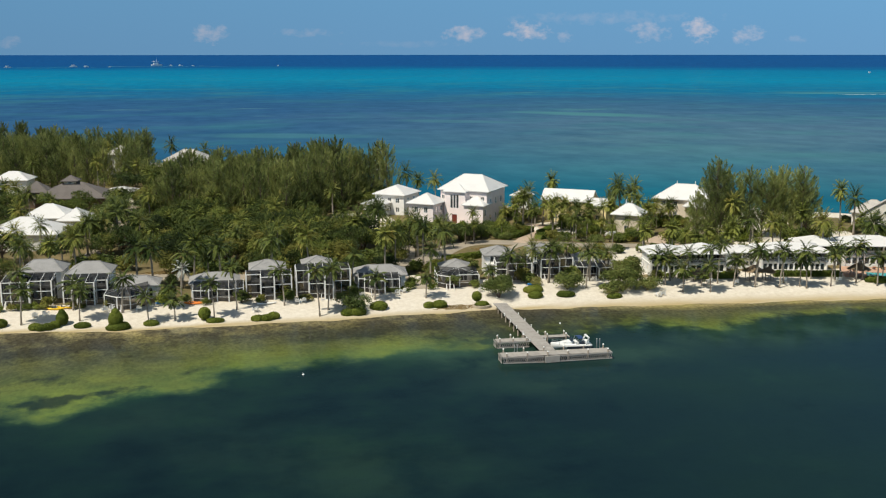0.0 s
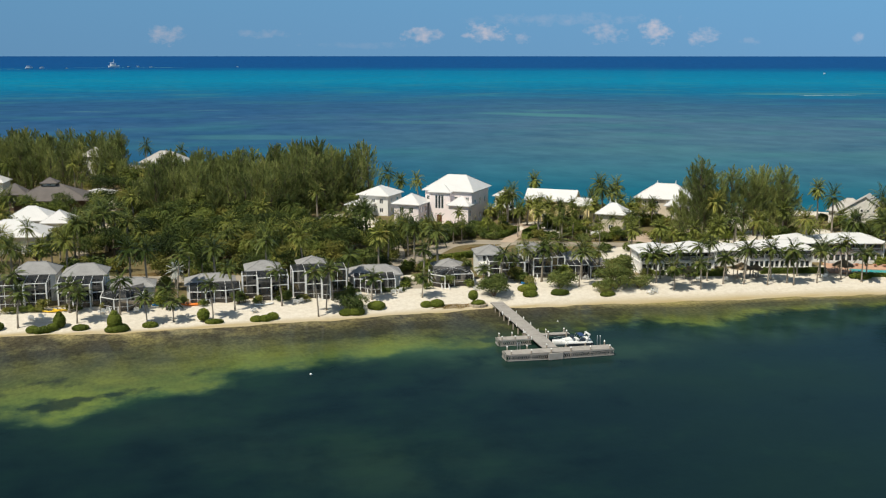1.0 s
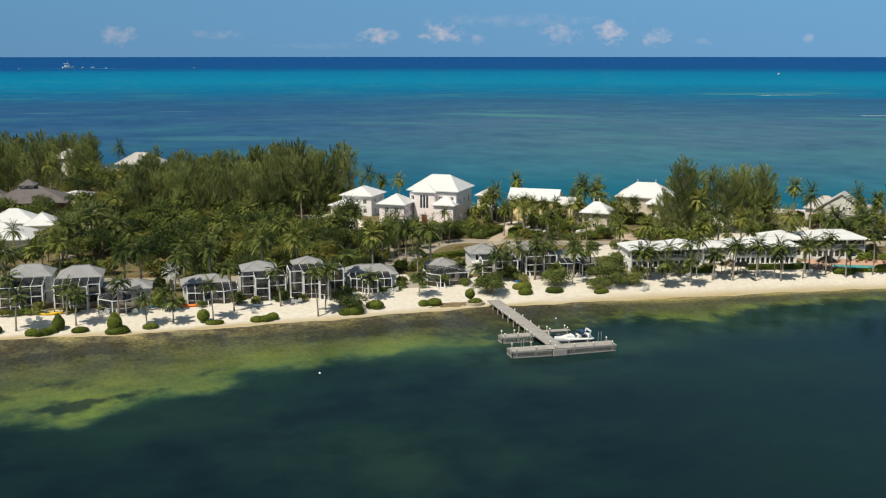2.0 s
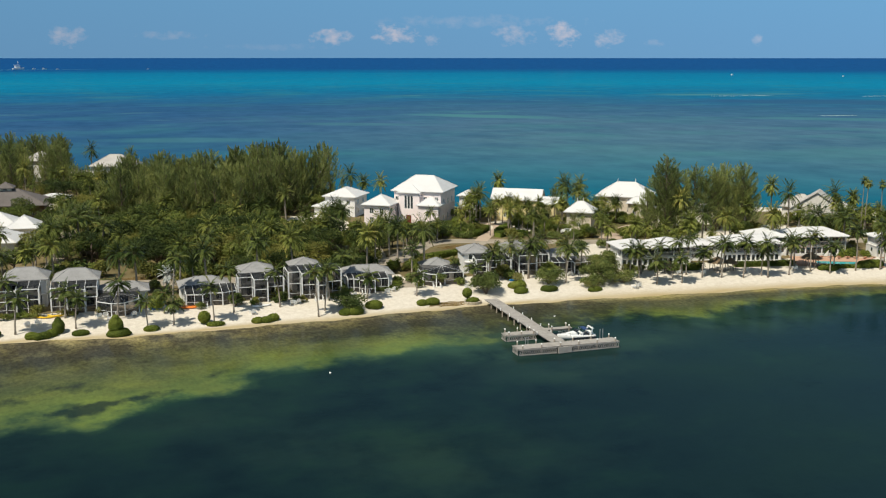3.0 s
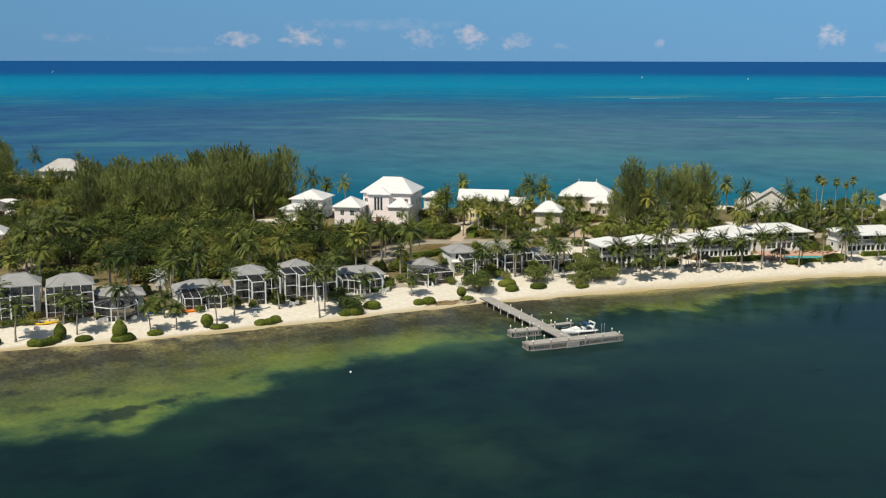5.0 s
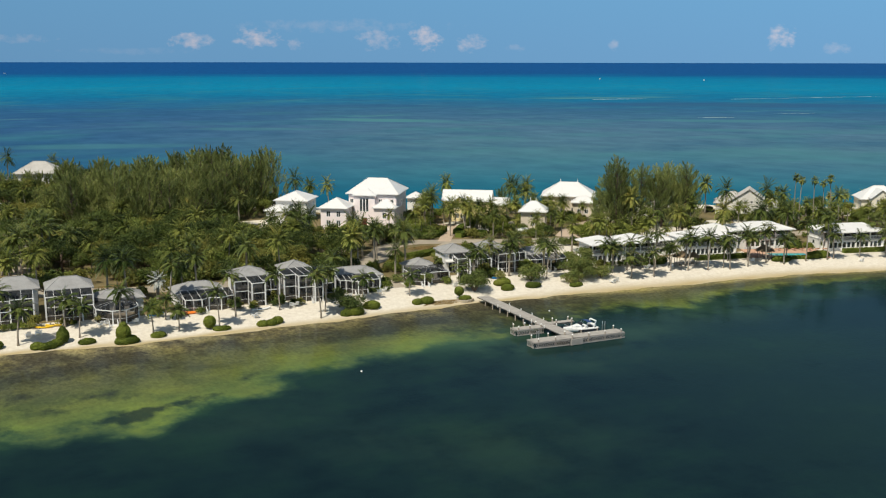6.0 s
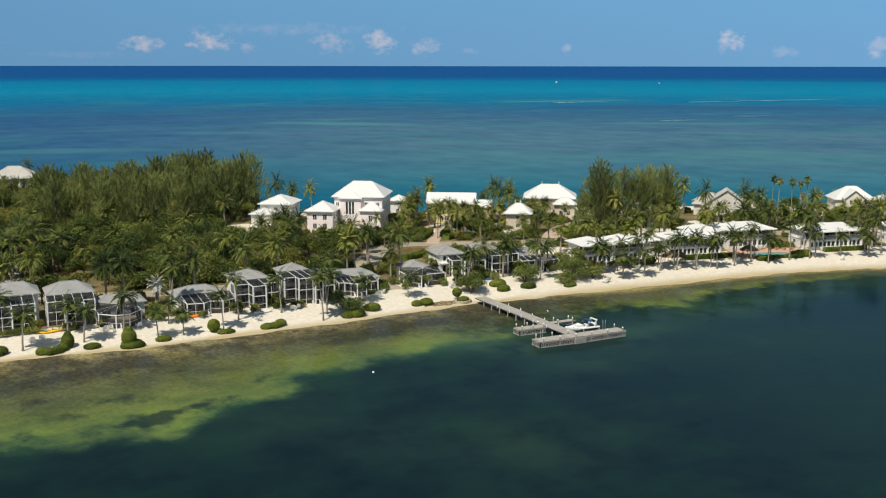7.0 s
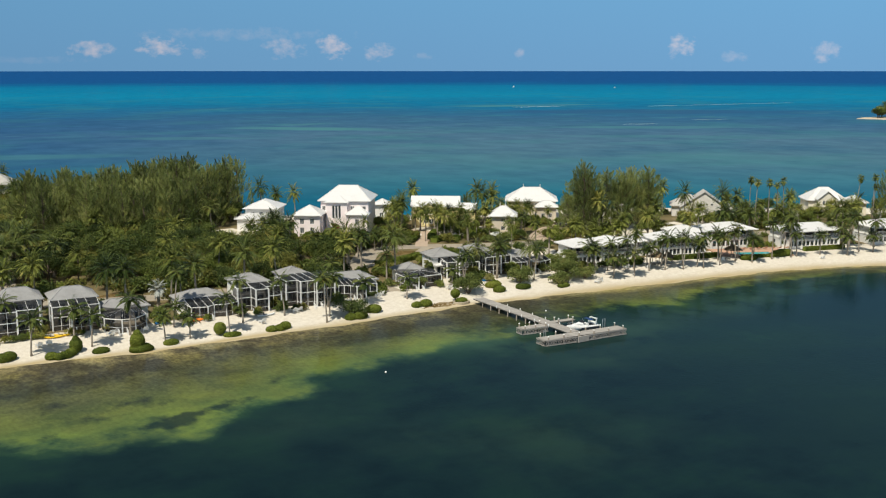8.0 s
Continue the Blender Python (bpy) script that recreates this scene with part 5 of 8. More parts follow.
cottage(21.2, 26.8, 206.0, 211.8, 6.6, 8.0, [(19.0, 205.9), (19.0, 200.6), (21.4, 200.6), (21.4, 198.8), (24.4, 198.8), (24.4, 197.6), (26.0, 197.6), (26.0, 200.6), (29.6, 200.6), (29.6, 205.9)], 6.7, -4, True, TALL, 0.8, 0.3)
cottage(31.6, 42.0, 204.6, 211.2, 4.2, 5.7, [(31.4, 204.5), (31.4, 201.6), (32.6, 201.4), (34.6, 199.2), (36.6, 199.2), (36.6, 200.6), (39.6, 200.6), (39.6, 204.5)], 4.1, -8, False, LOW, 5.0, 0.6)
cottage(50.6, 56.8, 206.6, 212.8, 4.1, 5.6, [(48.0, 206.5), (48.0, 201.8), (50.4, 199.6), (52.6, 201.2), (56.6, 201.2), (56.6, 206.5)], 4.0, -8, False, LOW, 1.6, 0.9, (52.6, 204.2))
cottage(61.0, 67.2, 209.8, 216.4, 6.0, 7.5, [(61.8, 209.7), (61.8, 206.4), (64.2, 206.4), (64.2, 204.8), (69.2, 204.8), (69.2, 209.7)], 5.1, -10, True, TALL, 0.8, 0.5)
cottage(71.2, 76.2, 209.4, 215.6, 6.3, 7.7, [(71.4, 209.3), (71.4, 204.2), (75.4, 204.2), (75.4, 205.0), (78.4, 205.0), (78.4, 209.3)], 5.7, -10, True, TALL, 0.8, 0.4)
cottage(79.4, 86.0, 205.6, 212.0, 4.3, 5.9, [(78.6, 205.5), (78.6, 202.4), (81.4, 201.8), (81.4, 202.8), (83.0, 202.6), (83.0, 200.6), (87.8, 202.2), (87.8, 205.5)], 4.0, -10, False, LOW, 2.6, 0.6)


def apartment_block(cx, cy, w, d, eave, ridge, turn, label, bays, ridge_len=None):
    """White-roofed two-storey block with a windowed ground floor and a shaded upper gallery; cx, cy: middle of its front."""
    ob = thing("apartment_block", pose(cx, cy, GZ, 0, 0, turn), label, "apartment building", "white beach blocks")
    KEEP_CLEAR.append((cx + math.sin(radians(-turn)) * d / 2, cy + d / 2, 0.6 * w))
    eave, ridge = eave - GZ, ridge - GZ
    mid = eave * 0.5
    n = bays * 3
    low = row_of(n, w, (w - 0.8) / n - 0.2, 0.7, mid - 0.25, 0.4)
    shell(ob, -w / 2, w / 2, 0, d, mid, M_WHITE, low, row_of(2, d, 1.1, 0.9, 2.0), [], row_of(2, d, 1.1, 0.9, 2.0), 0)
    part("gallery_floor", Geo().box(-w / 2 - 0.1, w / 2 + 0.1, -0.25, d - 0.3, mid + 0.004, mid + 0.2), M_WHITE, ob)
    # upper storey set back behind the gallery
    ups = row_of(bays * 2, w - 0.4, min(2.0, (w - 1) / bays / 2 - 0.25), mid + 0.35, eave - 0.55, 0.3)
    p, q = (-w / 2 + 0.2, 2.4), (w / 2 - 0.2, 2.4)
    part("wall", wall_geo(p, q, mid + 0.21, eave - 0.22, ups), M_WHITE, ob)
    for h in ups:
        fill_opening(ob, p, q, h)
    for s in (-1, 1):
        part("wall", Geo().box(s * (w / 2 - 0.2) - 0.1, s * (w / 2 - 0.2) + 0.1, 2.64, d - 0.4, mid + 0.21, eave - 0.22), M_WHITE, ob)
    part("wall", Geo().box(-w / 2 + 0.32, w / 2 - 0.32, d - 0.62, d - 0.4, mid + 0.21, eave - 0.22), M_WHITE, ob)
    for k in range(bays + 1):
        x = -w / 2 + 0.15 + (w - 0.3) * k / bays
        part("column", Geo().beam((x, -0.14, -0.2), (x, -0.14, eave - 0.21), 0.28), M_WHITE, ob)
    for k in range(bays):
        a, b = -w / 2 + 0.3 + (w - 0.3) * k / bays, -w / 2 + (w - 0.3) * (k + 1) / bays
        part("handrail", Geo().beam((a, -0.14, mid + 1.15), (b, -0.14, mid + 1.15), 0.09), M_TRIM, ob)
        part("bottom_rail", Geo().beam((a, -0.14, mid + 0.35), (b, -0.14, mid + 0.35), 0.06), M_TRIM, ob)
        # dark see-through sheet added across the bay to stand for the gallery's shade
        part("gallery_shade_sheet", Geo().add([(a, -0.06, mid + 0.3), (b, -0.06, mid + 0.3), (b, -0.06, eave - 0.3), (a, -0.06, eave - 0.3)], [(0, 1, 2, 3)]), M_SCREEN, ob)
        rail = Geo()
        for j in range(int((b - a) / 0.22)):
            x = a + 0.11 + j * 0.22
            rail.beam((x, -0.14, mid + 0.35), (x, -0.14, mid + 1.12), 0.05)
        tagged(part("balustrade", rail, M_TRIM, ob), kind="stuff")
    g, caps = hip_roof_geo(-w / 2, w / 2, -0.7, d, eave, ridge, 0.6, ridge_len)
    put_roof(ob, g, M_WHITEROOF, caps, "white metal hip roof")
    return ob


BLOCK = "white two-storey beach apartment block with white metal roof and railed gallery"
apartment_block(98.8, 200.6, 8.2, 7.6, 6.4, 7.6, -11, BLOCK, 2, 3.0)
apartment_block(107.3, 199.2, 8.2, 7.6, 6.4, 7.7, -11, BLOCK, 2, 3.0)
apartment_block(126.6, 196.4, 14.4, 8.0, 6.3, 7.7, -15, BLOCK, 4, 7.0)
apartment_block(118.0, 203.5, 6.0, 6.0, 5.4, 6.2, -14, BLOCK, 2, 2.0)
apartment_block(137.0, 202.5, 8.0, 7.5, 6.2, 7.6, -14, BLOCK, 2, 2.0)
apartment_block(147.4, 197.6, 13.0, 9.0, 6.5, 8.0, -16, BLOCK, 3, 5.0)
apartment_block(166.0, 185.8, 16.0, 9.0, 6.3, 7.8, -16, BLOCK, 4, 8.5)
apartment_block(192.0, 177.0, 18.0, 9.0, 6.3, 7.9, -20, BLOCK, 4, 8.5)


# villas along the north shore, all turned the same way
def villa(x, y, turn, label, name="villa", clear=6.5):
    KEEP_CLEAR.append((x, y, clear))
    return thing(name, pose(x, y, GZ, 0, 0, turn), label, "house", "white-roofed villas")


def window_rows(length, n, w, rows):
    return [h for sill, head in rows for h in row_of(n, length, w, sill, head)]


def big_villa():
    ob = villa(78.9, 284.3, -38, "large pale pink three-bay villa with white hip roof")
    two = [(1.0, 2.6), (5.2, 7.0)]
    shell(ob, -7, 7, -7, 7, 9.2, M_PINK, [], window_rows(14, 3, 1.1, two), window_rows(14, 4, 1.3, two), window_rows(14, 3, 1.1, two))
    put_roof(ob, *hip_roof_geo(-7, 7, -7, 7, 9.4, 13.2, 0.8, 5.5)[:1], M_WHITEROOF, hip_roof_geo(-7, 7, -7, 7, 9.4, 13.2, 0.8, 5.5)[1])
    # projecting centre bay with a tall stair window and red door
    p, q = (-5.2, -8.6), (1.0, -8.6)
    tall = [(1.75, 2.55, 4.4, 8.2), (2.65, 3.45, 4.4, 8.2), (3.55, 4.35, 4.4, 8.2), (2.2, 3.9, 0.1, 2.7, "door")]
    part("bay_wall", wall_geo(p, q, -0.3, 8.9, [h[:4] for h in tall]), M_PINK, ob)
    for h in tall:
        fill_opening(ob, p, q, h[:4], "door" if len(h) > 4 else "window", 0)
    part("bay_wall", Geo().box(-5.2, -4.98, -8.376, -7.003, -0.3, 8.9), M_PINK, ob)
    part("bay_wall", Geo().box(0.78, 1.0, -8.376, -7.003, -0.3, 8.9), M_PINK, ob)
    part("bay_roof", hip_roof_geo(-5.2, 1.0, -8.6, -3.0, 9.1, 10.9, 0.5, 0.3)[0], M_WHITEROOF, ob)
    wing = ((-7.003, -7.2), (-5.22, -7.2))
    hs = [(0.4, 1.4, 1.6, 3.6), (0.4, 1.4, 5.8, 7.8)]
    part("wing_wall", wall_geo(*wing, -0.3, 9.0, hs, 0.19), M_PINK, ob)
    for h in hs:
        fill_opening(ob, *wing, h)
    wing = ((1.02, -7.2), (7.003, -7.2))
    hs = [(0.8, 1.8, 6.2, 7.8), (4.2, 5.2, 6.2, 7.8)]
    part("wing_wall", wall_geo(*wing, -0.3, 9.0, hs, 0.19), M_PINK, ob)
    for h in hs:
        fill_opening(ob, *wing, h)
    return ob


def hip_villa(x, y, turn, w, d, eave, ridge, mat, label, ridge_len=None, front=2, rows=((0.9, 2.3),), roof=M_WHITEROOF, name="villa", over=0.7):
    ob = villa(x, y, turn, label, name)
    fr = window_rows(w, front, 1.2, rows)
    sd = window_rows(d, 2, 1.1, rows)
    shell(ob, -w / 2, w / 2, -d / 2, d / 2, eave - GZ - 0.21, mat, fr, sd, sd[:2], sd)
    g, caps = hip_roof_geo(-w / 2, w / 2, -d / 2, d / 2, eave - GZ, ridge - GZ, over, ridge_len)
    put_roof(ob, g, roof, caps)
    return ob


big_villa()
hip_villa(77.8, 276.4, -38, 5.8, 5.6, 7.2, 9.6, M_PINK, "pale pink entrance pavilion with white pyramid roof", 0.1, 1, ((2.6, 4.4),), name="pavilion", over=0.6)
hip_villa(64.6, 281.5, -38, 7.4, 8.0, 7.6, 10.1, M_PINK, "pale pink guest wing with white hip roof", 0.8, 2, ((1.0, 2.6), (3.6, 5.2)))
hip_villa(60.6, 303.5, -38, 9.5, 10.0, 7.5, 9.8, M_WHITE, "white villa with a broad white hip roof", 2.2, 3, ((0.9, 2.3), (3.6, 5.0)))
hip_villa(53.8, 299.4, -38, 6.0, 6.5, 5.2, 6.6, M_WHITE, "low white garage wing with white roof", 1.0, 1)
hip_villa(98.0, 297.0, -38, 4.6, 4.6, 6.4, 8.0, M_WHITE, "small white-roofed garden pavilion by the sea", 0.1, 1, name="pavilion")
hip_villa(113.8, 254.2, -38, 6.8, 6.4, 6.6, 9.2, M_TAN, "tan gatehouse with white pyramid roof", 1.6, 1, ((1.0, 2.2), (3.4, 4.6)), name="gatehouse", over=0.8)
hip_villa(141.0, 275.2, -38, 15.5, 11.6, 7.2, 11.0, M_TAN, "tan two-storey villa with white hip roof and finials", 5.5, 4, ((0.9, 2.2), (3.7, 5.0)))
hip_villa(140.2, 266.4, -38, 6.0, 4.0, 5.8, 7.6, M_TAN, "low tan porch wing with white hip roof", 2.5, 2, name="porch")
hip_villa(-39.6, 271.0, -10, 17.5, 12.0, 5.6, 9.0, M_WHITE, "white villa with bright white hip roof among palms", 3.0, 3)
hip_villa(-37.0, 298.0, -10, 12.0, 10.0, 5.2, 8.4, M_WHITE, "white villa with bright white hip roof among palms", 2.0, 2)
hip_villa(-29.8, 294.0, -10, 7.0, 9.0, 4.8, 7.6, M_WHITE, "low white wing with white roof among palms", 1.0, 1)
hip_villa(-57.0, 378.0, -10, 11.0, 9.0, 6.4, 9.0, M_WHITE, "white villa with white roof behind palms", 3.0, 2)
hip_villa(-21.0, 355.0, -10, 8.5, 7.0, 4.2, 5.4, M_WHITE, "small flat white outbuilding", 2.0, 1)
hip_villa(1.5, 402.0, -20, 15.0, 12.0, 9.2, 13.0, M_WHITE, "pale grey-roofed villa half hidden in casuarinas", 4.0, 3, ((0.9, 2.3), (4.5, 6.0)), roof=M_GREYROOF)
hip_villa(-24.0, 429.0, -20, 9.0, 9.0, 9.4, 12.6, M_GREYWALL, "grey-roofed house buried in casuarinas", 0.5, 2, roof=M_GREYROOF)
hip_villa(-34.0, 336.0, -8, 20.5, 12.5, 5.5, 9.7, M_DARKWALL, "open-sided pavilion with a broad brown shingle roof", 5.0, 4, roof=M_DARKROOF, name="pavilion", over=1.4)
hip_villa(-34.8, 337.0, -8, 3.6, 3.6, 10.1, 11.7, M_CREAM, "small brown-roofed lantern on the pavilion", 0.1, 1, ((7.8, 8.3),), M_DARKROOF, "roof_lantern", 0.8)
hip_villa(-45.4, 342.0, -8, 7.0, 5.5, 6.4, 9.6, M_DARKWALL, "square brown-roofed pavilion wing", 0.1, 1, roof=M_DARKROOF, name="pavilion", over=0.9)


def gable_house(x, y, turn, w, d, eave, ridge, wall_mat, roof_mat, label, along, front, side, wing=None, name="villa", hip=None):
    """A house with a pitched roof; the end walls rise into the gables."""
    ob = villa(x, y, turn, label, name)
    ez, rz = eave - GZ, ridge - GZ
    shell(ob, -w / 2, w / 2, -d / 2, d / 2, ez - 0.18, wall_mat, front, side, [], side)
    k = 0.2
    if hip is None:
        put_roof(ob, gable_roof_geo(-w / 2, w / 2, -d / 2, d / 2, ez, rz, 0.45, along), roof_mat)
    else:
        put_roof(ob, *hip_roof_geo(-w / 2, w / 2, -d / 2, d / 2, ez, rz, 0.6, hip)[:1], roof_mat, hip_roof_geo(-w / 2, w / 2, -d / 2, d / 2, ez, rz, 0.6, hip)[1])
    if along == "y":
        for yy in (-d / 2, d / 2 - k):
            part("gable", Geo().add([(-w / 2, yy, ez - 0.18), (w / 2, yy, ez - 0.18), (0, yy, rz - 0.25), (-w / 2, yy + k, ez - 0.18), (w / 2, yy + k, ez - 0.18), (0, yy + k, rz - 0.25)],
                                    [(0, 1, 2), (5, 4, 3), (0, 3, 4, 1), (1, 4, 5, 2), (2, 5, 3, 0)]), wall_mat, ob)
    elif hip is None:
        for xx in (-w / 2, w / 2 - k):
            part("gable", Geo().add([(xx, -d / 2, ez - 0.18), (xx, d / 2, ez - 0.18), (xx, 0, rz - 0.25), (xx + k, -d / 2, ez - 0.18), (xx + k, d / 2, ez - 0.18), (xx + k, 0, rz - 0.25)],
                                    [(0, 2, 1), (3, 4, 5), (0, 1, 4, 3), (1, 2, 5, 4), (2, 0, 3, 5)]), wall_mat, ob)
    if wing:
        x0, x1, y0, y1, we, wr = wing
        we, wr = we - GZ, wr - GZ
        p, q = (x0, y0), (x1, y0)
        hs = row_of(2, x1 - x0, 1.2, 0.9, 2.3) + ([((x1 - x0) / 2 + e - 0.45, (x1 - x0) / 2 + e + 0.45, we - 1.9, we - 0.4) for e in (-1.1, 0, 1.1)] if we > 5 else [])
        part("wing_wall", wall_geo(p, q, -0.3, we - 0.18, hs), wall_mat, ob)
        for h in hs:
            fill_opening(ob, p, q, h)
        part("wing_wall", Geo().box(x0, x0 + 0.2, y0 + 0.225, y1, -0.3, we - 0.18), wall_mat, ob)
        part("wing_wall", Geo().box(x1 - 0.2, x1, y0 + 0.225, y1, -0.3, we - 0.18), wall_mat, ob)
        part("gable", Geo().add([(x0, y0, we - 0.18), (x1, y0, we - 0.18), ((x0 + x1) / 2, y0, wr - 0.25), (x0, y0 + k, we - 0.18), (x1, y0 + k, we - 0.18), ((x0 + x1) / 2, y0 + k, wr - 0.25)],
                                [(0, 1, 2), (5, 4, 3), (0, 3, 4, 1), (1, 4, 5, 2), (2, 5, 3, 0)]), wall_mat, ob)
        part("wing_roof", gable_roof_geo(x0, x1, y0, y1, we, wr, 0.4, "y"), roof_mat, ob)
    return ob


gable_house(106.0, 278.2, -37, 14.2, 7.2, 7.3, 10.2, M_YELLOW, M_WHITEROOF, "yellow villa with a long white pitched roof and front gable", "x",
            row_of(3, 14, 1.2, 0.9, 2.4), row_of(2, 7.2, 1.1, 0.9, 2.3), (-4.2, 0.6, -5.4, 0, 7.0, 8.9))
gable_house(112.8, 270.6, -40, 4.6, 7.0, 6.6, 8.4, M_YELLOW, M_WHITEROOF, "yellow side wing with white pitched roof", "x", row_of(1, 4.6, 1.2, 0.9, 2.4), [], name="villa")
gable_house(186.6, 243.4, -45, 14.4, 8.0, 4.8, 10.0, M_GREYWALL, M_GREYROOF, "pale grey shingled house with a broad front gable", "y",
            row_of(3, 12, 0.9, 1.0, 2.0) + [(3.3, 3.9, 2.5, 3.1), (5.7, 6.3, 2.5, 3.1), (8.1, 8.7, 2.5, 3.1)], row_of(2, 8, 1.0, 0.9, 2.2))
hip_villa(185.6, 249.4, -45, 10.0, 8.0, 5.0, 8.3, M_GREYWALL, "low grey shingled hip-roofed wing", 1.5, 2, roof=M_GREYROOF)
hip_villa(193.5, 240.5, -45, 5.0, 7.0, 4.4, 6.6, M_GREYWALL, "low grey shingled side porch", 1.0, 2, roof=M_GREYROOF, name="porch")
gable_house(224.0, 226.0, -36, 12.0, 9.0, 6.6, 10.4, M_CREAM, M_WHITEROOF, "cream villa with white roof and gabled porch", "x",
            row_of(4, 12, 1.1, 0.9, 2.4), row_of(2, 9, 1.1, 0.9, 2.3), (-3.8, 2.0, -7.6, 0, 7.2, 9.9), hip=3.0)
hip_villa(231.6, 219.6, -36, 5.5, 7.5, 5.8, 7.8, M_CREAM, "low cream side wing with white hip roof", 1.0, 2)


for lx in (-2.4, -0.8, 0.8, 2.4):          # small square lights in the grey gable
    at = pose(186.6, 243.4, GZ, 0, 0, -45) @ Vector((lx, -4.05, 4.5))
    light = thing("gable_window", pose(*at, 0, 0, -45), "small square window high in a grey gable", "window", "gable windows")
    part("window_frame", Geo().box(-0.36, 0.36, -0.02, 0.06, -0.36, 0.36), M_TRIM, light)
    part("pane", Geo().box(-0.28, 0.28, -0.035, -0.021, -0.28, 0.28), M_SMOKED, light)


def finial(x, y, z0, h):
    solid("roof_finial", Geo().tube([(0, 0, -0.3), (0, 0, h * 0.5), (0, 0, h)], [0.14, 0.1, 0.05], 8), M_WHITE, pose(x, y, z0), "white finial on a white roof", "finial", "roof finials")


finial(113.0, 254.7, 9.2, 1.0)
finial(114.2, 253.7, 9.2, 1.0)
finial(139.0, 276.8, 10.95, 1.0)
finial(143.2, 273.5, 10.95, 1.0)


# ---- pier ----
def pier():
    ob = thing("pier", Matrix(), "grey weathered timber T-shaped pier with lattice skirts and white post caps", "pier")
    deck = 1.15
    A, B = Vector((56.5, 187.2, 0)), Vector((54.4, 154.4, 0))      # shore end and head of the walkway

    def plank_run(p, q, width):
        """Boards laid across a run from p to q."""
        d = (q - p).normalized()
        s = Vector((-d.y, d.x, 0)) * width / 2
        n = int((q - p).length / 0.3)
        for k in range(n):
            a = p + (q - p) * (k + 0.04) / n
            b = p + (q - p) * (k + 0.96) / n
            m = (a + b) / 2
            board = Geo().beam(m - s, m + s, (b - a).length, 0.05)
            part("plank", board, M_DECK, ob, m=Matrix.Translation((0, 0, deck + 0.006 * math.sin(7.3 * k))))
        for e in (-0.85, 0.85):
            part("joist", Geo().beam(p + s * e + Vector((0, 0, deck - 0.14)), q + s * e + Vector((0, 0, deck - 0.14)), 0.09, 0.22), M_PILE, ob)

    def piles(p, q, width, count, caps=True):
        d = (q - p).normalized()
        s = Vector((-d.y, d.x, 0)) * (width / 2 + 0.02)
        for k in range(count):
            c = p + (q - p) * (k + 0.2) / (count - 0.6)
            for e in (-1, 1):
                x = c + s * e
                up = 0.55 if caps else -0.1
                pile = part("support_post", Geo().tube([(x.x, x.y, -3), (x.x, x.y, deck + up)], [0.13, 0.12], 8), M_PILE, ob, smooth=True)
                if caps:
                    part("post_cap", Geo().tube([(x.x, x.y, deck + up), (x.x, x.y, deck + up + 0.1), (x.x, x.y, deck + up + 0.22)], [0.14, 0.14, 0.03], 8), M_PLASTIC, pile, "white conical cap")

    def skirt(p, q, out):
        """Lattice fender along an edge: top and bottom rails and crossing slats."""
        g, L = Geo(), (q - p).length
        d = (q - p).normalized()
        o = Vector(out) * 0.16
        for z, h in ((deck - 0.06, 0.2), (0.18, 0.16)):
            g.beam(p + o + Vector((0, 0, z)), q + o + Vector((0, 0, z)), 0.07, h)
        part("fender_rail", g, M_DECK, ob)
        n = int(L / 0.34)
        for k in range(n):
            a = p + o + d * (L * (k + 0.5) / n)
            for e in (-0.34, 0.34):
                part("slat", Geo().beam(a - d * e / 2 + Vector((0, 0, 0.2)) + o * e * 0.1, a + d * e / 2 + Vector((0, 0, deck - 0.12)) + o * e * 0.1, 0.03, 0.055), M_DECK, ob)

    plank_run(A, B, 2.6)
    piles(A + Vector((0, -3, 0)), B + Vector((0, 6, 0)), 2.6, 8, False)
    for t in (0.28, 0.42, 0.55, 0.68, 0.82):
        for e in (-1, 1):
            c = A + (B - A) * t + Vector((1.36 * e, 0, 0))
            part("bollard", Geo().tube([(c.x, c.y, deck - 0.2), (c.x, c.y, deck + 0.3), (c.x, c.y, deck + 0.42)], [0.085, 0.085, 0.03], 8), M_PLASTIC, ob, "white mooring bollard")
    HL, HR = Vector((46.2, 153.6, 0)), Vector((64.3, 152.1, 0))      # head, near the boat's berth
    plank_run(HL, HR, 2.5)
    piles(HL, HR, 2.5, 6)
    f = Vector((0.07, 1.0, 0)).normalized()
    skirt(HL - f * 1.25, Vector((52.7, 151.5, 0)), -f)
    skirt(Vector((55.4, 151.3, 0)), HR - f * 1.25, -f)
    skirt(HL + f * 1.25, HL - f * 1.25, (-1, 0.07, 0))
    part("landing", Geo().box(52.8, 55.3, 151.0, 151.3, 0.1, deck), M_DECK, ob, "pale boarded landing step")
    SL, SR = Vector((47.9, 161.9, 0)), Vector((53.4, 161.4, 0))      # short finger beside the walkway
    plank_run(SL, SR, 2.0)
    piles(SL, SR, 2.0, 3)
    skirt(SL - f * 1.0, SR - f * 1.0, -f)
    skirt(SL + f * 1.0, SL - f * 1.0, (-1, 0.07, 0))
    ER = Vector((61.0, 162.0, 0))
    plank_run(Vector((55.7, 162.4, 0)), ER, 1.4)
    piles(Vector((56.4, 162.4, 0)), ER, 1.4, 2)
    return ob


pier()
for x, y in ((49.6, 157.0), (50.1, 157.1), (64.2, 157.2), (64.7, 157.1)):
    solid("mooring_post", Geo().tube([(0, 0, -3), (0, 0, 1.6), (0, 0, 1.7)], [0.09, 0.08, 0.04], 8), M_METAL, pose(x, y, 0), "thin grey mooring post standing in the water", "mooring post", "mooring posts", smooth=True)


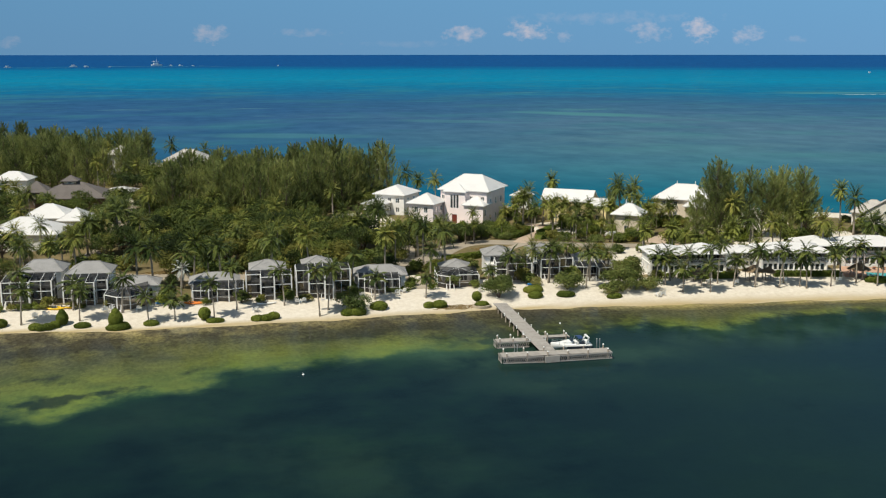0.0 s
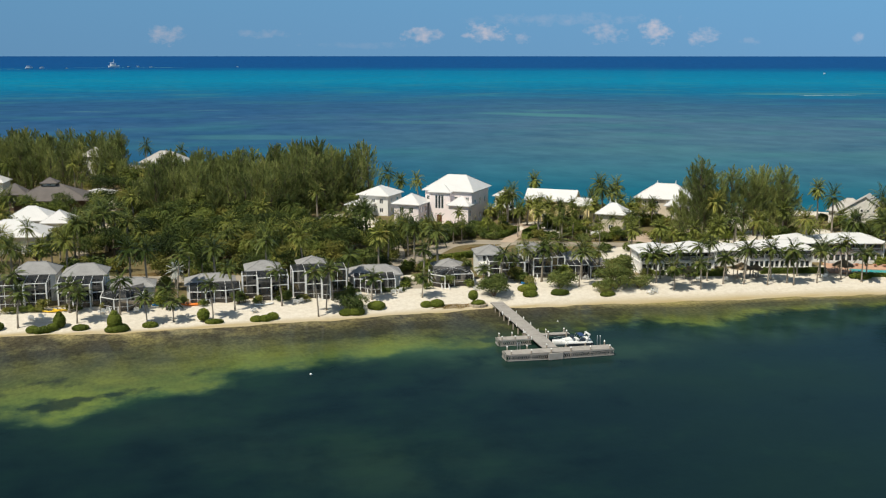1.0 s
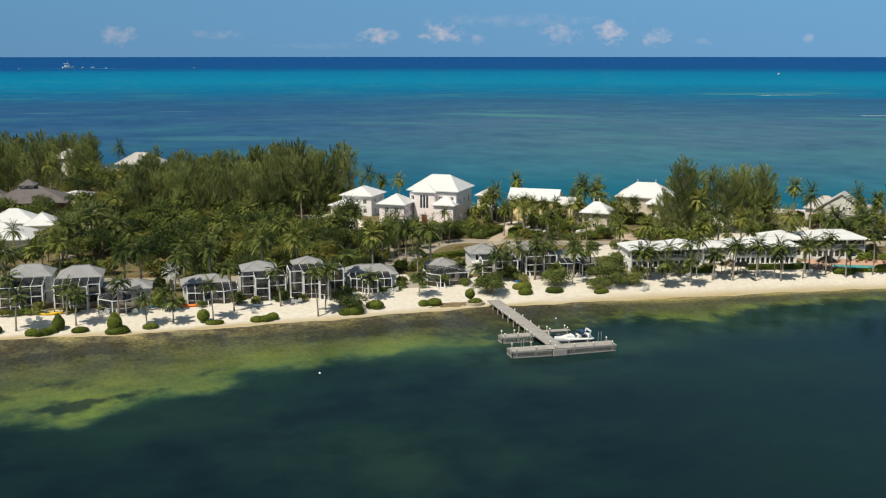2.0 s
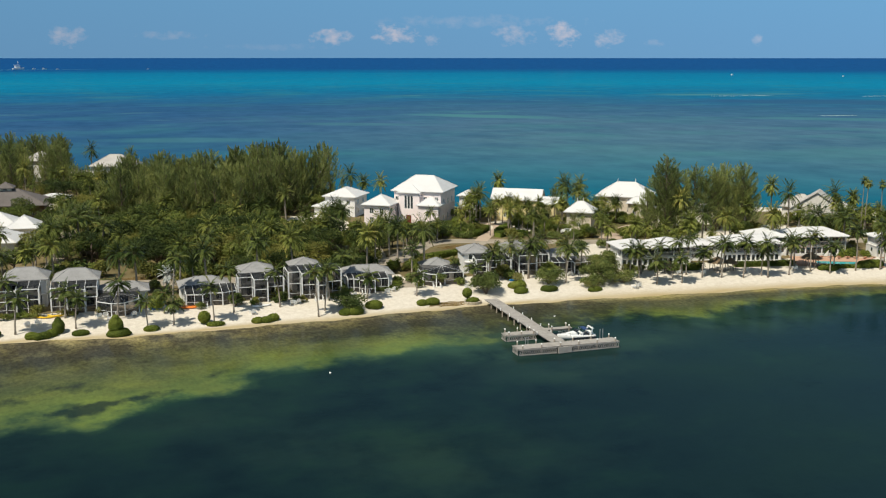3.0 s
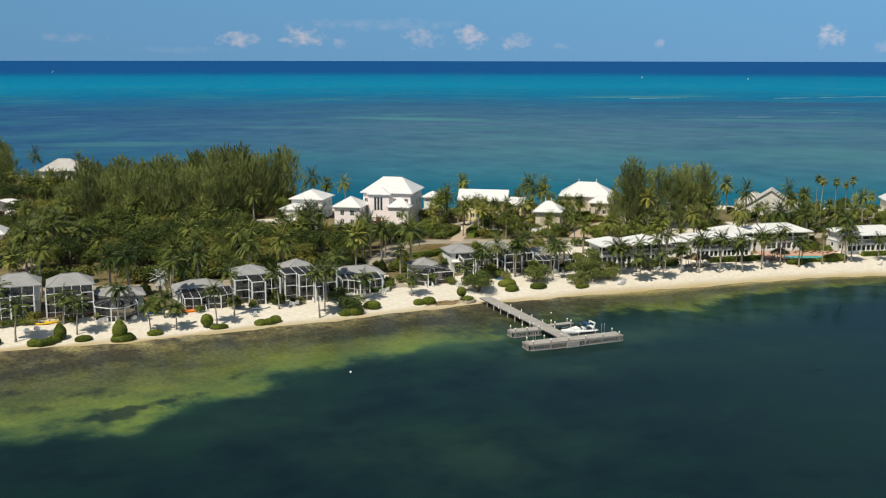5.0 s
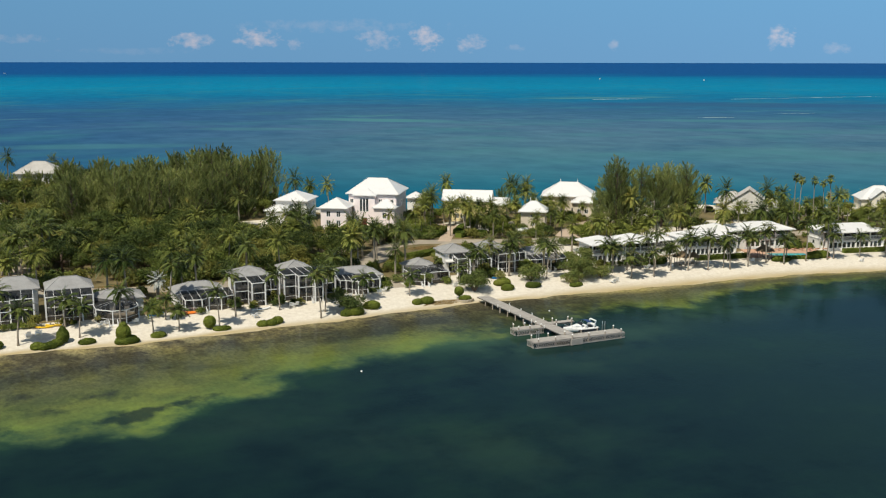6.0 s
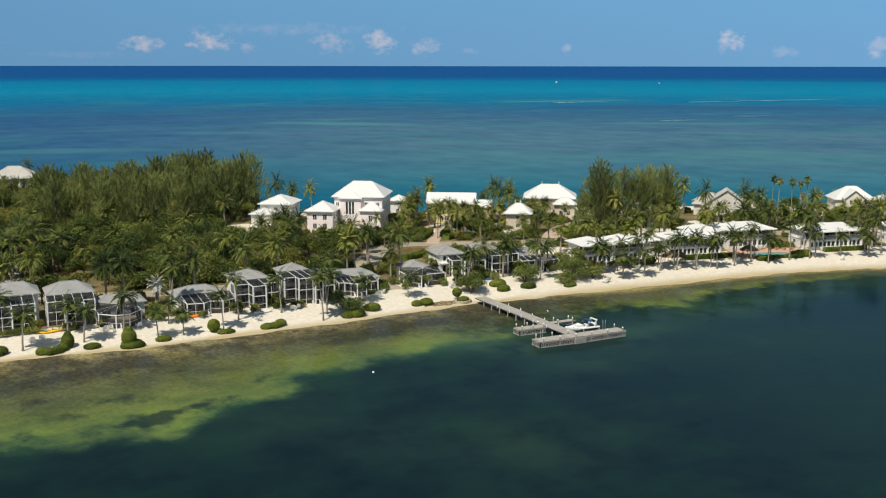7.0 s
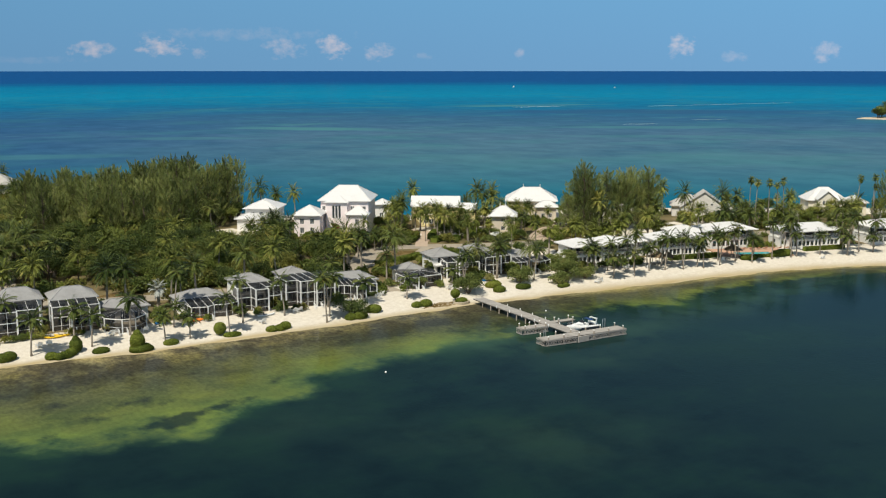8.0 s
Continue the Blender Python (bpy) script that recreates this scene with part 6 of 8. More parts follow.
# ---- motor boat ----
def motor_boat(m):
    ob = thing("motor_boat", m, "white cabin motor boat with blue bimini moored at a pier", "boat")
    secs = []           # x, half beam, keel z, chine z, sheer z
    for k in range(13):
        t = k / 12
        beam = 1.22 * min(1, 1.35 * (1 - t ** 2.6)) if t > 0.45 else 1.22
        secs.append((-3.4 + 6.9 * t, max(beam, 0.05), -0.35 + 0.75 * max(0, t - 0.55) ** 1.5, 0.02 + 0.3 * t * t, 0.62 + 0.42 * t * t))
    hull = Geo()
    for x, b, kz, cz, sz in secs:
        hull.v += [(x, 0, kz), (x, b * 0.8, cz), (x, b, sz), (x, b * 0.86, sz + 0.05), (x, 0, sz + 0.09), (x, -b * 0.86, sz + 0.05), (x, -b, sz), (x, -b * 0.8, cz)]
    for i in range(12):
        for j in range(8):
            a, c = i * 8 + j, i * 8 + (j + 1) % 8
            hull.f.append((a, c, c + 8, a + 8))
    hull.f += [tuple(range(7, -1, -1)), tuple(range(96, 104))]
    part("hull", hull, M_PLASTIC, ob, "white gelcoat hull", smooth=True)
    part("hull_stripe", Geo().beam((-3.35, -1.19, 0.26), (1.0, -1.19, 0.34), 0.06, 0.34).beam((-3.35, 1.19, 0.26), (1.0, 1.19, 0.34), 0.06, 0.34), M_DARKHULL, ob, "dark side stripe")
    part("cockpit", Geo().box(-3.0, -0.2, -0.85, 0.85, 0.6, 0.74), M_DARKHULL, ob, "dark cockpit sole")
    for x0, x1 in ((-3.0, -2.4), (-1.1, -0.5)):
        part("seat", Geo().box(x0, x1, -0.8, 0.8, 0.745, 1.12), M_PLASTIC, ob)
    cab = Geo().add([(-0.1, -0.9, 0.7), (2.3, -0.55, 0.9), (2.3, 0.55, 0.9), (-0.1, 0.9, 0.7), (0.1, -0.75, 1.25), (1.6, -0.4, 1.12), (1.6, 0.4, 1.12), (0.1, 0.75, 1.25)],
                    [(0, 3, 2, 1), (4, 5, 6, 7), (0, 1, 5, 4), (1, 2, 6, 5), (2, 3, 7, 6), (3, 0, 4, 7)])
    part("cabin", cab, M_PLASTIC, ob)
    part("windscreen", Geo().add([(0.25, -0.8, 1.1), (0.25, 0.8, 1.1), (-0.25, 0.72, 1.62), (-0.25, -0.72, 1.62), (0.28, -0.8, 1.1), (0.28, 0.8, 1.1), (-0.22, 0.72, 1.62), (-0.22, -0.72, 1.62)],
                                  [(0, 1, 2, 3), (7, 6, 5, 4), (0, 4, 5, 1), (1, 5, 6, 2), (2, 6, 7, 3), (3, 7, 4, 0)]), M_SMOKED, ob)
    arch = Geo()
    for s in (-1, 1):
        arch.beam((-2.3, s * 1.1, 0.6), (-2.8, s * 0.95, 1.8), 0.12, 0.24)
    arch.beam((-2.8, -1.02, 1.85), (-2.8, 1.02, 1.85), 0.34, 0.14)
    part("radar_arch", arch, M_PLASTIC, ob, "white radar arch")
    top = Geo()
    for i in range(7):
        y = -1.05 + 0.35 * i
        z = 1.7 + 0.16 * math.cos(y * 1.3)
        top.v += [(-1.9, y, z), (-1.0, y, z), (-1.0, y, z + 0.05), (-1.9, y, z + 0.05)]
    for i in range(6):
        for j in range(4):
            a, c = i * 4 + j, i * 4 + (j + 1) % 4
            top.f.append((a, c, c + 4, a + 4))
    top.f += [(3, 2, 1, 0), (24, 25, 26, 27)]
    part("bimini", top, M_BLUE, ob, "blue canvas bimini top")
    for s in (-1, 1):
        part("bimini_pole", Geo().tube([(-0.6, s * 0.95, 0.8), (-1.05, s * 0.98, 1.78)], [0.025, 0.025], 6).tube([(-0.6, s * 0.95, 0.8), (-1.7, s * 0.98, 1.78)], [0.025, 0.025], 6), M_METAL, ob)
    rail = Geo().tube([(0.9, -1.05, 1.15), (2.2, -0.8, 1.35), (3.35, 0, 1.5), (2.2, 0.8, 1.35), (0.9, 1.05, 1.15)], [0.025] * 5, 6)
    for x, y in ((1.4, 0.97), (2.2, 0.8), (1.4, -0.97), (2.2, -0.8), (3.2, 0.05)):
        rail.tube([(x, y, 0.7), (x, y, 1.35)], [0.02, 0.02], 5)
    part("bow_rail", rail, M_METAL, ob, "polished bow rail")
    return ob


motor_boat(pose(60.0, 158.4, 0.08, 0, 0, 176) @ Matrix.Scale(1.0, 4))

# ---- groves ----
def put_broad(x, y, r):
    cap = 0.5 if y > 258 and x > 34 else 0.72 if y > 238 and x > 44 else 1.25
    broad_trees.put(x, y, GZ, min(r.uniform(0.65, 1.25), cap * r.uniform(0.8, 1)), r.uniform(0, 360), r.choice((0, 1, 1, 2, 3)))


def put_low(x, y, r):
    k = r.random()
    if k < 0.3:
        casuarinas.put(x, y, GZ, r.uniform(0.42, 0.6), r.uniform(0, 360), r.choice((0, 1, 2, 3)))
    elif k < 0.5:
        garden_palms.put(x, y, GZ, r.uniform(1.0, 1.4), r.uniform(0, 360), r.choice((0, 2, 1)))
    else:
        broad_trees.put(x, y, GZ, r.uniform(0.8, 1.25), r.uniform(0, 360), r.choice((0, 1, 2, 3)))


def put_casu(x, y, r):
    top = min(1.0, 0.86 + 0.14 * max(0.0, x - 2) / 40) * (1.0 if y > 300 else 0.82)
    casuarinas.put(x, y, GZ, r.uniform(0.82, 1.12) * top, r.uniform(0, 360), r.choice((0, 1, 2, 3)))


def put_mixed(x, y, r):
    if r.random() < 0.3:
        garden_palms.put(x, y, GZ, r.uniform(0.9, 1.35), r.uniform(0, 360), r.choice((0, 0, 2, 1)))
    else:
        put_broad(x, y, r)


OPEN_WEST = [(47, 294, 6), (44, 299, 4), (51, 286, 3.5), (49.5, 290, 2.5), (-9, 230.5, 4), (-3, 227.5, 2.5), (38, 230, 3.5), (-14, 240, 4.5), (-6, 231, 3.5),
            (-18, 330, 5), (40, 212, 2), (48, 262, 4), (-42, 263, 5.5), (-36, 261, 6), (-33, 282, 6), (-27, 284, 4), (-21, 348, 7), (-28, 352, 5),
            (-35, 325, 6.5), (-26, 328, 5), (-44, 292, 5), (-34, 292, 5)]
OPEN_EAST = [(113, 238, 4), (109, 231, 3), (125, 252, 3.5), (102, 223, 4), (98, 214, 4), (105, 230, 3), (84, 252, 3), (89, 258, 3), (93.4, 266, 3),
            (70, 238, 6.5), (61, 231, 4), (76, 242, 5), (66, 229, 5), (72, 226, 4), (62, 224, 3), (106, 245, 3), (140, 229, 4.5), (146, 235, 4), (133, 227, 3.5),
            (156, 226, 4), (76, 270, 3), (72, 273, 3), (66, 277, 2.5), (160, 262, 9), (172, 276, 9), (150, 250, 7), (131, 248, 8), (92, 255, 3), (119, 247, 4),
            (121, 252, 4), (116, 243, 3.5)]
for x, y, r in OPEN_WEST + OPEN_EAST:
    KEEP_CLEAR.append((x, y, r))
MID_GROVE = [(-12, 229), (30, 228), (45, 231), (58, 240), (66, 250), (60, 262), (48, 250), (44, 275), (36, 290), (0, 294), (-16, 282), (-18, 240)]
scatter(MID_GROVE, 5.4, put_broad, 51)
scatter([(0, 213), (36, 213), (38, 219), (0, 219)], 6.0, put_mixed, 52)
scatter([(22, 214), (42, 215), (44, 224), (40, 229), (22, 226)], 4.6, lambda x, y, r: broad_trees.put(x, y, GZ, r.uniform(0.55, 0.85), r.uniform(0, 360), r.choice((0, 1, 2, 3))), 75, 3.0, 0)
scatter([(-80, 222), (-16, 222), (-16, 235), (-20, 330), (-90, 340)], 7.6, put_mixed, 53)
CASU_GROVE = [(-6, 296), (8, 290), (30, 288), (46, 306), (60, 322), (66, 333), (50, 350), (0, 350)]
scatter(CASU_GROVE, 6.4, put_casu, 54)
FAR_CASU = [(-110, 385), (-40, 380), (-14, 398), (-18, 425), (-10, 470), (-110, 520)]
scatter([(-16, 286), (2, 290), (12, 354), (8, 390), (-12, 388), (-16, 330)], 6.0, put_low, 66)
scatter(MID_GROVE, 15.0, lambda x, y, r: garden_palms.put(x, y, GZ, r.uniform(0.95, 1.35), r.uniform(0, 360), r.choice((0, 0, 2, 1))), 67)
scatter(FAR_CASU, 8.5, lambda x, y, r: casuarinas.put(x, y, GZ, r.uniform(0.7, 0.95), r.uniform(0, 360), r.choice((0, 1, 2, 3))), 55)
scatter([(-16, 334), (10, 362), (30, 366), (20, 420), (-12, 405), (-30, 370)], 7.5, put_mixed, 56)
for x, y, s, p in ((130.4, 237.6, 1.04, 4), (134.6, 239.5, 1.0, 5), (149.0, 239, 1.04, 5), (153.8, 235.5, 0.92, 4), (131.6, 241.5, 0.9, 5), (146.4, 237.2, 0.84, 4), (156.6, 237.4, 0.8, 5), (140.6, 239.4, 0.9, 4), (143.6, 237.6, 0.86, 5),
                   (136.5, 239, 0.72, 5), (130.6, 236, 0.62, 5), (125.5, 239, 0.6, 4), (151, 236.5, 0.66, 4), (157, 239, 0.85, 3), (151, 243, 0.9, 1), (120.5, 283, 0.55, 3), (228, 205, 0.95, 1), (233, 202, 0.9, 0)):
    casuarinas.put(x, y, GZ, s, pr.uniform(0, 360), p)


def put_shrub(x, y, r):
    shrubs.put(x, y, GZ, r.uniform(0.7, 1.5), r.uniform(0, 360), r.choice((0, 1, 1, 2, 3)))


def put_lush(x, y, r):
    k = r.random()
    if k < 0.25:
        garden_palms.put(x, y, GZ, r.uniform(0.55, 0.9), r.uniform(0, 360), r.choice((1, 1, 3, 0)))
    elif k < 0.5:
        broad_trees.put(x, y, GZ, r.uniform(0.35, 0.55), r.uniform(0, 360), r.choice((2, 3, 3)))
    else:
        put_shrub(x, y, r)


def put_garden(x, y, r):
    k = r.random()
    if k < 0.26:
        garden_palms.put(x, y, GZ, r.uniform(0.75, 1.2), r.uniform(0, 360), r.choice((0, 1, 1, 3)))
    elif k < 0.58:
        broad_trees.put(x, y, GZ, r.uniform(0.4, 0.78), r.uniform(0, 360), r.choice((2, 3, 3)))
    else:
        put_shrub(x, y, r)


scatter([(66, 250), (78, 247), (104, 241), (112, 243), (106, 262), (94, 272), (88, 266), (72, 268)], 3.8, put_lush, 57, 4.5, 0)
scatter([(96, 212), (122, 210), (150, 209), (176, 198), (188, 212), (165, 226), (148, 236), (120, 224), (98, 224)], 5.2, put_garden, 58, 4.5, 0)
scatter([(112, 262), (125, 256), (152, 262), (136, 266), (122, 272)], 2.8, put_shrub, 59, 4, 0)
scatter([(168, 205), (215, 190), (238, 200), (214, 215), (192, 236), (172, 232)], 4.0, put_garden, 60, 4.5, 0)
scatter([(86, 302), (105, 292), (122, 288), (142, 288), (166, 282), (158, 276), (132, 284), (112, 278), (94, 290)], 4.0, put_shrub, 61, 4, 0)
scatter([(48, 214), (62, 228), (80, 235), (98, 230), (96, 216), (62, 215)], 5.5, put_shrub, 62, 5.5, 0)
scatter([(-40, 221), (0, 214), (46, 214), (46, 221), (0, 219)], 4.6, put_shrub, 63, 4.0, 0)
scatter([(172, 240), (185, 233), (205, 238), (198, 250), (180, 258)], 4.5, put_shrub, 64, 4.0, 0)
scatter([(196, 236), (224, 212), (240, 212), (236, 238), (205, 256)], 6.0, put_garden, 65, 4.0, 0)
scatter([(98, 226), (122, 226), (146, 238), (140, 252), (124, 254), (112, 256), (102, 236)], 3.2, put_shrub, 68, 3.5, 0)
scatter([(64, 252), (70, 246), (84, 246), (92, 262), (80, 268)], 4.2, put_shrub, 69, 3.5, 0)


scatter([(43, 214), (58, 216), (62, 222), (54, 226), (46, 222)], 3.4, lambda x, y, r: shrubs.put(x, y, GZ, r.uniform(0.7, 1.2), r.uniform(0, 360), r.choice((0, 1, 2))), 81, 3.0, 0)
scatter([(97, 234), (108, 236), (111, 246), (104, 247)], 3.2, put_lush, 77, 3.5, 0)
scatter([(150, 194), (157, 190), (160, 196), (154, 200)], 2.6, put_shrub, 78, 3.0, -3)
scatter([(60, 274), (66, 268), (80, 266), (84, 270), (74, 269.5), (64, 275)], 2.6, put_shrub, 80, 3.0, -2)
scatter([(94, 262), (102, 256), (110, 260), (112, 266), (100, 272), (93, 274)], 3.0, put_lush, 71, 3.0, 0)
scatter([(120, 258), (132, 252), (148, 262), (140, 264), (126, 268)], 3.6, put_lush, 72, 3.0, 0)
scatter([(86, 280), (92, 274), (100, 288), (96, 294), (88, 292)], 3.2, put_lush, 73, 3.0, 0)
scatter([(54, 284), (60, 276), (72, 267), (68, 261), (55, 272)], 3.2, lambda x, y, r: shrubs.put(x, y, GZ, r.uniform(0.6, 1.2), r.uniform(0, 360), r.choice((0, 1, 2))), 76, 3.0, 0)
scatter([(172, 234), (196, 228), (212, 216), (214, 224), (196, 236), (178, 242)], 4.4, put_lush, 74, 3.0, 0)
for k in range(34):           # undergrowth along the grove's near edge
    x = -24 + 2.1 * k + pr.uniform(-0.6, 0.6)
    if not -13 < x < -7:
        shrubs.put(x, 230.6 + 1.4 * math.sin(0.7 * k) + (6 if x < -13 else 0) + pr.uniform(-0.8, 0.8), GZ, pr.uniform(1.4, 2.2), pr.uniform(0, 360), (0, 2, 0, 3)[k % 4])
for k in range(9, 30):           # bushes that close the grove towards the cottages
    x = -13 + 1.55 * k + pr.uniform(-0.6, 0.6)
    shrubs.put(x, 226.5 + 2.2 * math.sin(0.5 * k) + pr.uniform(-0.8, 0.8), GZ, pr.uniform(1.3, 2.1), pr.uniform(0, 360), (0, 2, 0, 3)[k % 4])
for k in range(12):
    casuarinas.put(-14 + 2.6 * k + pr.uniform(-1, 1), 384 + pr.uniform(-5, 4), GZ, pr.uniform(0.48, 0.62), pr.uniform(0, 360), k % 4)

for x, y, k, p in ((45.5, 318, 1.0, 3), (41, 315, 0.9, 1), (50, 317, 0.85, 0), (54.5, 316, 0.8, 3), (36, 309, 0.9, 3), (48, 312, 0.7, 1), (57, 320, 0.8, 1), (61, 326, 0.8, 0), (43, 308, 0.8, 3),
                   (66, 252, 0.62, 0), (69.5, 250.5, 0.6, 1), (63.5, 253.5, 0.7, 0), (60.5, 248.5, 0.75, 1), (67, 256, 0.6, 0), (72.5, 254, 0.5, 1)):
    broad_trees.put(x, y, GZ, k, pr.uniform(0, 360), p)
DARK_PALMS_EAST = [(62.8, 201.6, 5.4), (66.6, 204.6, 4.6), (71.6, 200.8, 6.6), (80.2, 200.0, 6.8), (85.8, 203.0, 5.2), (69.6, 206.2, 6.4), (78.0, 207.4, 6.8),
            (176, 182, 7.5), (181, 178, 7.0), (173, 186, 6.5), (152, 204.5, 8.6), (157, 200, 8.2), (161, 206, 8.0), (155.4, 207.4, 7.6), (63.4, 250, 4.4),
            (66.4, 247.4, 4.2), (70.2, 252.4, 4.0), (110.4, 247.4, 4.6), (114.2, 246.4, 5.2), (117.4, 248.6, 4.6)]
DARK_PALMS_WEST = [(48.6, 211.5, 6.0), (44.6, 268.4, 6.4), (46.6, 266.2, 7.0), (48.4, 268.6, 6.6), (46.2, 271.4, 6.2), (45.2, 264.4, 5.4), (48.8, 264.6, 5.6),
            (47.4, 268.8, 7.4), (-20, 266, 8.4), (-17.5, 262, 9.2), (-21, 257, 8.0), (-15.5, 269, 8.6), (-12.5, 258, 7.6), (-18.6, 271, 8.8), (-24.5, 256, 7.4)]
for x, y, h in DARK_PALMS_EAST + DARK_PALMS_WEST:
    garden_palms.put(x, y, GZ, h / 6.0, pr.uniform(0, 360), 2)

# ---- clipped hedges, sea grapes and topiary on the beach ----
def at_ground(x, y):
    return float(ground_height(np.array([float(x)]), np.array([float(y)]))[0])


def clipped(name, label, category, x, y, lobes, mat=L_HEDGE, leaf=0.075, density=260, group=""):
    """A shorn bush: leaves packed on a smooth outline round a twiggy core."""
    ob = thing(name, pose(x, y, at_ground(x, y)), label, category, group)
    core = Geo()
    for lx, ly, lz, rx, ry, rz in lobes:
        rings, n = 6, 10
        k = len(core.v)
        for i in range(rings + 1):
            a = -math.pi / 2 + math.pi * i / rings
            for j in range(n):
                w = 2 * math.pi * j / n
                core.v.append((lx + 0.86 * rx * math.cos(a) * math.cos(w), ly + 0.86 * ry * math.cos(a) * math.sin(w), lz + 0.86 * rz * math.sin(a)))
        for i in range(rings):
            for j in range(n):
                core.f.append((k + i * n + j, k + i * n + (j + 1) % n, k + (i + 1) * n + (j + 1) % n, k + (i + 1) * n + j))
    part("core", core, L_DARKHEDGE, ob, "dark twiggy heart")
    area = sum(4 * math.pi * ((rx * ry + ry * rz + rx * rz) / 3) for *_, rx, ry, rz in lobes)
    me = smooth_leaves("leaves", lobes, int(area * density), leaf, mat, int(abs(x * 7 + y)))
    tagged(part("foliage", me, mat, ob), kind="stuff")
    return ob


def smooth_leaves(name, lobes, count, size, mat, seed):
    r = np.random.default_rng(seed)
    area = np.array([l[3] * l[4] + l[4] * l[5] + l[3] * l[5] for l in lobes])
    L = np.array(lobes)[r.choice(len(lobes), count, p=area / area.sum())]
    d = unit(r.normal(size=(count, 3)))
    p = L[:, :3] + d * L[:, 3:] * (0.93 + 0.12 * r.random(count))[:, None]
    nrm = unit(d + r.normal(size=(count, 3)) * 0.5)
    u = unit(np.cross(nrm, r.normal(size=(count, 3))))
    s = size * r.uniform(0.7, 1.4, count)[:, None]
    return quad_mesh(name, p, u * s, np.cross(nrm, u) * s, mat)


def low_hedge(x, y, *lobes):
    clipped("clipped_hedge", "low clipped bright-green hedge on pale sand", "hedge", x, y, lobes, group="beach hedges")


def ball_topiary(x, y, z, r, tall=1.0):
    ob = clipped("topiary", "clipped green topiary on a short stem" if tall == 1 else "tall teardrop clipped topiary on the beach", "topiary", x, y,
                 [(0, 0, z, r, r, r * tall)] + ([(0, 0, z + r * tall * 0.55, r * 0.62, r * 0.62, r * tall * 0.75)] if tall > 1 else []), L_HEDGE, group="topiary")
    part("stem", Geo().tube([(0, 0, -0.2), (0.04, 0, z)], [0.1, 0.07], 7), M_BARK_DARK, ob)


low_hedge(-36.0, 195.2, (0, 0, 0.5, 1.6, 1.1, 0.8), (1.0, 0.4, 0.6, 1.2, 1.0, 0.8))
low_hedge(-27.4, 192.3, (-1.4, 0.3, 0.45, 1.1, 0.9, 0.75), (-0.3, -0.3, 0.4, 1.0, 0.8, 0.65), (0.8, -0.1, 0.45, 1.1, 0.8, 0.7), (1.9, 0.8, 0.5, 1.0, 0.9, 0.75))
ball_topiary(-24.3, 194.2, 1.2, 1.05, 1.25)
low_hedge(-20.7, 192.0, (0, 0, 0.3, 1.45, 0.9, 0.6))
low_hedge(-14.4, 189.6, (0, -0.2, 0.3, 2.1, 1.2, 0.7), (-0.9, 0.7, 0.35, 0.9, 0.8, 0.7), (1.0, 0.6, 0.35, 0.9, 0.8, 0.7))
ball_topiary(-14.8, 190.3, 1.5, 1.25, 1.25)
low_hedge(-8.7, 190.6, (0, 0, 0.3, 1.35, 0.9, 0.6))
ball_topiary(0.8, 191.2, 1.25, 1.1)
low_hedge(2.7, 189.8, (0, 0, 0.25, 1.6, 0.8, 0.5), (-0.9, 0.2, 0.25, 0.8, 0.6, 0.45))
low_hedge(11.9, 189.4, (-1.6, -0.2, 0.4, 1.2, 0.8, 0.65), (0, -0.3, 0.45, 1.2, 0.8, 0.65), (1.4, 0.4, 0.55, 1.1, 0.9, 0.75))
low_hedge(33.6, 191.4, (0, 0, 0.55, 1.6, 1.3, 0.9), (-0.8, 0.1, 0.5, 1.0, 1.0, 0.8))
low_hedge(44.4, 190.2, (0.9, 0, 0.5, 1.4, 1.1, 0.8), (-1.2, 0.2, 0.4, 1.1, 0.9, 0.65))
ball_topiary(52.8, 190.3, 1.7, 0.95)
low_hedge(53.4, 188.9, (0, 0, 0.55, 1.35, 0.9, 0.6))
low_hedge(65.8, 194.4, (0, 0, 0.4, 2.0, 1.3, 0.8), (1.0, 0.6, 0.4, 1.2, 1.0, 0.8))
low_hedge(65.3, 191.4, (0, 0, 0.45, 1.5, 1.0, 0.75))
low_hedge(71.6, 191.0, (0, 0, 0.35, 1.9, 1.0, 0.65), (-0.6, 0.5, 0.4, 1.0, 0.8, 0.6))
low_hedge(81.0, 188.4, (0, 0, 0.3, 1.6, 0.9, 0.6))
low_hedge(149.4, 183.2, (0, 0, 0.7, 2.6, 1.3, 1.0), (1.6, -0.4, 0.7, 1.7, 1.2, 0.95), (-1.6, 0.5, 0.6, 1.3, 1.1, 0.9))
low_hedge(139.6, 184.4, (0, 0, 0.5, 1.8, 1.0, 0.75), (-1.8, 0.9, 0.5, 1.3, 0.9, 0.7))
# stone ring under the topiary beside the pier
planter = thing("stone_planter", pose(53.4, 188.9, at_ground(53.4, 188.9)), "ring of pale coral stones round a hedge", "planter")
for k in range(16):
    a, b = 2 * math.pi * k / 16, 2 * math.pi * (k + 0.94) / 16
    p0, p1 = (1.75 * math.cos(a), 1.35 * math.sin(a), 0.2), (1.75 * math.cos(b), 1.35 * math.sin(b), 0.2)
    part("stone", Geo().beam(p0, p1, 0.3, 0.5 + 0.08 * math.sin(k * 2.1)), M_STONE, planter)


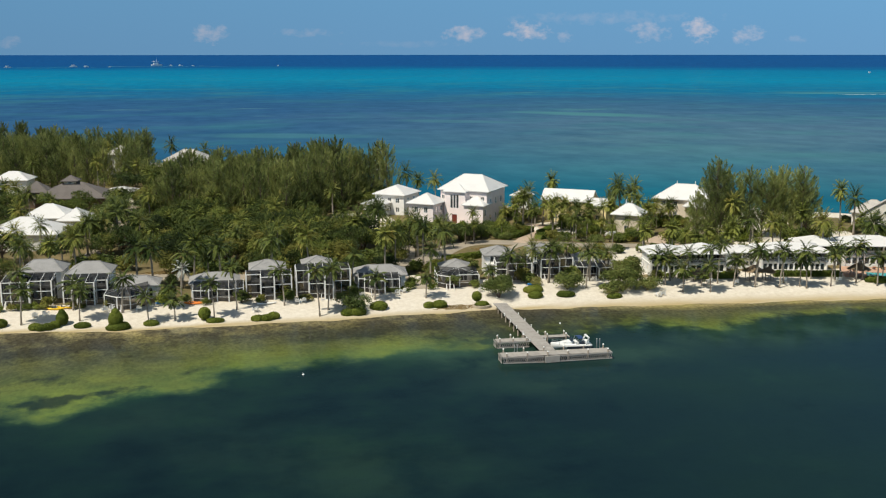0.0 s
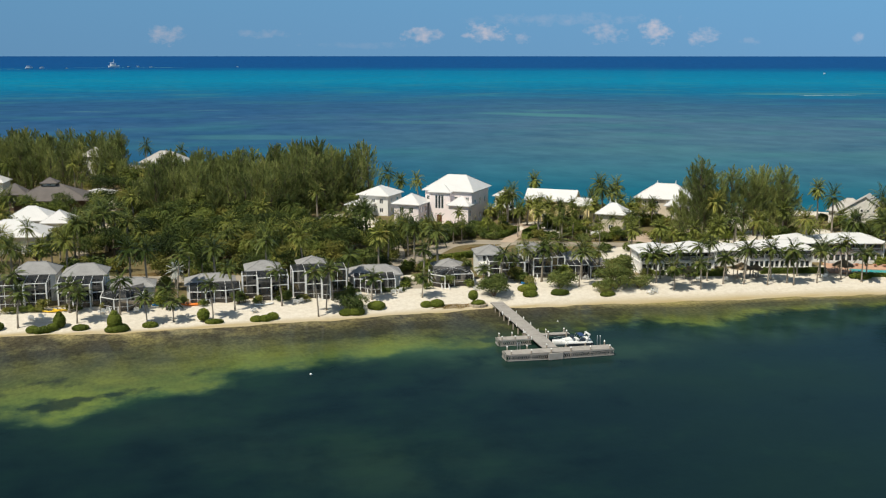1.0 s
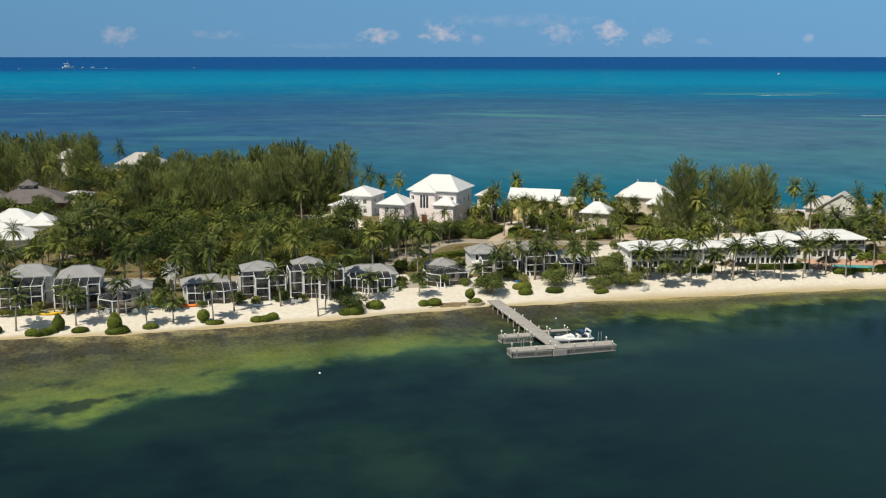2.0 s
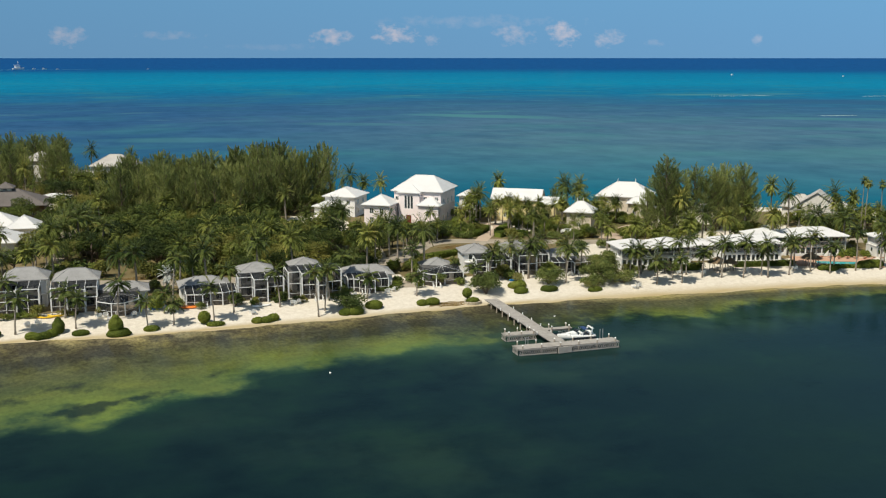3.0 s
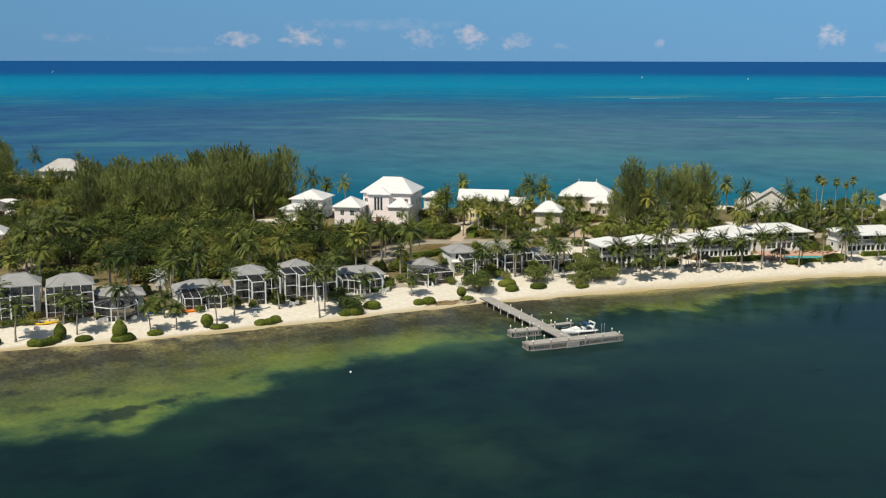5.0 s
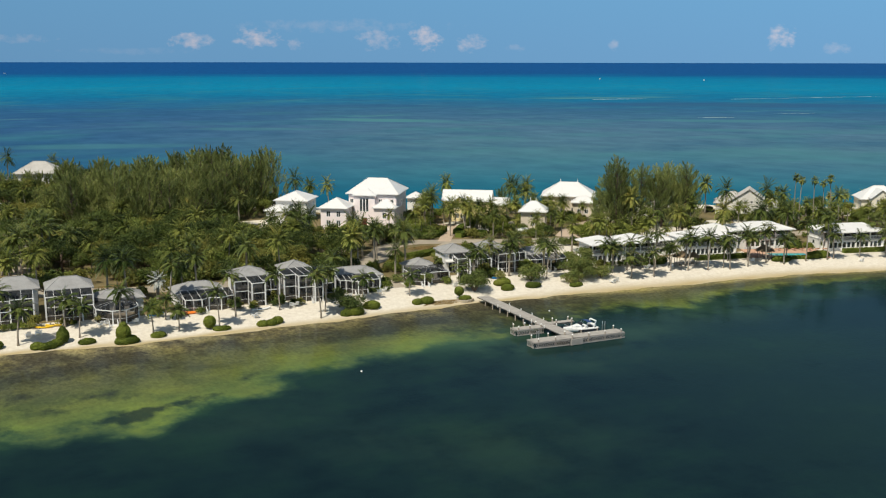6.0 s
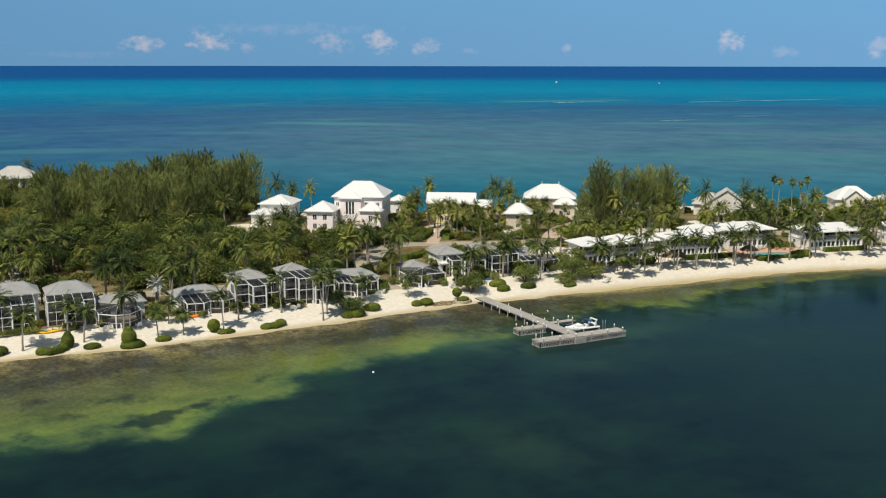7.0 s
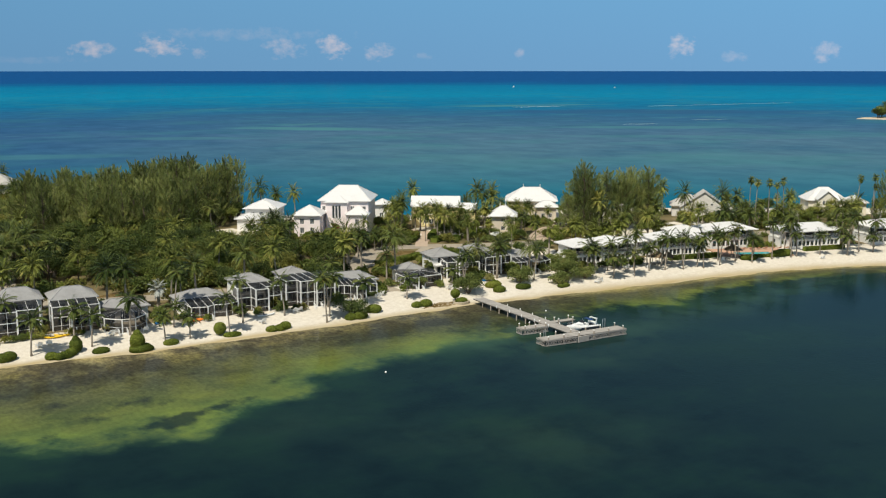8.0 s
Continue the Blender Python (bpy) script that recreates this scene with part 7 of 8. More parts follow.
def sea_grape(x, y, r, h, seed, label="spreading sea grape bush with round grey-green leaves"):
    ob = thing("sea_grape", pose(x, y, at_ground(x, y)), label, "bush", "sea grapes")
    q = random.Random(seed)
    lobes = []
    for k in range(11):
        a = k * 2.4
        d = r * (0.15 + 0.62 * q.random())
        w = r * q.uniform(0.30, 0.44)
        z = h * q.uniform(0.3, 0.86) * (1 - 0.3 * d / r)
        lobes.append((d * math.cos(a), d * math.sin(a) * 0.85, z, w, w, w * 0.75))
        part("stem", Geo().tube([(0, 0, -0.2), (d * 0.4 * math.cos(a), d * 0.4 * math.sin(a), z * 0.5), (d * math.cos(a), d * math.sin(a) * 0.85, z)], [0.12, 0.08, 0.03], 5), M_BARK_DARK, ob)
    part("crown", lobes_crown("crown", lobes, int(900 * r * h / 3), 0.12, L_GRAPE, seed, 0.7, 0.5), L_GRAPE, ob)


sea_grape(28.3, 190.6, 3.5, 3.6, 71)
low_hedge(28.2, 189.0, (-1.2, 0, 0.4, 1.2, 0.9, 0.8), (0.9, -0.2, 0.5, 1.5, 1.0, 0.9))
sea_grape(58.3, 193.2, 4.2, 4.4, 72)
sea_grape(73.2, 194.4, 3.9, 3.6, 73)
sea_grape(84.2, 191.6, 4.4, 5.0, 74)
sea_grape(86.2, 193.8, 3.8, 7.4, 75)
sea_grape(89.2, 190.4, 3.2, 2.8, 76)
sea_grape(81.0, 190.0, 2.8, 2.6, 77)
sea_grape(50.6, 200.6, 1.9, 3.0, 78, "leafy green shrub against a screened porch")
sea_grape(8.0, 198.6, 1.6, 3.0, 79, "leafy green shrub against a screened porch")
sea_grape(56.4, 206.5, 1.9, 5.6, 80, "bare twiggy shrub above a cottage roof")


def box_hedge(line, width, height, mat=L_HEDGE, label="long clipped green hedge"):
    """A shorn hedge along a line of points."""
    pts = [Vector((*p, 0)) for p in line]
    ob = thing("clipped_hedge", pose(*pts[0].xy, GZ), label, "hedge", "garden hedges")
    core, c, u, v = Geo(), [], [], []
    r = np.random.default_rng(int(pts[0].x * 3 + pts[0].y))
    for a, b in zip(pts, pts[1:]):
        a, b = a - pts[0], b - pts[0]
        core.beam(a + Vector((0, 0, height * 0.46)), b + Vector((0, 0, height * 0.46)), width * 0.9, height * 0.95)
        d = np.array((b - a).normalized())
        s = np.array([-d[1], d[0], 0])
        n = int((b - a).length * (width + 2 * height) * 70)
        along, q = r.random(n)[:, None], r.random(n) * (width + 2 * height)
        across = np.clip(q - height, 0, width) - width / 2
        z = np.where(q < height, q, np.where(q > height + width, width + 2 * height - q, height))
        p = np.array(a) + (np.array(b) - np.array(a)) * along + s * across[:, None] + np.stack([z * 0, z * 0, z], 1) + r.normal(size=(n, 3)) * 0.07
        nr = unit(r.normal(size=(n, 3)) + np.array([0, 0, 0.6]))
        w = unit(np.cross(nr, r.normal(size=(n, 3))))
        c.append(p), u.append(w * 0.12), v.append(np.cross(nr, w) * 0.1)
    part("core", core, L_DARKHEDGE, ob, "dark twiggy heart")
    tagged(part("foliage", quad_mesh("foliage", np.concatenate(c), np.concatenate(u), np.concatenate(v), mat), mat, ob), kind="stuff")


box_hedge(bend([(86.4, 249.6), (90.6, 251.6), (95, 249)], 3), 2.0, 1.3, L_DARKHEDGE)
box_hedge(bend([(88.4, 254.4), (92, 258.6), (95.4, 262.4)], 3), 1.6, 1.3, L_DARKHEDGE)
box_hedge(bend([(55.5, 227.4), (61.5, 229), (68, 231.4), (71, 233.4)], 3), 1.9, 1.2, L_HEDGE)
box_hedge(bend([(77.4, 252.6), (81.6, 253.8), (85.4, 258), (88.6, 262)], 3), 2.0, 1.3, L_DARKHEDGE)
box_hedge([(120.6, 194.6), (134.6, 191.1)], 1.3, 1.1)
box_hedge([(103.5, 196.6), (111.4, 195.0)], 1.2, 1.1)
box_hedge([(160, 184.4), (172, 181)], 1.2, 1.0)
box_hedge([(138.6, 186.6), (147.2, 183.4)], 1.4, 0.6)
box_hedge([(160, 226), (172, 219)], 1.6, 1.3, L_DARKHEDGE)
for x0, x1, y in ((-34, -28, 203.0), (-23, -20.5, 201.6), (11, 12.6, 198.6), (15.6, 18.4, 198.6), (19.6, 21.0, 197.6), (26, 30, 199.0), (37, 41.5, 200.4), (61, 62.6, 199.6)):
    for k in range(int((x1 - x0) / 1.0) + 1):
        shrubs.put(x0 + k + pr.uniform(-0.2, 0.2), y + pr.uniform(-0.4, 0.3), at_ground(x0, y), pr.uniform(0.45, 0.8), pr.uniform(0, 360), pr.choice((0, 1, 2, 3)))

PORCH_PLANTS_WEST = ((-36.4, 202.6, 0.9, 0), (-27.6, 203.6, 1.1, 2), (-16.8, 201.4, 0.9, 3), (-6.4, 200.8, 1.2, 1), (-6.2, 204.6, 1.5, 0), (-2.8, 201.0, 1.0, 3), (1.4, 198.4, 0.8, 0), (8.4, 199.6, 1.0, 2),
                   (17.6, 199.4, 1.1, 0), (17.0, 202.0, 1.3, 2), (30.2, 200.0, 1.1, 3), (29.6, 203.0, 1.5, 0), (42.2, 201.8, 0.9, 1), (42.8, 205.0, 1.1, 0), (46.6, 206.4, 1.0, 3), (46.4, 200.8, 0.8, 1))
PORCH_PLANTS_EAST = ((55.0, 199.8, 1.0, 0), (58.8, 199.6, 1.2, 3), (67.4, 201.0, 1.3, 0), (66.8, 203.6, 1.5, 2), (76.6, 200.8, 1.3, 1), (77.8, 203.4, 1.6, 0), (84.4, 201.0, 1.2, 3), (90.6, 202.6, 1.5, 1), (91.0, 206.0, 1.7, 0),
                   (68.4, 198.8, 1.0, 3), (93.6, 196.4, 1.2, 2))
for k in range(11):           # low planting along the first white block
    shrubs.put(95.6 + 1.6 * k, 198.6 - 0.3 * k + pr.uniform(-0.4, 0.4), at_ground(95.6 + 1.6 * k, 198.0), pr.uniform(0.6, 1.1), pr.uniform(0, 360), (0, 1, 3, 1)[k % 4])
for x, y, k, p in PORCH_PLANTS_WEST + PORCH_PLANTS_EAST:
    shrubs.put(x, y, at_ground(x, y), k, pr.uniform(0, 360), p)

# dry grass between the hedge and the pier, and inside the loop of the road
turf_r = np.random.default_rng(17)


def dry_grass(x, y, rx, ry, count, label):
    q = turf_r.random((count, 2)) * 2 - 1
    q = q[np.hypot(q[:, 0], q[:, 1]) < 0.8 + 0.2 * np.sin(q[:, 0] * 9) * np.cos(q[:, 1] * 7)]
    gx, gy = x + rx * q[:, 0], y + ry * q[:, 1]
    base = np.stack([gx, gy, ground_height(gx, gy) + 0.03], 1)
    blade = unit(turf_r.normal(size=base.shape) * 0.5 + np.array([0, 0, 1.0])) * 0.05
    wide = unit(np.cross(blade, turf_r.normal(size=base.shape))) * 0.035
    tagged(new("dry_grass", quad_mesh("dry_grass", base, blade, wide, L_LAWN)), label, "grass", kind="stuff")


dry_grass(48.6, 189.4, 5.6, 1.6, 12000, "worn patch of dry tan grass above the beach")
dry_grass(71.0, 240.4, 5.4, 3.0, 18000, "dry tan lawn inside a loop of the road")
dry_grass(-8.0, 230.6, 6.0, 2.4, 12000, "dry tan lawn behind the cottages")


# ---- beach furniture, kayaks, huts, pool ----
def kayak(x, y, turn, mat, label, length=3.4):
    ob = thing("kayak", pose(x, y, at_ground(x, y) + 0.02, 0, 0, turn), label, "kayak", "beached kayaks")
    g, n = Geo(), 12
    for k in range(n + 1):
        t = k / n
        b = 0.40 * math.sin(math.pi * min(max(t, 0.03), 0.97)) ** 0.6
        rise = 0.16 * (2 * t - 1) ** 4
        xx = length * (t - 0.5)
        g.v += [(xx, 0, rise), (xx, b * 0.8, 0.1 + rise), (xx, b, 0.26 + rise), (xx, b * 0.55, 0.33 + rise), (xx, -b * 0.55, 0.33 + rise), (xx, -b, 0.26 + rise), (xx, -b * 0.8, 0.1 + rise)]
    for k in range(n):
        for j in range(7):
            a, c = k * 7 + j, k * 7 + (j + 1) % 7
            g.f.append((a, c, c + 7, a + 7))
    g.f += [tuple(range(6, -1, -1)), tuple(range(n * 7, n * 7 + 7))]
    part("hull", g, mat, ob, smooth=True)
    part("seat", Geo().box(-0.5, 0.1, -0.2, 0.2, 0.325, 0.36), M_DARKHULL, ob)
    part("seat_back", Geo().box(-0.6, -0.52, -0.2, 0.2, 0.33, 0.6), M_DARKHULL, ob)


kayak(-26.2, 201.8, -8, M_KYELLOW, "yellow sit-on kayak drawn up on the sand", 3.2)
kayak(-24.6, 202.2, -20, M_KYELLOW, "yellow sit-on kayak drawn up on the sand", 2.8)
kayak(-1.0, 199.6, -16, M_KORANGE, "orange kayak lying on the sand", 3.6)
kayak(-0.2, 200.3, -14, M_KORANGE, "orange kayak lying on the sand", 3.4)
kayak(-6.6, 201.2, 12, M_KBLUE, "blue kayak beside a cottage porch", 3.0)
kayak(-6.2, 202.0, 6, M_KBLUE, "blue kayak beside a cottage porch", 3.0)
kayak(67.8, 199.6, 18, M_KBLUE, "pale blue kayak on the sand by a hedge", 3.2)
kayak(12.6, 196.8, 5, M_PLASTIC, "white dinghy-shaped kayak on the sand", 3.8)


def beach_chair(name="beach_chair", mat=M_PLASTIC, label="white slatted beach chair on the sand", group="beach chairs"):
    ob = thing(name, Matrix(), label, "chair", group)
    for k in range(5):
        part("seat_slat", Geo().box(-0.32, 0.32, -0.35 + 0.14 * k, -0.23 + 0.14 * k, 0.33 - 0.02 * k, 0.36 - 0.02 * k), mat, ob)
    for k in range(5):
        x = -0.28 + 0.14 * k
        part("back_slat", Geo().beam((x, 0.34, 0.28), (x, 0.66, 1.0 - 0.04 * abs(k - 2)), 0.11, 0.03), mat, ob)
    for s in (-1, 1):
        part("leg", Geo().beam((s * 0.38, -0.35, 0), (s * 0.38, -0.35, 0.55), 0.07), mat, ob)
        part("leg", Geo().beam((s * 0.38, 0.5, 0), (s * 0.38, 0.3, 0.55), 0.07), mat, ob)
        part("armrest", Geo().box(s * 0.38 - 0.07, s * 0.38 + 0.07, -0.42, 0.45, 0.555, 0.59), mat, ob)
    return ob


def lounger(name="sun_lounger", label="white sun lounger on the pool deck", group="pool loungers"):
    ob = thing(name, Matrix(), label, "lounger", group)
    part("bed", Geo().box(-0.33, 0.33, -0.95, 0.35, 0.3, 0.38), M_COPING, ob, "tan cushioned bed")
    part("backrest", Geo().beam((0, 0.36, 0.34), (0, 0.9, 0.75), 0.66, 0.07), M_COPING, ob)
    for sx in (-1, 1):
        for y in (-0.8, 0.25):
            part("leg", Geo().beam((sx * 0.28, y, 0), (sx * 0.28, y, 0.3), 0.06), M_PLASTIC, ob)
    return ob


chairs = Plants(beach_chair)
for x, y, a in ((-29.5, 198.5, 10), (-27.6, 199.0, -15), (-17.2, 198.6, 20), (-15.9, 198.8, -10), (-11.0, 198.0, 5), (10.2, 193.6, 15), (18.6, 196.4, -20), (19.6, 196.7, 10),
                (31.4, 197.8, 5), (38.6, 198.4, -12), (40.0, 199.4, 18), (55.6, 197.0, -10), (57.0, 197.4, 12), (79.6, 200.2, -8), (80.8, 200.0, 10), (89.6, 187.0, 30), (91.0, 187.4, -5),
                (104.0, 192.4, 5), (109.2, 190.4, -10), (119.8, 189.6, 12), (131.4, 187.0, -15), (157.0, 176.6, 8)):
    chairs.put(x, y, at_ground(x, y), 1.15, a + 180 * (y > 0))
loungers = Plants(lounger)
for k in range(9):
    loungers.put(143.6 + 1.75 * k, 195.4 - 0.92 * k, GZ + 0.3, 1.0, 150 + 5 * (k % 3))

pool_m = pose(145.6, 189.6, GZ, 0, 0, -28)
solid("pool_deck", Geo().box(-9.5, 9.5, -4.2, -4.0, -0.6, 0.3).box(-9.5, 9.5, 0.8, 6.0, -0.6, 0.3).box(-9.5, -4.8, -4.0, 0.8, -0.6, 0.3).box(4.8, 9.5, -4.0, 0.8, -0.6, 0.3),
      M_COPING, pool_m, "terracotta stone deck round a swimming pool", "pool deck", kind="structure")
solid("swimming_pool", Geo().box(-4.75, 4.75, -3.95, 0.75, -0.4, 0.2), M_POOL, pool_m, "turquoise swimming pool set in a stone deck", "swimming pool")


def thatched_hut(x, y, r, h, label):
    ob = thing("thatched_hut", pose(x, y, at_ground(x, y)), label, "hut", "thatched huts")
    n = 6
    for k in range(n):
        a = 2 * math.pi * (k + 0.5) / n
        part("post", Geo().tube([(0.78 * r * math.cos(a), 0.78 * r * math.sin(a), -0.1), (0.76 * r * math.cos(a), 0.76 * r * math.sin(a), h * 0.72)], [0.08, 0.07], 7), M_BARK, ob)
    c, u, v = [], [], []
    q = np.random.default_rng(int(x))
    for tier in range(6):
        f = tier / 6
        m = int(90 * (1.05 - f))
        a = q.uniform(0, 2 * math.pi, m)
        rr = r * (1.04 - f) * q.uniform(0.92, 1.04, m)
        z = h * (0.62 + 0.38 * f) + q.normal(size=m) * 0.03
        out = unit(np.stack([np.cos(a), np.sin(a), -0.75 + 0 * a], 1))
        side = np.stack([-np.sin(a), np.cos(a), 0 * a], 1)
        c.append(np.stack([rr * np.cos(a), rr * np.sin(a), z], 1)), u.append(out * 0.34), v.append(side * 0.13)
    cone = Geo()
    for k in range(14):
        a = 2 * math.pi * k / 14
        cone.v += [(r * 1.0 * math.cos(a), r * 1.0 * math.sin(a), h * 0.6)]
    cone.v += [(0, 0, h)]
    cone.f = [(k, (k + 1) % 14, 14) for k in range(14)] + [tuple(range(13, -1, -1))]
    roof = part("roof", cone, M_THATCH, ob, "grey-brown thatch")
    tagged(part("thatch", quad_mesh("thatch", np.concatenate(c), np.concatenate(u), np.concatenate(v), M_THATCH), M_THATCH, roof), kind="stuff")
    part("table", Geo().tube([(0, 0, -0.05), (0, 0, 0.75), (0, 0, 0.75), (0, 0, 0.8)], [0.06, 0.06, 0.5, 0.5], 10), M_DECK, ob)


thatched_hut(114.6, 192.6, 2.2, 3.2, "round thatched beach hut on timber posts")
thatched_hut(102.8, 194.4, 1.5, 2.8, "small thatched sunshade on the sand")
thatched_hut(137.2, 188.6, 2.2, 3.4, "round thatched hut beside the pool")
thatched_hut(117.8, 192.2, 1.4, 2.8, "small thatched sunshade on the sand")

# silver palm, utility poles, cars, buoys
silver = garden_palm(4.0, 0.1, 91, L_SILVER, "silver_palm", "silver-grey fan palm behind the cottages", 2.1, 36, width=0.13, thick=0.24, shapes=FAN, leaf=0.55)
silver.matrix_basis = pose(-3.0, 214.0, GZ)


def utility_pole(x, y, h):
    ob = thing("utility_pole", pose(x, y, GZ), "grey timber utility pole with a crossarm", "utility pole", "utility poles")
    part("pole", Geo().tube([(0, 0, -0.3), (0, 0, h)], [0.16, 0.11], 8), M_BARK, ob)
    part("crossarm", Geo().beam((-1.0, 0, h - 0.5), (1.0, 0, h - 0.5), 0.12), M_BARK, ob)
    for s in (-0.9, -0.3, 0.3, 0.9):
        part("insulator", Geo().tube([(s, 0, h - 0.44), (s, 0, h - 0.25)], [0.05, 0.04], 6), M_PLASTIC, ob)


utility_pole(60.6, 330.0, 10.5)
utility_pole(134.0, 226.0, 10.0)


def car(x, y, turn, paint, label):
    ob = thing("parked_car", pose(x, y, GZ + 0.06, 0, 0, turn), label, "car", "parked cars")
    prof = [(-2.1, 0.35), (-2.15, 0.8), (-1.9, 1.0), (-1.3, 1.05), (-0.9, 1.5), (0.6, 1.52), (1.15, 1.05), (2.0, 0.92), (2.15, 0.6), (2.1, 0.35)]
    g = Geo()
    for s in (-0.85, 0.85):
        g.v += [(a, s * (0.82 if b > 1.2 else 1), b) for a, b in prof]
    n = len(prof)
    g.f = [tuple(range(n - 1, -1, -1)), tuple(range(n, 2 * n))] + [(i, (i + 1) % n, (i + 1) % n + n, i + n) for i in range(n)]
    part("body", g, paint, ob)
    part("windscreen", Geo().beam((0.66, 0, 1.46), (1.12, 0, 1.09), 1.3, 0.04), M_GLASS, ob)
    for s in (-1, 1):
        part("side_window", Geo().box(-0.85, 0.55, s * 0.79 - 0.03, s * 0.79 + 0.03, 1.1, 1.42), M_GLASS, ob)
        for xx in (-1.3, 1.3):
            wheel = part("wheel", Geo().tube([(xx, s * 0.72, 0.32), (xx, s * 0.9, 0.32)], [0.33, 0.33], 14), M_DARKHULL, ob)
            part("rim", Geo().tube([(xx, s * 0.9, 0.32), (xx, s * 0.915, 0.32)], [0.19, 0.19], 10), M_METAL, wheel)


car(58.0, 262.5, 10, M_CAR, "dark car parked under trees by the villa")
car(106.4, 247.6, -35, M_PLASTIC, "white car parked in a villa driveway")
car(133.0, 250.5, -20, M_CAR, "dark car parked on a brown forecourt")


def buoy(x, y, r):
    ob = thing("mooring_buoy", pose(x, y, 0.02), "small white mooring buoy floating on the lagoon", "buoy", "mooring buoys")
    part("float", Geo().tube([(0, 0, -r * 0.6), (0, 0, -r * 0.3), (0, 0, r * 0.3), (0, 0, r * 0.8), (0, 0, r)], [r * 0.5, r * 0.95, r, r * 0.6, 0.05], 12), M_PLASTIC, ob, smooth=True)
    part("ring", Geo().tube([(0, 0, r), (0, 0, r * 1.35)], [0.05, 0.05], 6), M_METAL, ob)


buoy(14.6, 154.7, 0.2)
buoy(63.9, 173.8, 0.17)


# ---- far boats, shoals and the next headland ----
def far_boat(x, y, length, mast, label, name="anchored_boat"):
    z = float(water_height(np.array([x]), np.array([y]))[0])
    ob = thing(name, pose(x, y, z, 0, 0, 20), label, "boat", "far boats")
    h = length * 0.13
    g = Geo().add([(-length / 2, -h, 0), (length * 0.3, -h, 0), (length / 2, 0, 0), (length * 0.3, h, 0), (-length / 2, h, 0),
                   (-length / 2, -h * 1.2, h), (length * 0.32, -h * 1.2, h * 1.1), (length * 0.56, 0, h * 1.3), (length * 0.32, h * 1.2, h * 1.1), (-length / 2, h * 1.2, h)],
                  [(4, 3, 2, 1, 0), (5, 6, 7, 8, 9), (0, 1, 6, 5), (1, 2, 7, 6), (2, 3, 8, 7), (3, 4, 9, 8), (4, 0, 5, 9)])
    part("hull", g, M_PLASTIC, ob)
    part("cabin", Geo().box(-length * 0.3, length * 0.15, -h * 0.8, h * 0.8, h * 1.02, h * 2.3), M_PLASTIC, ob)
    part("roof", Geo().box(-length * 0.34, length * 0.18, -h, h, h * 2.8, h * 3.0), M_PLASTIC, ob)
    if mast:
        part("mast", Geo().tube([(0, 0, h * 2), (0, 0, mast)], [0.5, 0.25], 8), M_PLASTIC, ob)
        part("boom", Geo().tube([(0, 0, h * 3.2), (-length * 0.45, 0, h * 3.4)], [0.3, 0.3], 6), M_PLASTIC, ob)


far_boat(-55, 3540, 34, 26, "white sailing catamaran anchored on the sandbar", "sailing_catamaran")
for x, y, l_ in ((-300, 3420, 20), (-262, 3410, 14), (-480, 3350, 18), (-190, 3380, 9), (60, 3500, 9), (20, 3540, 12), (-10, 3560, 10), (330, 3480, 8), (1560, 2120, 9), (1700, 1900, 7)):
    far_boat(x, y, l_, 0, "small white motor boat anchored off the reef")


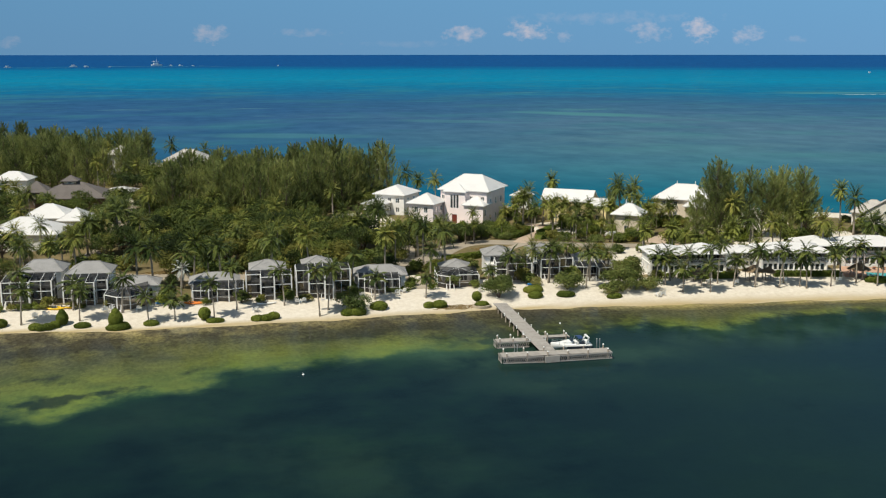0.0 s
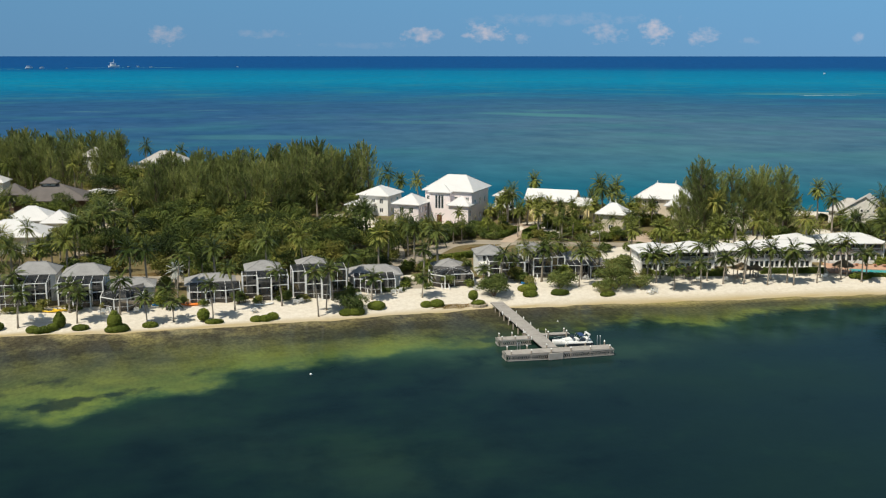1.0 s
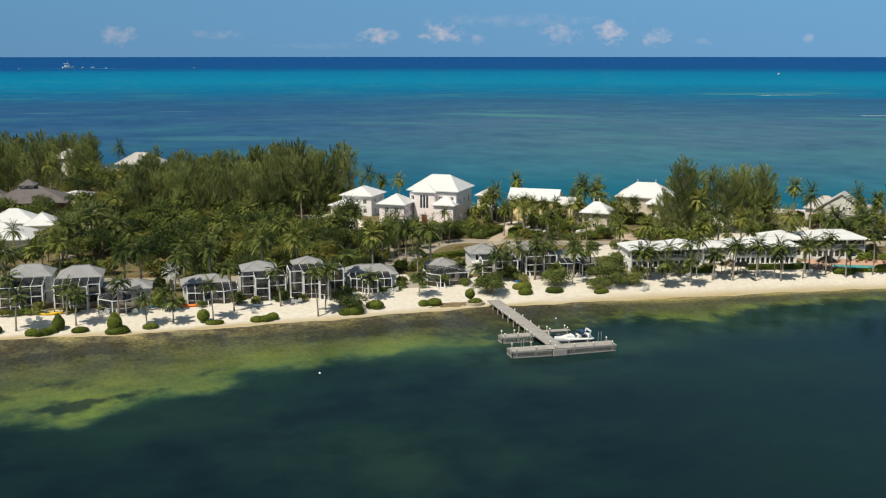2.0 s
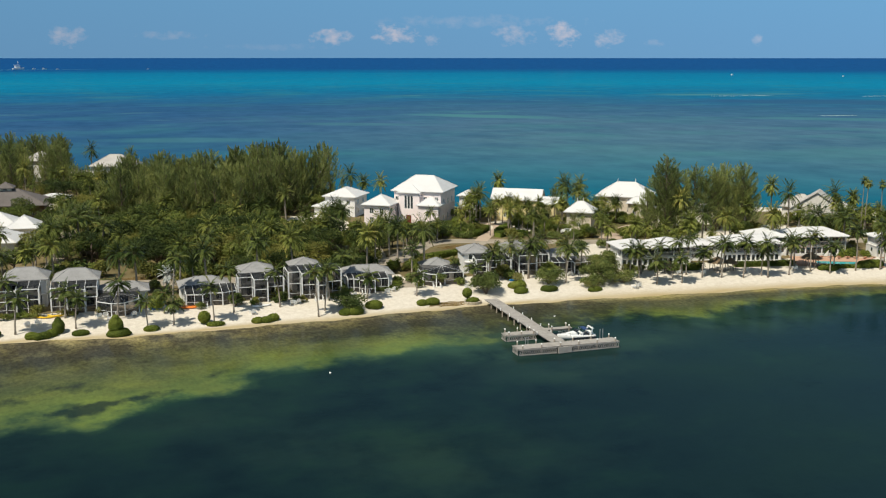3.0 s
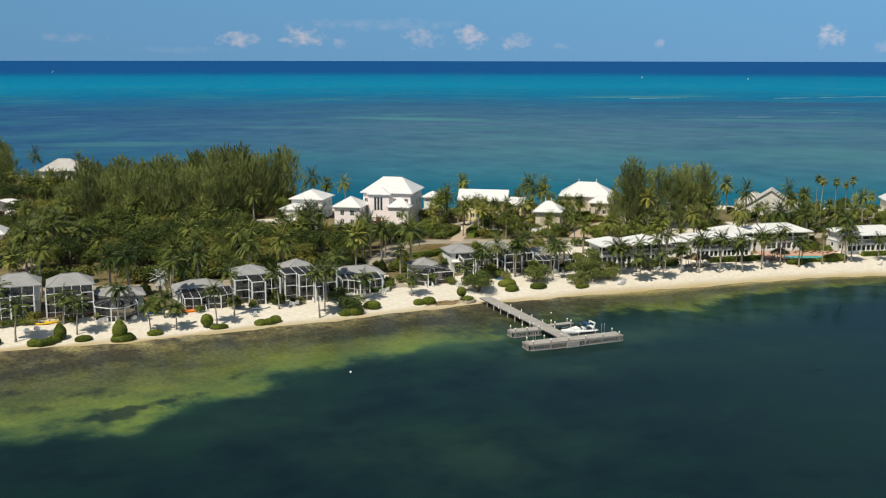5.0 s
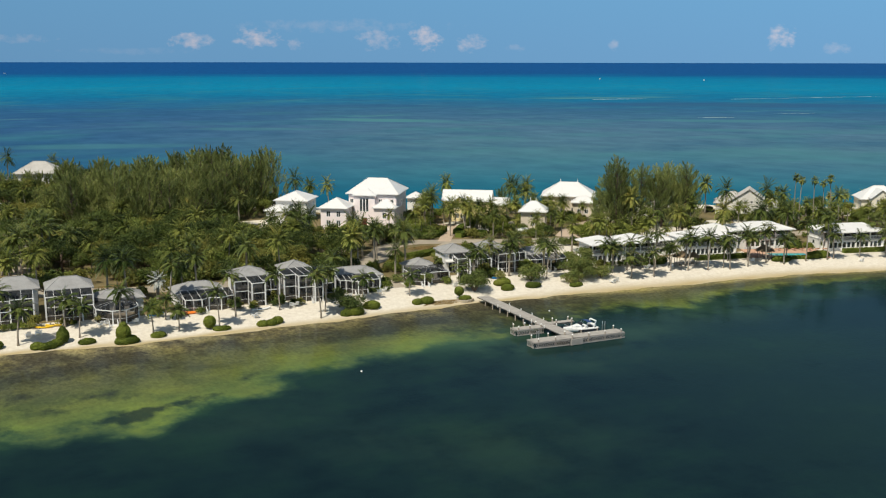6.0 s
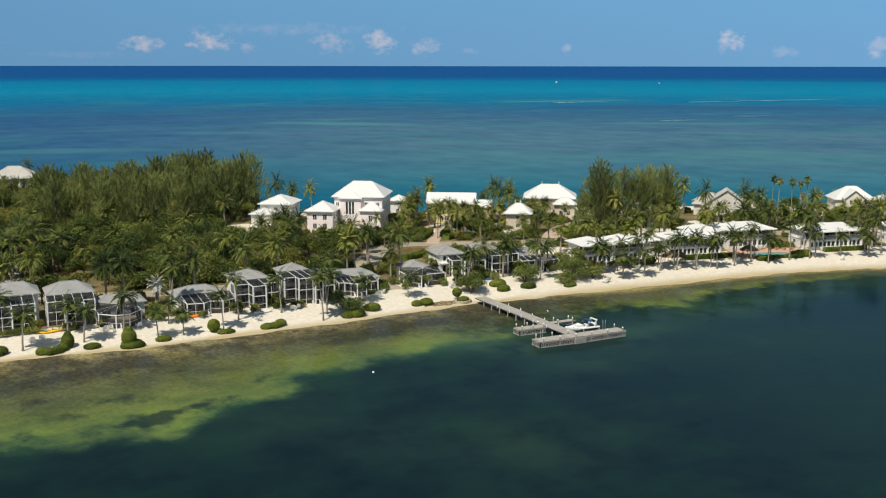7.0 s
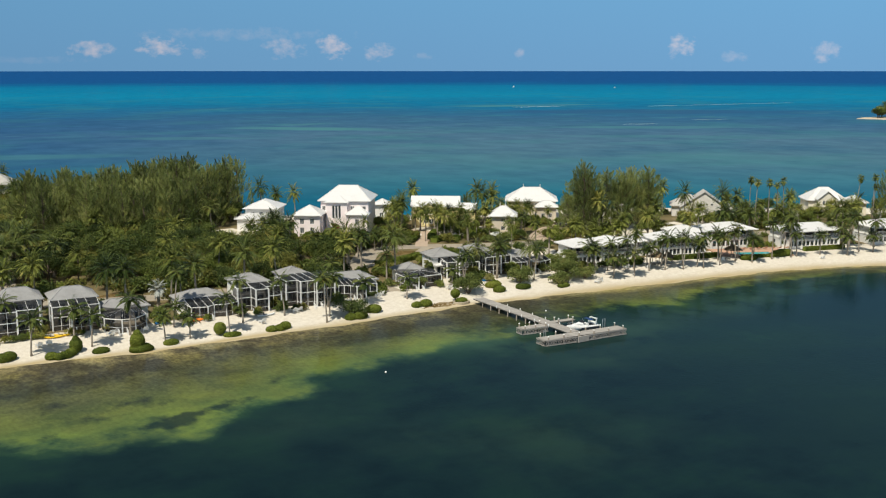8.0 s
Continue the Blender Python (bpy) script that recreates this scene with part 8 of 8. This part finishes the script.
def shoal(x, y, length, width, turn, mat, seed, label):
    """A low bank of pale sand or foam just awash."""
    q = random.Random(seed)
    g, n = Geo(), 60
    z0 = float(water_height(np.array([x]), np.array([y]))[0])
    for k in range(n):
        a = 2 * math.pi * k / n
        w = q.uniform(0.1, 1.3)
        g.v.append((length / 2 * math.cos(a) * q.uniform(0.85, 1.05), width / 2 * math.sin(a) * w, 0.03))
    g.v.append((0, 0, 0.12))
    g.f = [(k, (k + 1) % n, n) for k in range(n)]
    tagged(solid("shoal", g, mat, pose(x, y, z0, 0, 0, turn), label, "shoal", "shoals"), kind="structure")


M_SHOAL = grained("submerged_sand", (0.10, 0.34, 0.33), 0.5, 0.15, 0.03, 0.4)
for i, (x, y, le, wi, tu) in enumerate(((10, 3480, 520, 26, 0), (-420, 3330, 420, 16, 0), (775, 1052, 88, 7, -4), (588, 681, 34, 4, -20), (930, 986, 60, 5, -4), (1060, 978, 240, 4, -3), (700, 700, 40, 3, -30))):
    shoal(x, y, le, wi, tu, M_SALT if i > 1 else M_SHOAL, 200 + i, "thin line of pale foam on a reef" if i > 1 else "pale sandbar just under the surface")

HEAD = (883.5, 593.5)
bank = Geo()
n = 40
for k in range(n):
    a = 2 * math.pi * k / n
    w = 1 + 0.12 * math.sin(3 * a) + 0.06 * math.sin(7 * a)
    bank.v.append((62 * w * math.cos(a), 26 * w * math.sin(a), -0.4))
for k in range(n):
    bank.v.append((bank.v[k][0] * 0.9, bank.v[k][1] * 0.82, 1.3))
bank.f = [(k, (k + 1) % n, (k + 1) % n + n, k + n) for k in range(n)] + [tuple(range(n, 2 * n))]
solid("headland", bank, M_STONE, pose(*HEAD, 0, 0, 0, -30), "low sandy headland across the bay", "headland", kind="structure")
hr = random.Random(77)
for k in range(46):
    a, q_ = hr.uniform(0, 6.28), hr.uniform(0, 0.8) ** 0.5
    x, y = 60 * q_ * math.cos(a), 20 * q_ * math.sin(a)
    px = HEAD[0] + x * math.cos(radians(-30)) - y * math.sin(radians(-30))
    py = HEAD[1] + x * math.sin(radians(-30)) + y * math.cos(radians(-30))
    if k % 3:
        broad_trees.put(px, py, 1.2, hr.uniform(1.3, 2.0), hr.uniform(0, 360))
    else:
        garden_palms.put(px, py, 1.2, hr.uniform(1.5, 2.1), hr.uniform(0, 360), 0)
hip_villa(876.0, 588.0, -30, 16, 10, 7.0, 10.5, M_WHITE, "white house on the far headland", 5.0, 4)
